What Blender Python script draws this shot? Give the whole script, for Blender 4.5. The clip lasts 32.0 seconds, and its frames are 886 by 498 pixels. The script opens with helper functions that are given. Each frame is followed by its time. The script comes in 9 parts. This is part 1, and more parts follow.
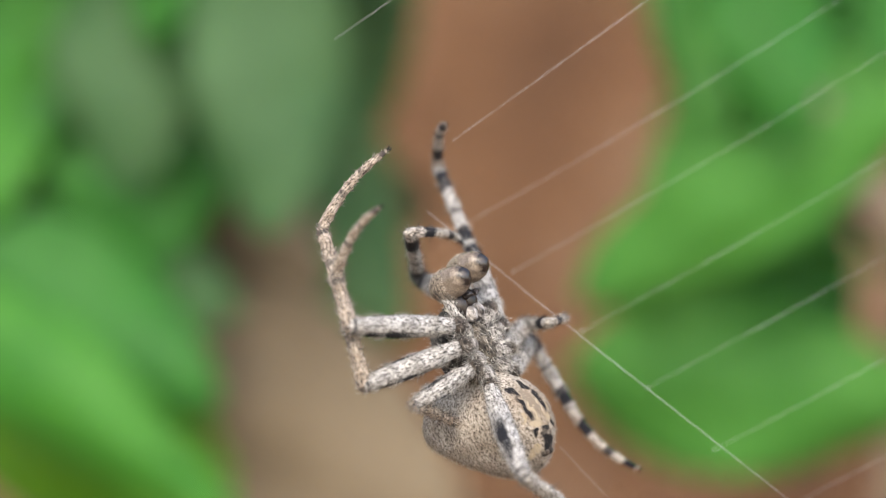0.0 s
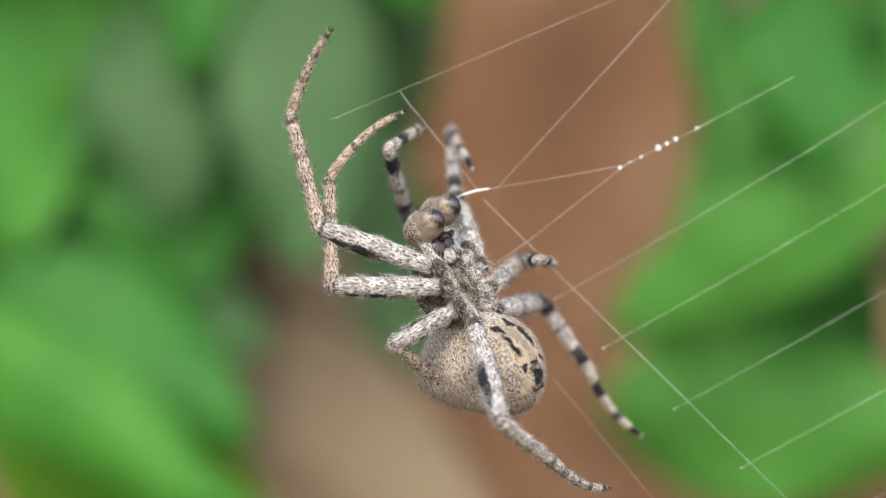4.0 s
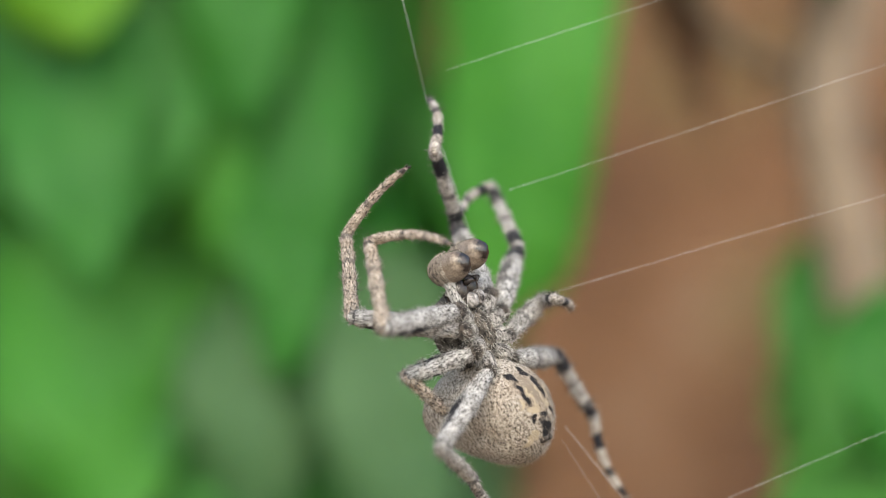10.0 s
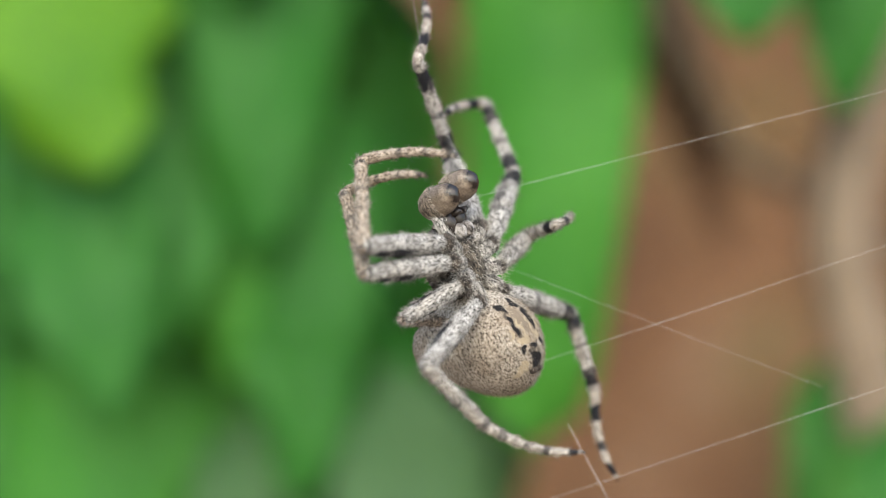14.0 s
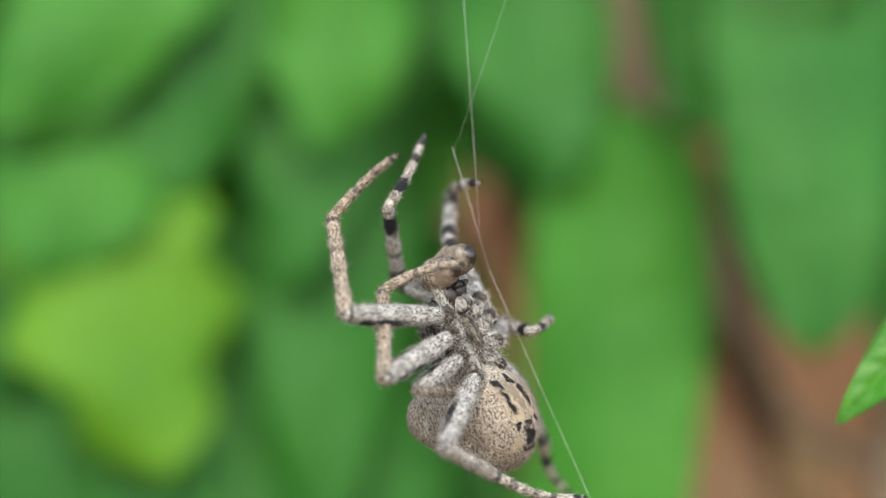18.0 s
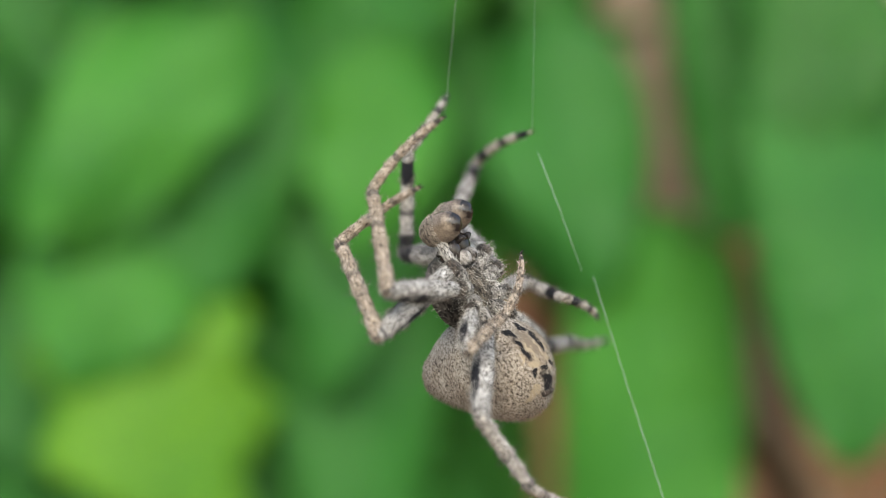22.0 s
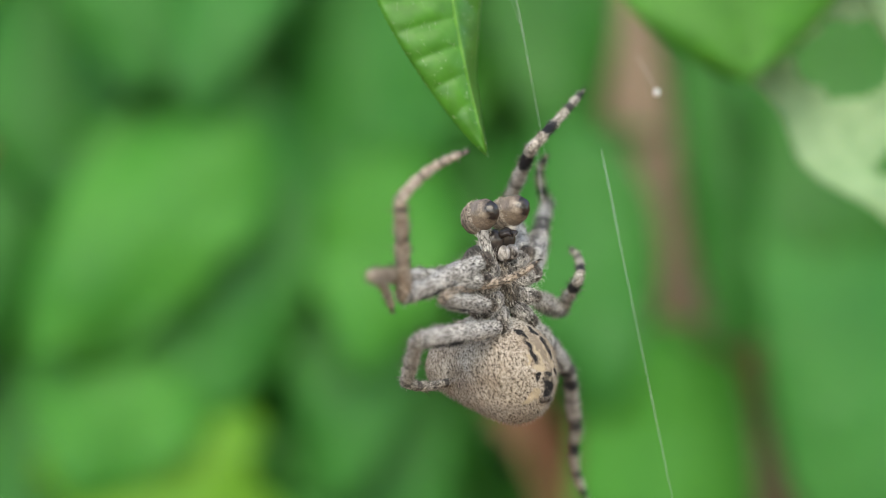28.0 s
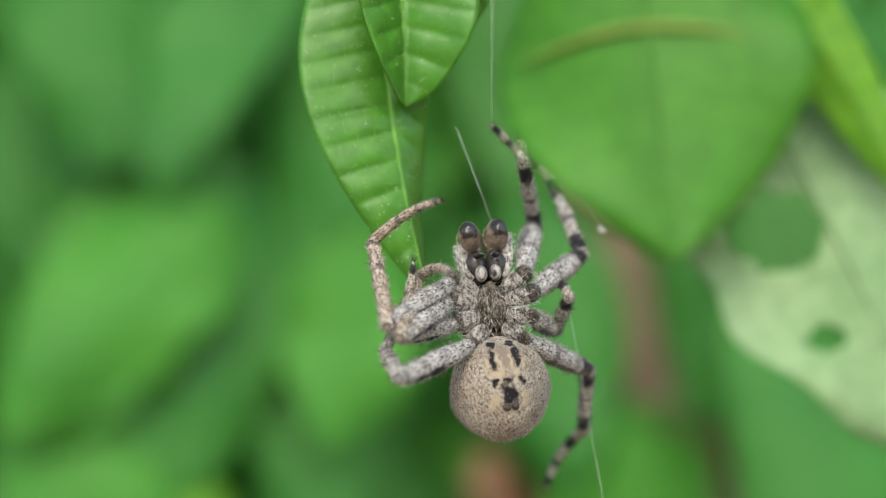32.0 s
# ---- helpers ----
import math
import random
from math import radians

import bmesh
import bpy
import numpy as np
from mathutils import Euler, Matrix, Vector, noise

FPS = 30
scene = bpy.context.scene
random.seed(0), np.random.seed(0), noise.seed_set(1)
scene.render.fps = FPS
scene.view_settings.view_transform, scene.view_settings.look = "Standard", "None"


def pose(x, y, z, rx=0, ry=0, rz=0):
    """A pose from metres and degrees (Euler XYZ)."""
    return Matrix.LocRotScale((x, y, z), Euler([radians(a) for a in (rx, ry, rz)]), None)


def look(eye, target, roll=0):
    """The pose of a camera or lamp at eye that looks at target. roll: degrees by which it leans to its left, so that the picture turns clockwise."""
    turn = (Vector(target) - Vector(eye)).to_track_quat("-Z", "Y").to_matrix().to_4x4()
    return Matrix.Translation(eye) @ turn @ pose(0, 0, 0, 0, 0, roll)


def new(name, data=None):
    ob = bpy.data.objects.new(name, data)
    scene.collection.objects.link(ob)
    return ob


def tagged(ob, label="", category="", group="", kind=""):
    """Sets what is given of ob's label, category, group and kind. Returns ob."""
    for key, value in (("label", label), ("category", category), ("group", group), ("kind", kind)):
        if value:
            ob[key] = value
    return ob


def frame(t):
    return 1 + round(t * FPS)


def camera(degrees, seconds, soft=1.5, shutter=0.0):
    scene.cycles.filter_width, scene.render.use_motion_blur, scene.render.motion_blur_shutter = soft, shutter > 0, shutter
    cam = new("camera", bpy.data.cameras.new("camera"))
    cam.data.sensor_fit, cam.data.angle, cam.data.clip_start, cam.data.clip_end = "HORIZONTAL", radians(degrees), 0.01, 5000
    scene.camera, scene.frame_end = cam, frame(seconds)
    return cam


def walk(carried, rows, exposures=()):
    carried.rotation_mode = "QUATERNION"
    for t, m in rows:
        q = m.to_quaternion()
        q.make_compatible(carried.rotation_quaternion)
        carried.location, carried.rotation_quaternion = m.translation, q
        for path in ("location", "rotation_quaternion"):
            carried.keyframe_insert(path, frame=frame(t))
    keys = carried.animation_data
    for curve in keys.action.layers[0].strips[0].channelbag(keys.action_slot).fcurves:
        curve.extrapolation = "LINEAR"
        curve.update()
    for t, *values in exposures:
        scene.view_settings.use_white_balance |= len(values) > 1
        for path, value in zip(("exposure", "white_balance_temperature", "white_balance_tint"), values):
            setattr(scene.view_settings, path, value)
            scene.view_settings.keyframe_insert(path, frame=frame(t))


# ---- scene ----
cam = camera(20, 32.0, soft=0.5)
cam.data.dof.use_dof = True
cam.data.dof.focus_distance = 0.1392
cam.data.dof.aperture_fstop = 17.5


def eye(x, z):
    """The camera's pose, level and looking along +Y, from millimetres."""
    return look((x / 1000, 0, z / 1000), (x / 1000, 1, z / 1000))


walk(cam, [(0,eye(0,600)),(0.5,eye(-0.41,600)),(1,eye(-0.53,600.88)),(1.5,eye(-1.93,602.22)),(2,eye(-2.11,602.63)),(2.5,eye(-2.34,602.75)),(3,eye(-3.16,602.51)),(3.5,eye(-3.22,602.63)),(5.5,eye(-6.43,611.11)),(6,eye(-8.25,614.91)),(6.5,eye(-9.06,618.3)),(7,eye(-11.11,620.47)),(7.5,eye(-10.88,624.56)),(8,eye(-11.81,626.9)),(8.5,eye(-13.63,630.53)),(9,eye(-14.39,632.16)),(9.5,eye(-13.8,632.87)),(10,eye(-13.1,634.62)),(10.5,eye(-13.33,636.73)),(11,eye(-13.74,638.01)),(11.5,eye(-14.74,638.71)),(12,eye(-15.32,640.64)),(12.5,eye(-15.56,641.4)),(13,eye(-15.03,642.22)),(13.5,eye(-14.33,643.86)),(15.5,eye(-16.96,661.7)),(16,eye(-16.96,664.33)),(16.5,eye(-17.89,668.54)),(17,eye(-19.65,672.87)),(17.5,eye(-20.53,675.56)),(18,eye(-21.17,677.37)),(18.5,eye(-21.64,679.18)),(19,eye(-22.57,681.23)),(19.5,eye(-22.69,683.33)),(20,eye(-22.92,685.2)),(20.5,eye(-23.51,685.61)),(21,eye(-23.68,685.96)),(21.5,eye(-24.15,687.19)),(22,eye(-24.74,688.19)),(22.5,eye(-25.09,689.36)),(23,eye(-24.91,689.82)),(23.5,eye(-24.09,690.35)),(24,eye(-24.09,690.23)),(24.5,eye(-24.91,690.58)),(25,eye(-25.5,690.58)),(25.5,eye(-26.2,691.11)),(27.5,eye(-25.73,698.54)),(28,eye(-25.67,699.42)),(28.5,eye(-25.56,701.17)),(29,eye(-24.62,703.04)),(29.5,eye(-23.8,704.68)),(30,eye(-23.57,706.08)),(30.5,eye(-23.74,707.02)),(31,eye(-23.57,706.9)),(31.5,eye(-22.92,707.13)),(32,eye(-22.4,707.6))],
     [(0,1.86,7300,13),(6,1.80,7300,12),(9,1.76,7300,10),(12,1.74,7300,8),(20,1.70,7300,8),(23,1.62,7300,8),(25.5,1.64,7300,8),(28,1.72,7300,8),(32,1.74,7300,8)])

# ---------- light ----------
world = bpy.data.worlds.new("sky")
scene.world = world
world.use_nodes = True
wn = world.node_tree.nodes
sky = wn.new("ShaderNodeTexSky")
sky.sky_type, sky.sun_disc, sky.sun_elevation, sky.sun_rotation = "NISHITA", False, radians(40), radians(163)
world.node_tree.links.new(sky.outputs[0], wn["Background"].inputs[0])
wn["Background"].inputs[1].default_value = 0.15
sun = new("sun", bpy.data.lights.new("sun", "SUN"))
sun.data.energy, sun.data.angle, sun.data.color = 1.05, radians(32), (1.0, 0.93, 0.80)
sun.matrix_world = look((-0.5, -1.5, 1.7), (0, 0.2, 0.3))


# ---------- small helpers ----------
def mm(x, y, z, rx=0, ry=0, rz=0):
    return pose(x / 1000, y / 1000, z / 1000, rx, ry, rz)


def part(name, bm, material, parent, label="", smooth=True):
    data = bpy.data.meshes.new(name)
    bm.to_mesh(data)
    bm.free()
    data.materials.append(material)
    if smooth:
        for p in data.polygons:
            p.use_smooth = True
    ob = new(name, data)
    ob.parent = parent
    return tagged(ob, label) if label else ob


def tube(bm, pts, radii, n=10, cap=True):
    """A round tube through the points, in millimetres."""
    pts = [Vector(p) * 0.001 for p in pts]
    rings = []
    side = None
    for i, p in enumerate(pts):
        d = (pts[min(i + 1, len(pts) - 1)] - pts[max(i - 1, 0)]).normalized()
        if side is None:
            side = d.orthogonal().normalized()
        side = (side - d * side.dot(d)).normalized()
        up = d.cross(side)
        r = radii[i] * 0.001
        rings.append([bm.verts.new(p + (side * math.cos(a) + up * math.sin(a)) * r)
                      for a in [2 * math.pi * k / n for k in range(n)]])
    for a, b in zip(rings, rings[1:]):
        for k in range(n):
            bm.faces.new((a[k], a[(k + 1) % n], b[(k + 1) % n], b[k]))
    if cap:
        bm.faces.new(rings[0][::-1])
        bm.faces.new(rings[-1])
    return rings


def blob(bm, centre, radii, nu=20, nv=14, shape=None):
    """An egg round centre, in millimetres; shape(unit vector) scales it locally."""
    c = Vector(centre) * 0.001
    rows = []
    for j in range(1, nv):
        th = math.pi * j / nv
        row = []
        for i in range(nu):
            ph = 2 * math.pi * i / nu
            d = Vector((math.sin(th) * math.cos(ph), math.sin(th) * math.sin(ph), math.cos(th)))
            s = shape(d) if shape else 1.0
            row.append(bm.verts.new(c + Vector((d.x * radii[0], d.y * radii[1], d.z * radii[2])) * (s * 0.001)))
        rows.append(row)
    ends = []
    for z in (1, -1):
        d = Vector((0, 0, z))
        s = shape(d) if shape else 1.0
        ends.append(bm.verts.new(c + Vector((0, 0, z * radii[2])) * (s * 0.001)))
    for i in range(nu):
        k = (i + 1) % nu
        bm.faces.new((ends[0], rows[0][i], rows[0][k]))
        bm.faces.new((rows[-1][i], ends[1], rows[-1][k]))
        for a, b in zip(rows, rows[1:]):
            bm.faces.new((a[i], b[i], b[k], a[k]))


def fuzz(name, source, count, length, lean, material, parent, rng, width=0.016, keep=None):
    """Fine hairs on the faces of a mesh: slim three-sided spikes that lean along a direction."""
    faces = [(p.center.copy(), p.normal.copy(), p.area, [source.data.vertices[v].co.copy() for v in p.vertices])
             for p in source.data.polygons if p.area > 0]
    if keep:
        faces = [f for f in faces if keep(f[0] * 1000)]
    weights = [f[2] for f in faces]
    verts, tris = [], []
    lean = Vector(lean)
    for c, n, a, vs in rng.choices(faces, weights, k=count):
        w = [rng.random() ** 1.0 + 0.02 for _ in vs]
        t = sum(w)
        p = sum((v * (x / t) for v, x in zip(vs, w)), Vector())
        d = (n * rng.uniform(0.5, 1.0) + lean * rng.uniform(0.5, 1.2) +
             Vector((rng.gauss(0, 0.25), rng.gauss(0, 0.25), rng.gauss(0, 0.25)))).normalized()
        s = d.orthogonal().normalized()
        u = d.cross(s)
        r = width * 0.001 * rng.uniform(0.7, 1.3)
        h = length * 0.001 * rng.uniform(0.5, 1.25)
        p = p - n * r
        i = len(verts)
        verts += [p + s * r, p - s * r * 0.5 + u * r * 0.87, p - s * r * 0.5 - u * r * 0.87, p + d * h - n * h * 0.12]
        tris += [(i, i + 1, i + 3), (i + 1, i + 2, i + 3), (i + 2, i, i + 3)]
    data = bpy.data.meshes.new(name)
    data.from_pydata(verts, [], tris)
    data.materials.append(material)
    ob = new(name, data)
    ob.parent = parent
    return tagged(ob, kind="stuff")


# ---------- materials ----------
def shader(name, roughness=0.6):
    m = bpy.data.materials.new(name)
    m.use_nodes = True
    n, l = m.node_tree.nodes, m.node_tree.links
    b = n["Principled BSDF"]
    b.inputs["Roughness"].default_value = roughness
    b.inputs["Specular IOR Level"].default_value = 0.3
    return m, n, l, b


def noise_fac(n, l, scale, detail=4.0, rough=0.6, coord="Object", stretch=None):
    c = n.new("ShaderNodeTexCoord")
    t = n.new("ShaderNodeTexNoise")
    t.inputs["Scale"].default_value, t.inputs["Detail"].default_value, t.inputs["Roughness"].default_value = scale, detail, rough
    src = c.outputs[coord]
    if stretch:
        mp = n.new("ShaderNodeMapping")
        mp.inputs["Scale"].default_value = stretch
        l.new(src, mp.inputs[0])
        src = mp.outputs[0]
    l.new(src, t.inputs["Vector"])
    return t.outputs["Fac"]


def ramp(n, l, fac, stops, mode="LINEAR"):
    r = n.new("ShaderNodeValToRGB")
    r.color_ramp.interpolation = mode
    e = r.color_ramp.elements
    while len(e) < len(stops):
        e.new(0.5)
    for k, (p, c) in zip(e, stops):
        k.position, k.color = p, (*c, 1)
    l.new(fac, r.inputs[0])
    return r.outputs[0]


def mix(n, l, fac, a, b, kind="MIX"):
    x = n.new("ShaderNodeMix")
    x.data_type, x.blend_type = "RGBA", kind
    for v, s in ((fac, x.inputs[0]), (a, x.inputs[6]), (b, x.inputs[7])):
        if isinstance(v, (int, float)):
            s.default_value = v
        elif isinstance(v, tuple):
            s.default_value = (*v, 1)
        else:
            l.new(v, s)
    return x.outputs[2]


def bump(n, l, b, height, strength, distance):
    k = n.new("ShaderNodeBump")
    k.inputs["Strength"].default_value, k.inputs["Distance"].default_value = strength, distance
    l.new(height, k.inputs["Height"])
    l.new(k.outputs[0], b.inputs["Normal"])


def leaf_material(name, dark, light, gloss=0.42, through_light=0.45, tip=None, pucker=0.5):
    m, n, l, b = shader(name, gloss)
    big = noise_fac(n, l, 60, 3)
    col = ramp(n, l, big, [(0.3, dark), (0.7, light)])
    fine = noise_fac(n, l, 900, 4)
    col = mix(n, l, 0.35, col, ramp(n, l, fine, [(0.3, tuple(c * 0.6 for c in dark)), (0.75, tuple(min(1, c * 1.3) for c in light))]))
    if tip:
        c, z, a = n.new("ShaderNodeTexCoord"), n.new("ShaderNodeSeparateXYZ"), n.new("ShaderNodeMath")
        l.new(c.outputs["Generated"], z.inputs[0])
        a.operation = "MULTIPLY_ADD"
        l.new(noise_fac(n, l, 500, 5, 0.7), a.inputs[0])
        a.inputs[1].default_value = 0.8
        l.new(z.outputs[2], a.inputs[2])
        col = mix(n, l, ramp(n, l, a.outputs[0], [(1.03, (0, 0, 0)), (1.12, (0.3, 0.3, 0.3)), (1.3, (0.65, 0.65, 0.65))]), col, tip)
    l.new(col, b.inputs["Base Color"])
    bump(n, l, b, noise_fac(n, l, 140, 4, 0.55), pucker, 0.004)
    t = n.new("ShaderNodeBsdfTranslucent")
    l.new(mix(n, l, 1.0, col, (1.0, 1.0, 0.45), "MULTIPLY"), t.inputs["Color"])
    s = n.new("ShaderNodeMixShader")
    s.inputs[0].default_value = through_light
    l.new(b.outputs[0], s.inputs[1])
    l.new(t.outputs[0], s.inputs[2])
    l.new(s.outputs[0], n["Material Output"].inputs[0])
    return m


leaf_bright = leaf_material("leaf_bright", (0.028, 0.19, 0.02), (0.078, 0.32, 0.038), 0.55)
leaf_light = leaf_material("leaf_light", (0.046, 0.22, 0.03), (0.098, 0.34, 0.06), 0.55)
leaf_mid = leaf_material("leaf_mid", (0.017, 0.14, 0.015), (0.04, 0.225, 0.028), 0.55)
leaf_dull = leaf_material("leaf_dull", (0.042, 0.128, 0.042), (0.085, 0.19, 0.07), 0.55)
leaf_teal = leaf_material("leaf_teal", (0.02, 0.148, 0.021), (0.05, 0.245, 0.036), 0.55)
leaf_dark = leaf_material("leaf_dark", (0.018, 0.125, 0.014), (0.042, 0.195, 0.024), 0.5)
leaf_yellow = leaf_material("leaf_yellow", (0.06, 0.235, 0.012), (0.145, 0.355, 0.02), 0.55)
leaf_rust = leaf_material("leaf_rust", (0.11, 0.05, 0.025), (0.19, 0.095, 0.05), 0.8, 0.15)
leaf_dry = leaf_material("leaf_dry", (0.14, 0.108, 0.068), (0.21, 0.165, 0.11), 0.8, 0.2)
leaf_pale = leaf_material("leaf_pale", (0.13, 0.29, 0.10), (0.33, 0.47, 0.28), 0.7, pucker=0.1)
leaf_near = leaf_material("leaf_near", (0.026, 0.125, 0.01), (0.068, 0.235, 0.024), 0.34, 0.22, pucker=0.1)
leaf_scabby = leaf_material("leaf_scabby", (0.026, 0.125, 0.01), (0.068, 0.235, 0.024), 0.34, 0.22, (0.30, 0.40, 0.20), pucker=0.1)
leaf_broad = leaf_material("leaf_broad", (0.032, 0.17, 0.010), (0.07, 0.27, 0.022), 0.5, pucker=0.1)
leaf_crease = leaf_material("leaf_crease", (0.10, 0.21, 0.025), (0.20, 0.27, 0.06), 0.7, 0.3, pucker=0.1)
leaf_young = leaf_material("leaf_young", (0.035, 0.19, 0.012), (0.08, 0.31, 0.03), 0.3, 0.4, pucker=0.1)
leaf_rib = leaf_material("leaf_rib", (0.06, 0.21, 0.02), (0.13, 0.32, 0.045), 0.45, 0.2)

bark, n, l, b = shader("bark", 0.9)
l.new(ramp(n, l, noise_fac(n, l, 160, 6, 0.7, "Object", (1, 1, 0.25)), [(0.25, (0.075, 0.055, 0.036)), (0.55, (0.25, 0.19, 0.135)), (0.8, (0.40, 0.33, 0.25))]), b.inputs["Base Color"])
bump(n, l, b, noise_fac(n, l, 300, 6, 0.7, "Object", (1, 1, 0.2)), 0.8, 0.002)

soil, n, l, b = shader("soil", 0.95)
earth = ramp(n, l, noise_fac(n, l, 22, 6, 0.65), [(0.34, (0.13, 0.066, 0.033)), (0.50, (0.26, 0.13, 0.063)), (0.66, (0.36, 0.235, 0.15))])
moss = ramp(n, l, noise_fac(n, l, 13, 4, 0.6), [(0.56, (0, 0, 0)), (0.68, (0.7, 0.7, 0.7))])
l.new(mix(n, l, moss, earth, (0.17, 0.15, 0.055)), b.inputs["Base Color"])
bump(n, l, b, noise_fac(n, l, 120, 8, 0.7), 1.0, 0.01)

silk, n, l, b = shader("silk", 0.4)
b.inputs["Base Color"].default_value = (0.62, 0.63, 0.62, 1)
b.inputs["Specular IOR Level"].default_value = 0.5
pollen, n, l, b = shader("pollen", 0.8)
b.inputs["Base Color"].default_value = (0.72, 0.76, 0.62, 1)
dew, n, l, b = shader("dew", 0.05)
b.inputs["Base Color"].default_value = (0.92, 0.95, 0.95, 1)
b.inputs["Transmission Weight"].default_value = 0.7
b.inputs["IOR"].default_value = 1.33


def skin(name, dark, mid, pale, bands=(), scale=9000, rough=0.75, streak=0.0, dots=0.8):
    """Hairy spider skin: finely brushed, stippled dark, with dark rings at places along the segment (0 to 1)
    and, with streak, a black stripe along both edges of its outer half."""
    m, n, l, b = shader(name, rough)
    col = ramp(n, l, noise_fac(n, l, scale * 0.3, 4, 0.6, "Object", (1, 1, 0.6)), [(0.34, mid), (0.58, pale)])
    grain = ramp(n, l, noise_fac(n, l, scale * 1.15, 5, 0.7, "Object", (1, 1, 0.4)), [(0.40, (0.07, 0.066, 0.064)), (0.50, (0.68, 0.67, 0.66)), (0.59, (1, 1, 1))])
    col = mix(n, l, 1.0, col, grain, "MULTIPLY")
    c = n.new("ShaderNodeTexCoord")
    v = n.new("ShaderNodeTexVoronoi")
    v.inputs["Scale"].default_value = scale * 0.45
    l.new(c.outputs["Object"], v.inputs["Vector"])
    spots = ramp(n, l, v.outputs["Distance"], [(0.14, (dots,) * 3), (0.30, (0, 0, 0))])
    col = mix(n, l, spots, col, dark)
    blotch = ramp(n, l, noise_fac(n, l, scale * 0.22, 5, 0.75, "Object", (1, 1, 0.5)), [(0.33, (1, 1, 1)), (0.41, (0, 0, 0))])
    col = mix(n, l, mix(n, l, 0.5, (0, 0, 0), blotch), col, dark)
    s = n.new("ShaderNodeSeparateXYZ")
    l.new(c.outputs["Generated"], s.inputs[0])

    def wobble(source, amount):
        a = n.new("ShaderNodeMath")
        a.operation = "MULTIPLY_ADD"
        l.new(noise_fac(n, l, scale * 0.5, 4), a.inputs[0])
        a.inputs[1].default_value = amount
        l.new(source, a.inputs[2])
        return a.outputs[0]
    if bands:
        stops = [(0.0, (0, 0, 0))]
        for lo, hi, k in bands:
            lo, hi = lo + 0.035, hi + 0.035
            stops += [(lo, (0, 0, 0)), (lo + 0.015, (k, k, k)), (hi - 0.015, (k, k, k)), (hi, (0, 0, 0))]
        col = mix(n, l, ramp(n, l, wobble(s.outputs[2], 0.07), stops), col, (0.011, 0.012, 0.017))
    if streak:
        edge = ramp(n, l, wobble(s.outputs[1], 0.16), [(0.15, (1, 1, 1)), (0.21, (0, 0, 0)), (0.92, (0, 0, 0)), (0.97, (1, 1, 1))])
        far = ramp(n, l, wobble(s.outputs[2], 0.12), [(0.42, (0, 0, 0)), (0.58, (streak,) * 3), (0.98, (streak,) * 3)])
        col = mix(n, l, mix(n, l, 1.0, edge, far, "MULTIPLY"), col, (0.011, 0.012, 0.017))
    l.new(col, b.inputs["Base Color"])
    bump(n, l, b, noise_fac(n, l, scale * 1.3, 4), 1.0, 0.00022)
    return m


D, M, P = (0.020, 0.019, 0.020), (0.44, 0.42, 0.40), (0.80, 0.78, 0.75)
BD, BM, BP = (0.04, 0.028, 0.02), (0.45, 0.35, 0.27), (0.74, 0.63, 0.52)
skin_body = skin("skin_body", D, M, P)
skin_coxa = skin("skin_coxa", (0.007, 0.007, 0.008), (0.11, 0.10, 0.09), (0.52, 0.49, 0.455), (), 7000)
skin_plate = skin("skin_plate", (0.010, 0.009, 0.009), (0.05, 0.042, 0.033), (0.24, 0.205, 0.165), (), 7000, 0.6)
# carapace skin, darkened to paint in the shade between the leg bases
skin_shaded = skin("skin_shaded", (0.008, 0.008, 0.008), (0.035, 0.031, 0.028), (0.14, 0.125, 0.11), (), 7000)
skin_joint = skin("skin_joint", (0.010, 0.009, 0.009), (0.022, 0.018, 0.016), (0.13, 0.105, 0.085), (), 6000, 0.3)
skin_femur = skin("skin_femur", D, M, P, [(0.0, 0.06, 0.6), (0.925, 0.965, 0.9)], streak=1.0)
skin_tibia = skin("skin_tibia", BD, BM, BP, [(0.0, 0.04, 0.85), (0.235, 0.255, 0.9), (0.40, 0.45, 0.35), (0.6, 0.68, 0.55), (0.9, 0.97, 0.75)])
skin_meta = skin("skin_meta", BD, BM, BP, [(0.03, 0.10, 0.45), (0.4, 0.47, 0.55), (0.66, 0.72, 0.5), (0.9, 1.0, 0.8)])
bold_femur = skin("bold_femur", D, M, P, [(0.0, 0.08, 0.8), (0.40, 0.47, 0.5), (0.80, 0.965, 1.0)], streak=0.7)
bold_tibia = skin("bold_tibia", D, (0.52, 0.485, 0.445), (0.82, 0.785, 0.74), [(0.0, 0.03, 0.7), (0.08, 0.25, 1.0), (0.40, 0.46, 0.7), (0.68, 0.9, 1.0)])
bold_meta = skin("bold_meta", BD, (0.52, 0.45, 0.38), (0.80, 0.74, 0.66), [(0.20, 0.38, 1.0), (0.58, 0.70, 0.9), (0.82, 1.0, 1.0)])
pale_tibia = skin("pale_tibia", BD, (0.48, 0.44, 0.395), (0.78, 0.74, 0.68), [(0.0, 0.05, 0.9), (0.235, 0.26, 0.85), (0.52, 0.60, 0.45), (0.86, 0.96, 0.7)])
pale_meta = skin("pale_meta", BD, (0.48, 0.43, 0.375), (0.78, 0.73, 0.66), [(0.16, 0.26, 0.55), (0.42, 0.50, 0.5), (0.62, 0.70, 0.8), (0.86, 1.0, 0.95)])
hair_pale = skin("hair_pale", (0.45, 0.42, 0.37), (0.68, 0.65, 0.59), (0.86, 0.84, 0.78), (), 3000, 0.5, 0, 0)
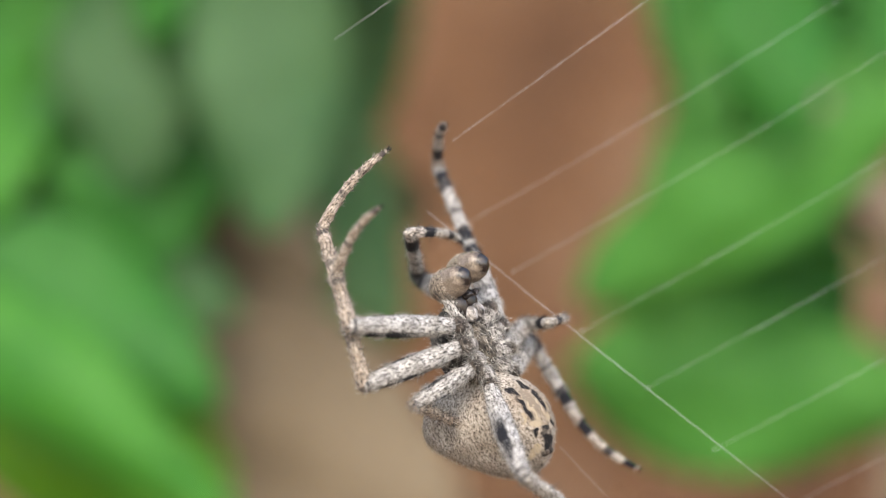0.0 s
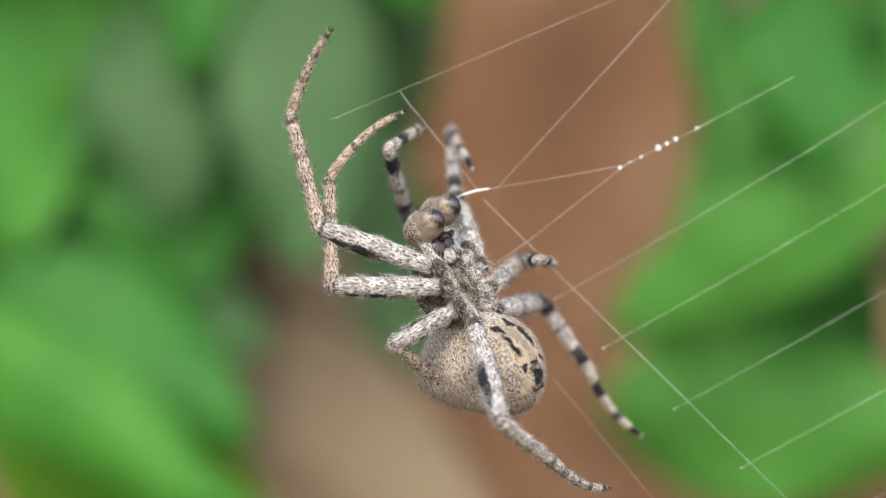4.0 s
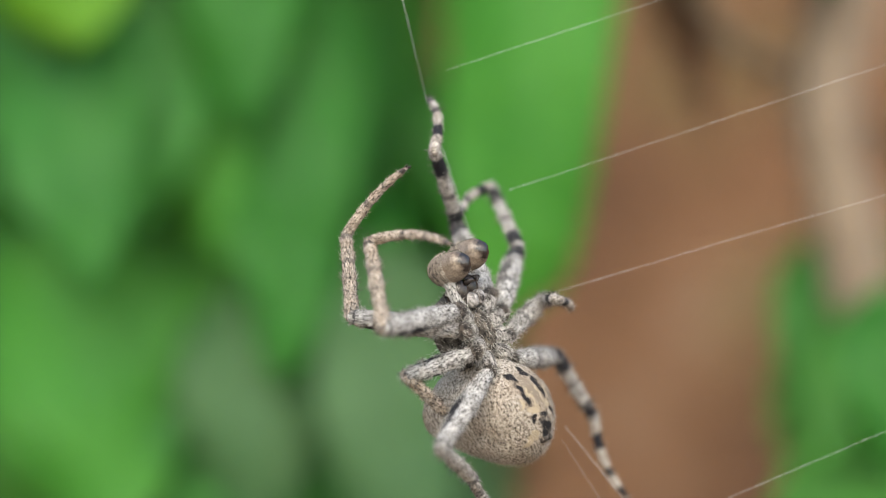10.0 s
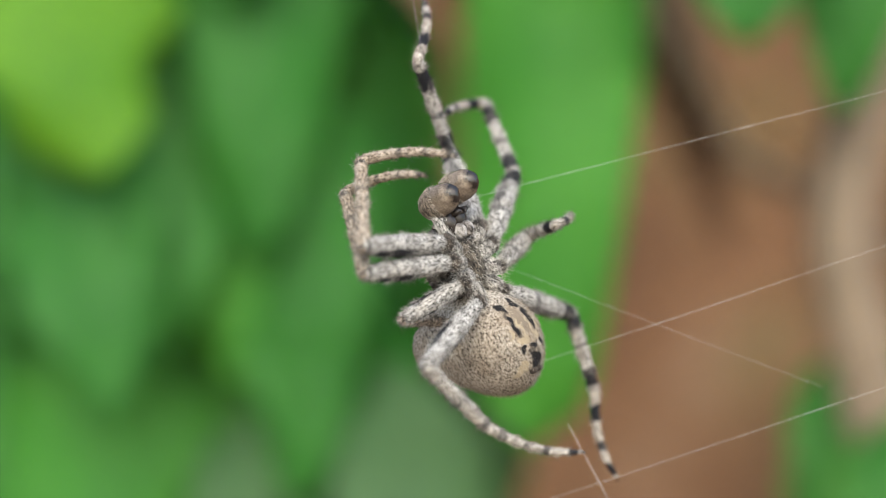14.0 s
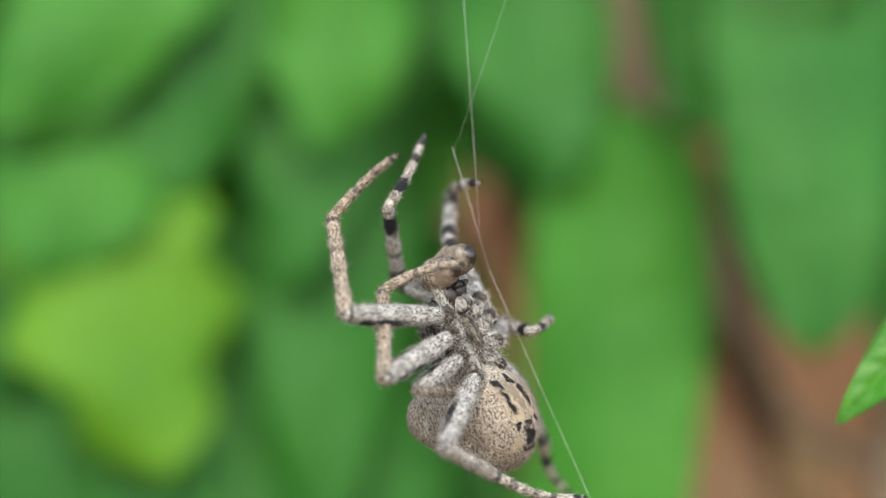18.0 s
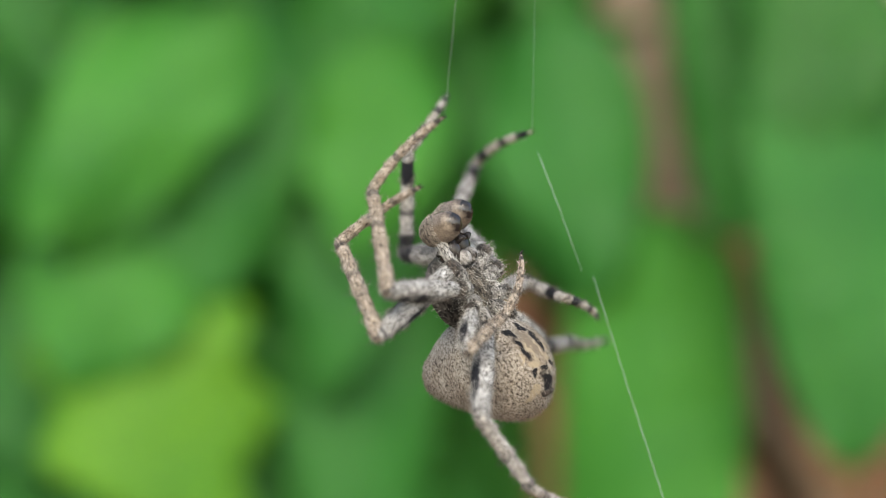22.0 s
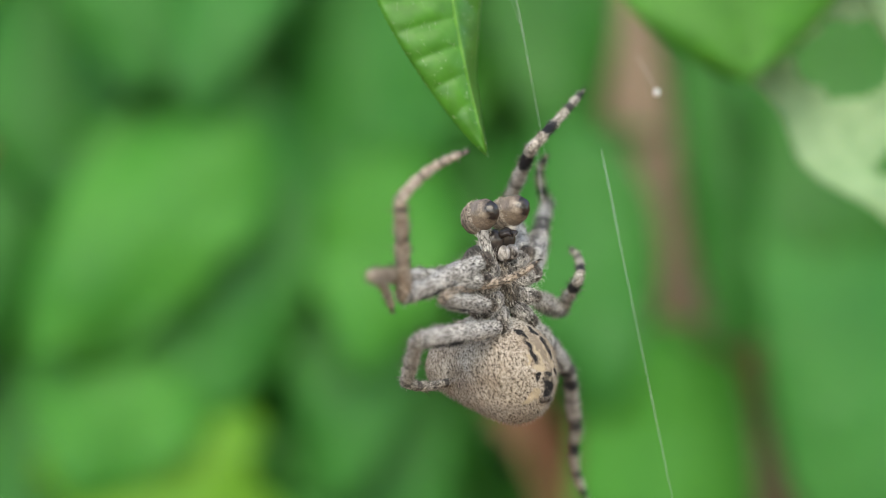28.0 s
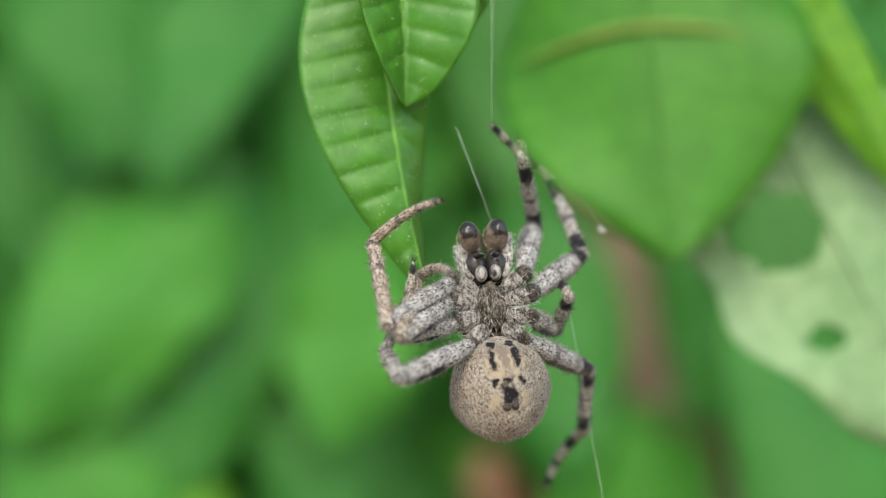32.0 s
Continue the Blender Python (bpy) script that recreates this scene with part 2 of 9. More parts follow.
hair_dark = skin("hair_dark", (0.02, 0.017, 0.014), (0.05, 0.04, 0.035), (0.16, 0.13, 0.11), (), 3000, 0.5, 0, 0)


def shell(name, dark, light, rough, front=None):
    """Smooth, faintly grained chitin."""
    m, n, l, b = shader(name, rough)
    col = ramp(n, l, noise_fac(n, l, 1300, 6, 0.65), [(0.32, dark), (0.68, light)])
    fine = noise_fac(n, l, 9000, 5, 0.7)
    col = mix(n, l, 0.3, col, ramp(n, l, fine, [(0.35, tuple(v * 0.5 for v in dark)), (0.65, tuple(v * 1.3 for v in light))]))
    if front:
        c, z, a = n.new("ShaderNodeTexCoord"), n.new("ShaderNodeSeparateXYZ"), n.new("ShaderNodeMath")
        l.new(c.outputs["Generated"], z.inputs[0])
        a.operation = "MULTIPLY_ADD"
        l.new(noise_fac(n, l, 1600, 5, 0.7), a.inputs[0])
        a.inputs[1].default_value = 0.35
        l.new(z.outputs[1], a.inputs[2])
        col = mix(n, l, ramp(n, l, a.outputs[0], [(0.28, (1, 1, 1)), (0.40, (0, 0, 0))]), col, front)
    l.new(col, b.inputs["Base Color"])
    b.inputs["Specular IOR Level"].default_value = 0.5
    bump(n, l, b, fine, 0.3, 0.00005)
    return m


palp_skin = shell("palp_skin", (0.055, 0.038, 0.028), (0.25, 0.20, 0.155), 0.24, (0.016, 0.013, 0.012))
skin_lip = skin("skin_lip", (0.10, 0.09, 0.086), (0.27, 0.25, 0.237), (0.46, 0.44, 0.42), (), 2500, 0.35)
skin_spin = skin("skin_spin", (0.012, 0.011, 0.012), (0.028, 0.024, 0.022), (0.09, 0.075, 0.065), (), 4000, 0.35)
cup_skin = skin("cup_skin", (0.03, 0.022, 0.016), (0.17, 0.135, 0.105), (0.40, 0.335, 0.27), (), 8000, 0.4)
hair_sand = skin("hair_sand", (0.30, 0.25, 0.19), (0.5, 0.43, 0.34), (0.68, 0.60, 0.5), (), 3000, 0.5)
fang_skin, n, l, b = shader("fang_skin", 0.22)
l.new(ramp(n, l, noise_fac(n, l, 1200), [(0.4, (0.012, 0.011, 0.012)), (0.7, (0.05, 0.04, 0.035))]), b.inputs["Base Color"])


def belly_skin():
    """Abdomen: sandy and scaly, with black bars and cream spots on the underside."""
    m, n, l, b = shader("belly_skin", 0.8)
    col = ramp(n, l, noise_fac(n, l, 7500, 6, 0.75, "Object", (1, 1, 0.7)), [(0.39, (0.055, 0.043, 0.035)), (0.46, (0.36, 0.31, 0.26)), (0.58, (0.68, 0.62, 0.54))])
    wide = ramp(n, l, noise_fac(n, l, 420, 4, 0.6), [(0.35, (0.58, 0.52, 0.47)), (0.62, (1, 1, 1))])
    col = mix(n, l, 0.85, col, wide, "MULTIPLY")
    c = n.new("ShaderNodeTexCoord")
    warp = n.new("ShaderNodeTexNoise")
    warp.inputs["Scale"].default_value, warp.inputs["Detail"].default_value = 1400, 4
    l.new(c.outputs["Object"], warp.inputs["Vector"])
    off = n.new("ShaderNodeVectorMath")
    off.operation = "MULTIPLY_ADD"
    off.inputs[1].default_value, off.inputs[2].default_value = (0.0011,) * 3, (-0.00055,) * 3
    l.new(warp.outputs["Color"], off.inputs[0])
    add = n.new("ShaderNodeVectorMath")
    l.new(c.outputs["Object"], add.inputs[0])
    l.new(off.outputs[0], add.inputs[1])

    def spot(x, z, rx, rz, soft=0.35, y=-1.9):
        mp = n.new("ShaderNodeMapping")
        mp.vector_type = "TEXTURE"
        mp.inputs["Location"].default_value = (x / 1000, y / 1000, (z - 0.3) / 1000)
        mp.inputs["Scale"].default_value = (rx / 1000, 0.0022, rz / 1000)
        l.new(add.outputs[0], mp.inputs[0])
        d = n.new("ShaderNodeVectorMath")
        d.operation = "LENGTH"
        l.new(mp.outputs[0], d.inputs[0])
        return ramp(n, l, d.outputs["Value"], [(0.0, (1, 1, 1)), (1 - soft, (1, 1, 1)), (1.0, (0, 0, 0))])

    black, cream, tan = (0.013, 0.012, 0.014), (0.50, 0.41, 0.29), (0.28, 0.225, 0.17)
    col = mix(n, l, mix(n, l, 0.5, (0, 0, 0), spot(0, -1.9, 1.5, 2.0, 0.5)), col, (0.33, 0.25, 0.17))
    for x, z, rx, rz, ink in ((0, -1.3, 0.30, 1.0, tan), (-0.66, -1.55, 0.27, 0.95, black), (0.66, -1.55, 0.27, 0.95, black), (-0.5, -0.45, 0.3, 0.4, black), (0.5, -0.45, 0.3, 0.4, black),
                              (-0.52, -2.6, 0.36, 0.34, cream), (0.52, -2.6, 0.36, 0.34, cream), (-0.27, -1.9, 0.10, 0.7, cream), (0.27, -1.9, 0.10, 0.7, cream),
                              (-1.1, -2.0, 0.16, 0.5, cream), (1.1, -2.0, 0.16, 0.5, cream), (-0.78, -3.1, 0.30, 0.22, black), (0.78, -3.1, 0.30, 0.22, black),
                              (-0.95, -3.9, 0.34, 0.4, cream), (0.95, -3.9, 0.34, 0.4, cream), (0, -3.75, 0.46, 0.6, black), (0, -3.05, 0.36, 0.25, black)):
        col = mix(n, l, spot(x, z, rx, rz), col, ink)
    l.new(col, b.inputs["Base Color"])
    bump(n, l, b, noise_fac(n, l, 6000, 6, 0.7, "Object", (1, 1, 0.5)), 1.0, 0.0003)
    return m


belly = belly_skin()

# ---------- ground ----------
rng = random.Random(11)


def ground_height(x, y):
    bank = max(0.0, min(1.0, (y - 0.40) / 0.35))
    h = 1.15 * bank * bank * (3 - 2 * bank)
    near = max(0.0, 1 - abs(x) / 6)
    return h * near + 0.03 * noise.noise((x * 5, y * 5, 0.3)) + 0.012 * noise.noise((x * 22, y * 22, 1.7))


def build_ground():
    xs = [-400, -60, -15, -6, -3, -1.5, -0.9] + [i * 0.03 for i in range(-20, 21)] + [0.9, 1.5, 3, 6, 15, 60, 400]
    ys = [-400, -40, -8, -3, -1.2, -0.6, -0.3, 0, 0.15, 0.3, 0.36] + [0.40 + i * 0.0175 for i in range(22)] + [0.85, 1.1, 1.6, 3, 8, 40, 400]
    bm = bmesh.new()
    grid = [[bm.verts.new((x, y, ground_height(x, y))) for x in xs] for y in ys]
    for a, b in zip(grid, grid[1:]):
        for i in range(len(xs) - 1):
            bm.faces.new((a[i], a[i + 1], b[i + 1], b[i]))
    return tagged(part("ground", bm, soil, None), "red-brown bare soil bank with mossy patches", "ground", kind="structure")


build_ground()


# ---------- plants ----------
def leaf_bm(length, width, fold=0.12, droop=0.15, teeth=0.0, quilt=0.0, nu=22, nv=6, thick=0.25, wave=0.05, seed=1, lobes=0.0, bow=0.0, blunt=0.75, veins=13, roll=0.0, holes=()):
    """A leaf blade in millimetres: base at the origin, tip along +Z, upper side towards -Y."""
    bm = bmesh.new()
    r = random.Random(seed)
    front, back = [], []
    for i in range(nu + 1):
        s = i / nu
        w = math.sin(math.pi * min(1, s ** 0.85)) ** blunt * (1 - 0.25 * s) * width / 2
        if lobes:
            w *= 1 + lobes * math.sin(s * 19 + seed)
        if teeth:
            w *= 1 + teeth * (1 if i % 2 else -1) * (0.6 + 0.4 * r.random())
        w = max(w, 0.02 * width * (1 - s))
        fr, bk = [], []
        for j in range(-nv, nv + 1):
            q = j / nv
            x = q * w
            y = -droop * length * math.sin(s * math.pi * 0.6) ** 2 + fold * abs(x) * 2
            y += wave * width * math.sin(s * 9 + q * 2 + seed) * q * q
            if quilt:
                y -= quilt * abs(math.sin(math.pi * (s * veins - abs(q) * 0.75))) ** 0.4 * (1 - q * q) ** 0.5 * (0.3 + min(1, abs(q) * 4) * 0.7) * min(1, (1 - s) * 4)
            if roll and q < 0:
                k = min(0.92, roll * 2.6 * s)
                x *= 1 - k
                y += 1.1 * k * abs(q) * w
            z = s * length
            x += bow * s * s
            fr.append(bm.verts.new((x / 1000, y / 1000, z / 1000)))
            bk.append(bm.verts.new((x / 1000, (y + thick) / 1000, z / 1000)))
        front.append(fr)
        back.append(bk)
    m = 2 * nv

    def eaten(i, j):
        """Chewed holes, given as place and size along the leaf and across it."""
        s, q = (i + 0.5) / nu, (j + 0.5) / nv - 1
        rag = 1 + 0.45 * noise.noise((s * 22, q * 7, seed))
        return any(((s - a) / c) ** 2 + ((q - b) / d) ** 2 < rag for a, b, c, d in holes)
    for i in range(nu):
        for j in range(m):
            if eaten(i, j):
                continue
            bm.faces.new((front[i][j], front[i][j + 1], front[i + 1][j + 1], front[i + 1][j]))
            bm.faces.new((back[i][j], back[i + 1][j], back[i + 1][j + 1], back[i][j + 1]))
        bm.faces.new((front[i][0], front[i + 1][0], back[i + 1][0], back[i][0]))
        bm.faces.new((front[i][m], back[i][m], back[i + 1][m], front[i + 1][m]))
    for row in (0, nu):
        for j in range(m):
            f, k = front[row], back[row]
            bm.faces.new((f[j], k[j], k[j + 1], f[j + 1]) if row == 0 else (f[j], f[j + 1], k[j + 1], k[j]))
    return bm


def stem_at(shrub, z):
    """The stem's axis at a height, in millimetres."""
    x0, y0, lean, sway = STEMS[shrub.name]
    return Vector((x0 + lean * (z - 600) + sway * math.sin(z / 45), y0, z))


def shrub_leaf(shrub, x, y, z, length, width, angle, tilt, turn, material, blunt=0.75, lobes=0.0):
    global leaf_seed
    leaf_seed += 1
    m = mm(x, y, z, 0, angle, 0) @ mm(0, 0, 0, tilt, 0, turn)
    bm = leaf_bm(length, width, rng.uniform(0.05, 0.2), rng.uniform(0.05, 0.18), 0.0, 0.0, 20, 5, 0.3, seed=leaf_seed, wave=0.08, blunt=blunt, lobes=lobes)
    inv = m.inverted()
    foot = inv @ (stem_at(shrub, z - length * 0.25) * 0.001) * 1000
    tube(bm, [foot, foot * 0.5 + Vector((0, 0, -length * 0.04)), Vector((0, 0, 0)), Vector((0, 0.2, length * 0.5)), Vector((0, 0.25, length * 0.95))],
         [0.9, 0.8, 0.7, 0.5, 0.2], 6)
    ob = part("leaf", bm, material, shrub)
    ob.matrix_local = m
    return ob


leaf_seed = 0
STEMS = {"low_shrub": (66, 350, 0.05, 3.0), "tall_shrub": (-84, 350, 0.05, 5.0)}


def build_shrub(name, label, top):
    shrub = tagged(new(name), label, "shrub")
    bm = bmesh.new()
    zs = [ground_height(STEMS[name][0] / 1000, STEMS[name][1] / 1000) * 1000 - 20] + list(range(60, top, 30))
    tube(bm, [stem_at(shrub, z) for z in zs], [7 - 4.5 * i / len(zs) for i in range(len(zs))], 9)
    part("stem", bm, bark, shrub, "thin grey-brown woody stem")
    return shrub


low_shrub = build_shrub("low_shrub", "green shrub with broad smooth leaves over soil", 800)
tall_shrub = build_shrub("tall_shrub", "tall leafy green shrub with long drooping leaves", 800)
shrub_leaf(tall_shrub, -55.1, 282, 590.5, 43.1, 26.6, 126, -2, -1, leaf_yellow)
shrub_leaf(tall_shrub, -39.3, 285, 636.9, 43.6, 30.8, 170, -3, 0, leaf_dull)
shrub_leaf(tall_shrub, -26, 290, 622.8, 40.4, 24.8, 150, 7, -11, leaf_dull)
shrub_leaf(low_shrub, 14, 255, 595.2, 41.3, 14.3, 60, -3, 10, leaf_light)
shrub_leaf(low_shrub, 14, 275, 587, 39.6, 23.5, 95, 1, 1, leaf_light)
shrub_leaf(low_shrub, 31.0, 310, 624.0, 25, 13, 168, 4, 5, leaf_light)
shrub_leaf(low_shrub, 53.6, 300, 636.5, 22.9, 17.5, 200, 8, 10, leaf_mid)
shrub_leaf(tall_shrub, -18.2, 300, 643, 35.1, 28.3, 170, -1, 10, leaf_dull)
shrub_leaf(tall_shrub, -38, 272, 643.8, 46.5, 34.3, 170, -1, 4, leaf_teal, 0.5)
shrub_leaf(tall_shrub, -37, 280, 591.4, 47.5, 31.7, 120, 0, 0, leaf_dry)
shrub_leaf(tall_shrub, -57.1, 330, 610.5, 57.9, 32.7, 95, 0, 0, leaf_dry)
shrub_leaf(low_shrub, 21, 262, 605.3, 33, 19.4, 70, -6, -5, leaf_light)
shrub_leaf(low_shrub, -13.5, 276, 687.6, 20.5, 9.3, 168, 0, 0, leaf_rust)
shrub_leaf(low_shrub, 6.5, 290, 691.2, 45.7, 8.5, 166, 0, 0, leaf_rust)
shrub_leaf(tall_shrub, -37.7, 300, 683.3, 47.2, 32.4, 180, 5, 9, leaf_bright)
shrub_leaf(tall_shrub, -44.5, 285, 655.9, 41, 29.5, 185, -6, 4, leaf_mid)
shrub_leaf(tall_shrub, -28.3, 300, 655.8, 41.8, 28.3, 170, -2, -1, leaf_bright)
shrub_leaf(tall_shrub, -68.5, 285, 616.5, 39.7, 28.2, 100, -8, 2, leaf_teal)
shrub_leaf(tall_shrub, -62.8, 262, 601.4, 50.7, 15.3, 124, -2, 1, leaf_bright)
shrub_leaf(low_shrub, -3.4, 252, 691.6, 63.5, 21.0, 182, -7, 12, leaf_bright, 0.3)
shrub_leaf(low_shrub, 29, 280, 611, 31.5, 21.4, 150, -1, 3, leaf_mid)
shrub_leaf(low_shrub, 27.0, 270, 626.4, 19, 9.5, 170, -2, 2, leaf_bright)
shrub_leaf(tall_shrub, -49.4, 275, 661, 44.5, 29.7, 170, 4, 7, leaf_teal)
shrub_leaf(tall_shrub, -59.2, 300, 673.3, 31, 12.8, 185, -1, -10, leaf_mid)
shrub_leaf(tall_shrub, -60.8, 265, 663.2, 20.3, 8.3, 180, 6, 9, leaf_teal)
shrub_leaf(tall_shrub, -27.2, 300, 667, 43.2, 27, 170, 3, 7, leaf_teal)
shrub_leaf(tall_shrub, -71.3, 300, 620.6, 41.8, 24.3, 95, 5, 4, leaf_teal)
shrub_leaf(tall_shrub, -79, 282, 612.7, 38.1, 19, 100, -1, 11, leaf_light)
shrub_leaf(tall_shrub, -57.2, 254, 687.2, 34.0, 25.0, 168, 2, -11, leaf_yellow, 0.55, 0.17)
shrub_leaf(tall_shrub, -37.3, 302, 669.6, 47.5, 34, 165, 9, -5, leaf_bright)
shrub_leaf(tall_shrub, -60.4, 302, 649.7, 47.5, 34, 170, 1, -1, leaf_bright)
shrub_leaf(tall_shrub, -61.6, 278, 662.9, 28.8, 11.9, 175, 4, 6, leaf_teal)
shrub_leaf(tall_shrub, -41.4, 290, 665.1, 50.9, 36.5, 180, -8, -12, leaf_bright)
shrub_leaf(tall_shrub, -28.7, 296, 684.5, 46.6, 26.6, 170, 9, -1, leaf_bright)
shrub_leaf(tall_shrub, -36.1, 276, 682.5, 34.8, 23.6, 170, -8, -3, leaf_bright)
shrub_leaf(low_shrub, -14.4, 258, 712.2, 29.9, 19.1, 169, 4, 8, leaf_teal, 0.6)
shrub_leaf(low_shrub, 15.2, 250, 716.8, 50.7, 22.5, 183, 4, -8, leaf_teal, 0.5)
shrub_leaf(low_shrub, 29.3, 262, 706.9, 46.1, 17.7, 184, 0, 0, leaf_mid, 0.6)
shrub_leaf(tall_shrub, -34.8, 270, 716.3, 29.7, 20.0, 191, 6, -6, leaf_mid, 0.6)
shrub_leaf(tall_shrub, -59.4, 268, 716.0, 29.6, 19.3, 184, -5, 5, leaf_bright, 0.6)
shrub_leaf(tall_shrub, -22.0, 272, 714.1, 30.4, 12.8, 189, 0, 8, leaf_mid, 0.6)
shrub_leaf(tall_shrub, -32.9, 268, 696.1, 50.1, 19.9, 183, 3, -8, leaf_mid, 0.6)
shrub_leaf(tall_shrub, -46.4, 278, 691.2, 48.8, 14.4, 177, 0, 6, leaf_dark, 0.6)
shrub_leaf(tall_shrub, -56.8, 262, 695.1, 20.7, 15.3, 200, 8, 0, leaf_mid, 0.6)
shrub_leaf(tall_shrub, -66.0, 275, 672.5, 36.4, 20.4, 170, 4, 0, leaf_teal, 0.6)
shrub_leaf(tall_shrub, -45.0, 262, 717.4, 24.2, 13.6, 229, 14, 14, leaf_light, 0.6)
shrub_leaf(tall_shrub, -50.4, 258, 708.3, 25.0, 13.9, 226, -12, -10, leaf_bright, 0.6)
shrub_leaf(tall_shrub, -60.2, 266, 701.7, 25.0, 12.0, 159, 10, 8, leaf_light, 0.6)
shrub_leaf(tall_shrub, -32.8, 300, 598.8, 28.4, 13.5, 115, 0, 0, leaf_dry, 0.6)
shrub_leaf(tall_shrub, -31.7, 310, 607.7, 22.5, 11.9, 164, 0, 0, leaf_dry, 0.6)
shrub_leaf(tall_shrub, -38.5, 296, 593.7, 20.3, 10.7, 131, 0, 0, leaf_dry, 0.6)
shrub_leaf(tall_shrub, -33.8, 264, 734.2, 37.5, 19.6, 177, 0, -10, leaf_mid, 0.6)
shrub_leaf(tall_shrub, -44.5, 280, 714.2, 31.6, 12.6, 185, 0, 0, leaf_dark, 0.6)
shrub_leaf(low_shrub, -10.7, 276, 726.9, 25.7, 14.9, 188, 0, 10, leaf_dark, 0.6)
shrub_leaf(low_shrub, 12.8, 258, 734.4, 36.3, 24.4, 173, 5, 0, leaf_teal, 0.6)
shrub_leaf(tall_shrub, -65.7, 270, 752.9, 38.7, 20.6, 171, -6, 0, leaf_mid, 0.6)
shrub_leaf(tall_shrub, -39.1, 262, 749.7, 36.1, 14.1, 191, 6, 12, leaf_teal, 0.6)
shrub_leaf(tall_shrub, -33.5, 268, 748.3, 45.8, 18.1, 178, -4, 0, leaf_mid, 0.6)
shrub_leaf(tall_shrub, -16.5, 270, 749.9, 43.3, 18.2, 175, 0, -8, leaf_dark, 0.6)
shrub_leaf(low_shrub, 1.8, 285, 751.0, 33.4, 19.2, 177, 0, 0, leaf_dark, 0.6)
shrub_leaf(low_shrub, 14.6, 285, 747.2, 39.9, 21.2, 175, 0, 0, leaf_mid, 0.6)
shrub_leaf(tall_shrub, -53.4, 274, 695.0, 24.2, 16.0, 195, 0, 0, leaf_mid, 0.6)
shrub_leaf(tall_shrub, -43.5, 280, 640.4, 39.3, 30.2, 172, 0, 0, leaf_dull, 0.6)
shrub_leaf(tall_shrub, -22.2, 325, 636.6, 38.5, 24.1, 171, 0, 0, leaf_dull, 0.6)
shrub_leaf(tall_shrub, -55.7, 278, 664.3, 55.1, 37.2, 179, 0, 0, leaf_teal, 0.6)
shrub_leaf(tall_shrub, -33.9, 282, 661.3, 52.2, 27.5, 177, 0, 0, leaf_mid, 0.6)
shrub_leaf(tall_shrub, -51.9, 278, 680.3, 53.7, 37.2, 182, 0, 0, leaf_mid, 0.6)
shrub_leaf(tall_shrub, -29.9, 280, 680.5, 51.2, 25.9, 177, 0, 0, leaf_mid, 0.6)
shrub_leaf(tall_shrub, -49.4, 276, 659.3, 43.0, 29.9, 172, 0, 0, leaf_teal, 0.6)
shrub_leaf(tall_shrub, -51.4, 276, 674.4, 42.7, 29.9, 177, 0, 0, leaf_mid, 0.6)
shrub_leaf(tall_shrub, -33.0, 278, 703.0, 57.2, 21.5, 180, 0, 0, leaf_dark, 0.6)
shrub_leaf(tall_shrub, -53.6, 258, 664.3, 34.2, 19.1, 170, 4, 8, leaf_teal, 0.6)
shrub_leaf(tall_shrub, -35.9, 262, 672.9, 40.1, 19.4, 181, -4, -6, leaf_bright, 0.6)
shrub_leaf(tall_shrub, -27.2, 266, 659.0, 38.4, 15.0, 184, 0, 0, leaf_mid, 0.6)
shrub_leaf(tall_shrub, -48.7, 270, 635.0, 27.1, 20.0, 171, 5, 0, leaf_teal, 0.6)
shrub_leaf(tall_shrub, -50.8, 256, 712.0, 27.6, 17.3, 203, 6, 10, leaf_bright, 0.6, 0.05)
shrub_leaf(tall_shrub, -29.5, 256, 710.2, 24.1, 16.7, 191, 4, -8, leaf_bright, 0.6, 0.05)
shrub_leaf(tall_shrub, -42.0, 262, 709.3, 19.7, 11.8, 189, 0, 6, leaf_mid, 0.6)
shrub_leaf(tall_shrub, -44.2, 252, 712.4, 32.1, 18.7, 225, -4, 6, leaf_bright, 0.6, 0.08)
shrub_leaf(tall_shrub, -32.1, 262, 707.3, 34.5, 17.7, 188, 0, 5, leaf_teal, 0.6)
shrub_leaf(tall_shrub, -60.4, 258, 740.4, 26.0, 18.6, 170, 4, -8, leaf_mid, 0.6)
shrub_leaf(tall_shrub, -44.5, 256, 737.2, 25.3, 13.2, 192, 5, 8, leaf_teal, 0.6)
shrub_leaf(low_shrub, 16.7, 250, 727.5, 36.5, 18.6, 190, 0, 0, leaf_dark, 0.6)
shrub_leaf(tall_shrub, -54.0, 270, 643.4, 35.1, 25.5, 170, 3, 0, leaf_bright, 0.6)
shrub_leaf(tall_shrub, -39.0, 272, 646.5, 34.3, 20.8, 176, 0, 6, leaf_bright, 0.6)
shrub_leaf(tall_shrub, -54.4, 270, 637.1, 35.9, 25.5, 169, 3, 0, leaf_bright, 0.6)
shrub_leaf(tall_shrub, -35.8, 273, 635.8, 34.4, 20.9, 177, 0, 0, leaf_mid, 0.6)
shrub_leaf(tall_shrub, -44.5, 270, 694.8, 35.2, 21.9, 180, 0, 0, leaf_mid, 0.6)
shrub_leaf(tall_shrub, -55.4, 275, 688.6, 23.6, 26.0, 175, 0, 0, leaf_mid, 0.6)
shrub_leaf(tall_shrub, -40.4, 272, 695.8, 29.5, 19.6, 185, 0, 5, leaf_mid, 0.6)
shrub_leaf(tall_shrub, -27.0, 274, 694.7, 28.4, 14.8, 182, 0, 0, leaf_mid, 0.6)
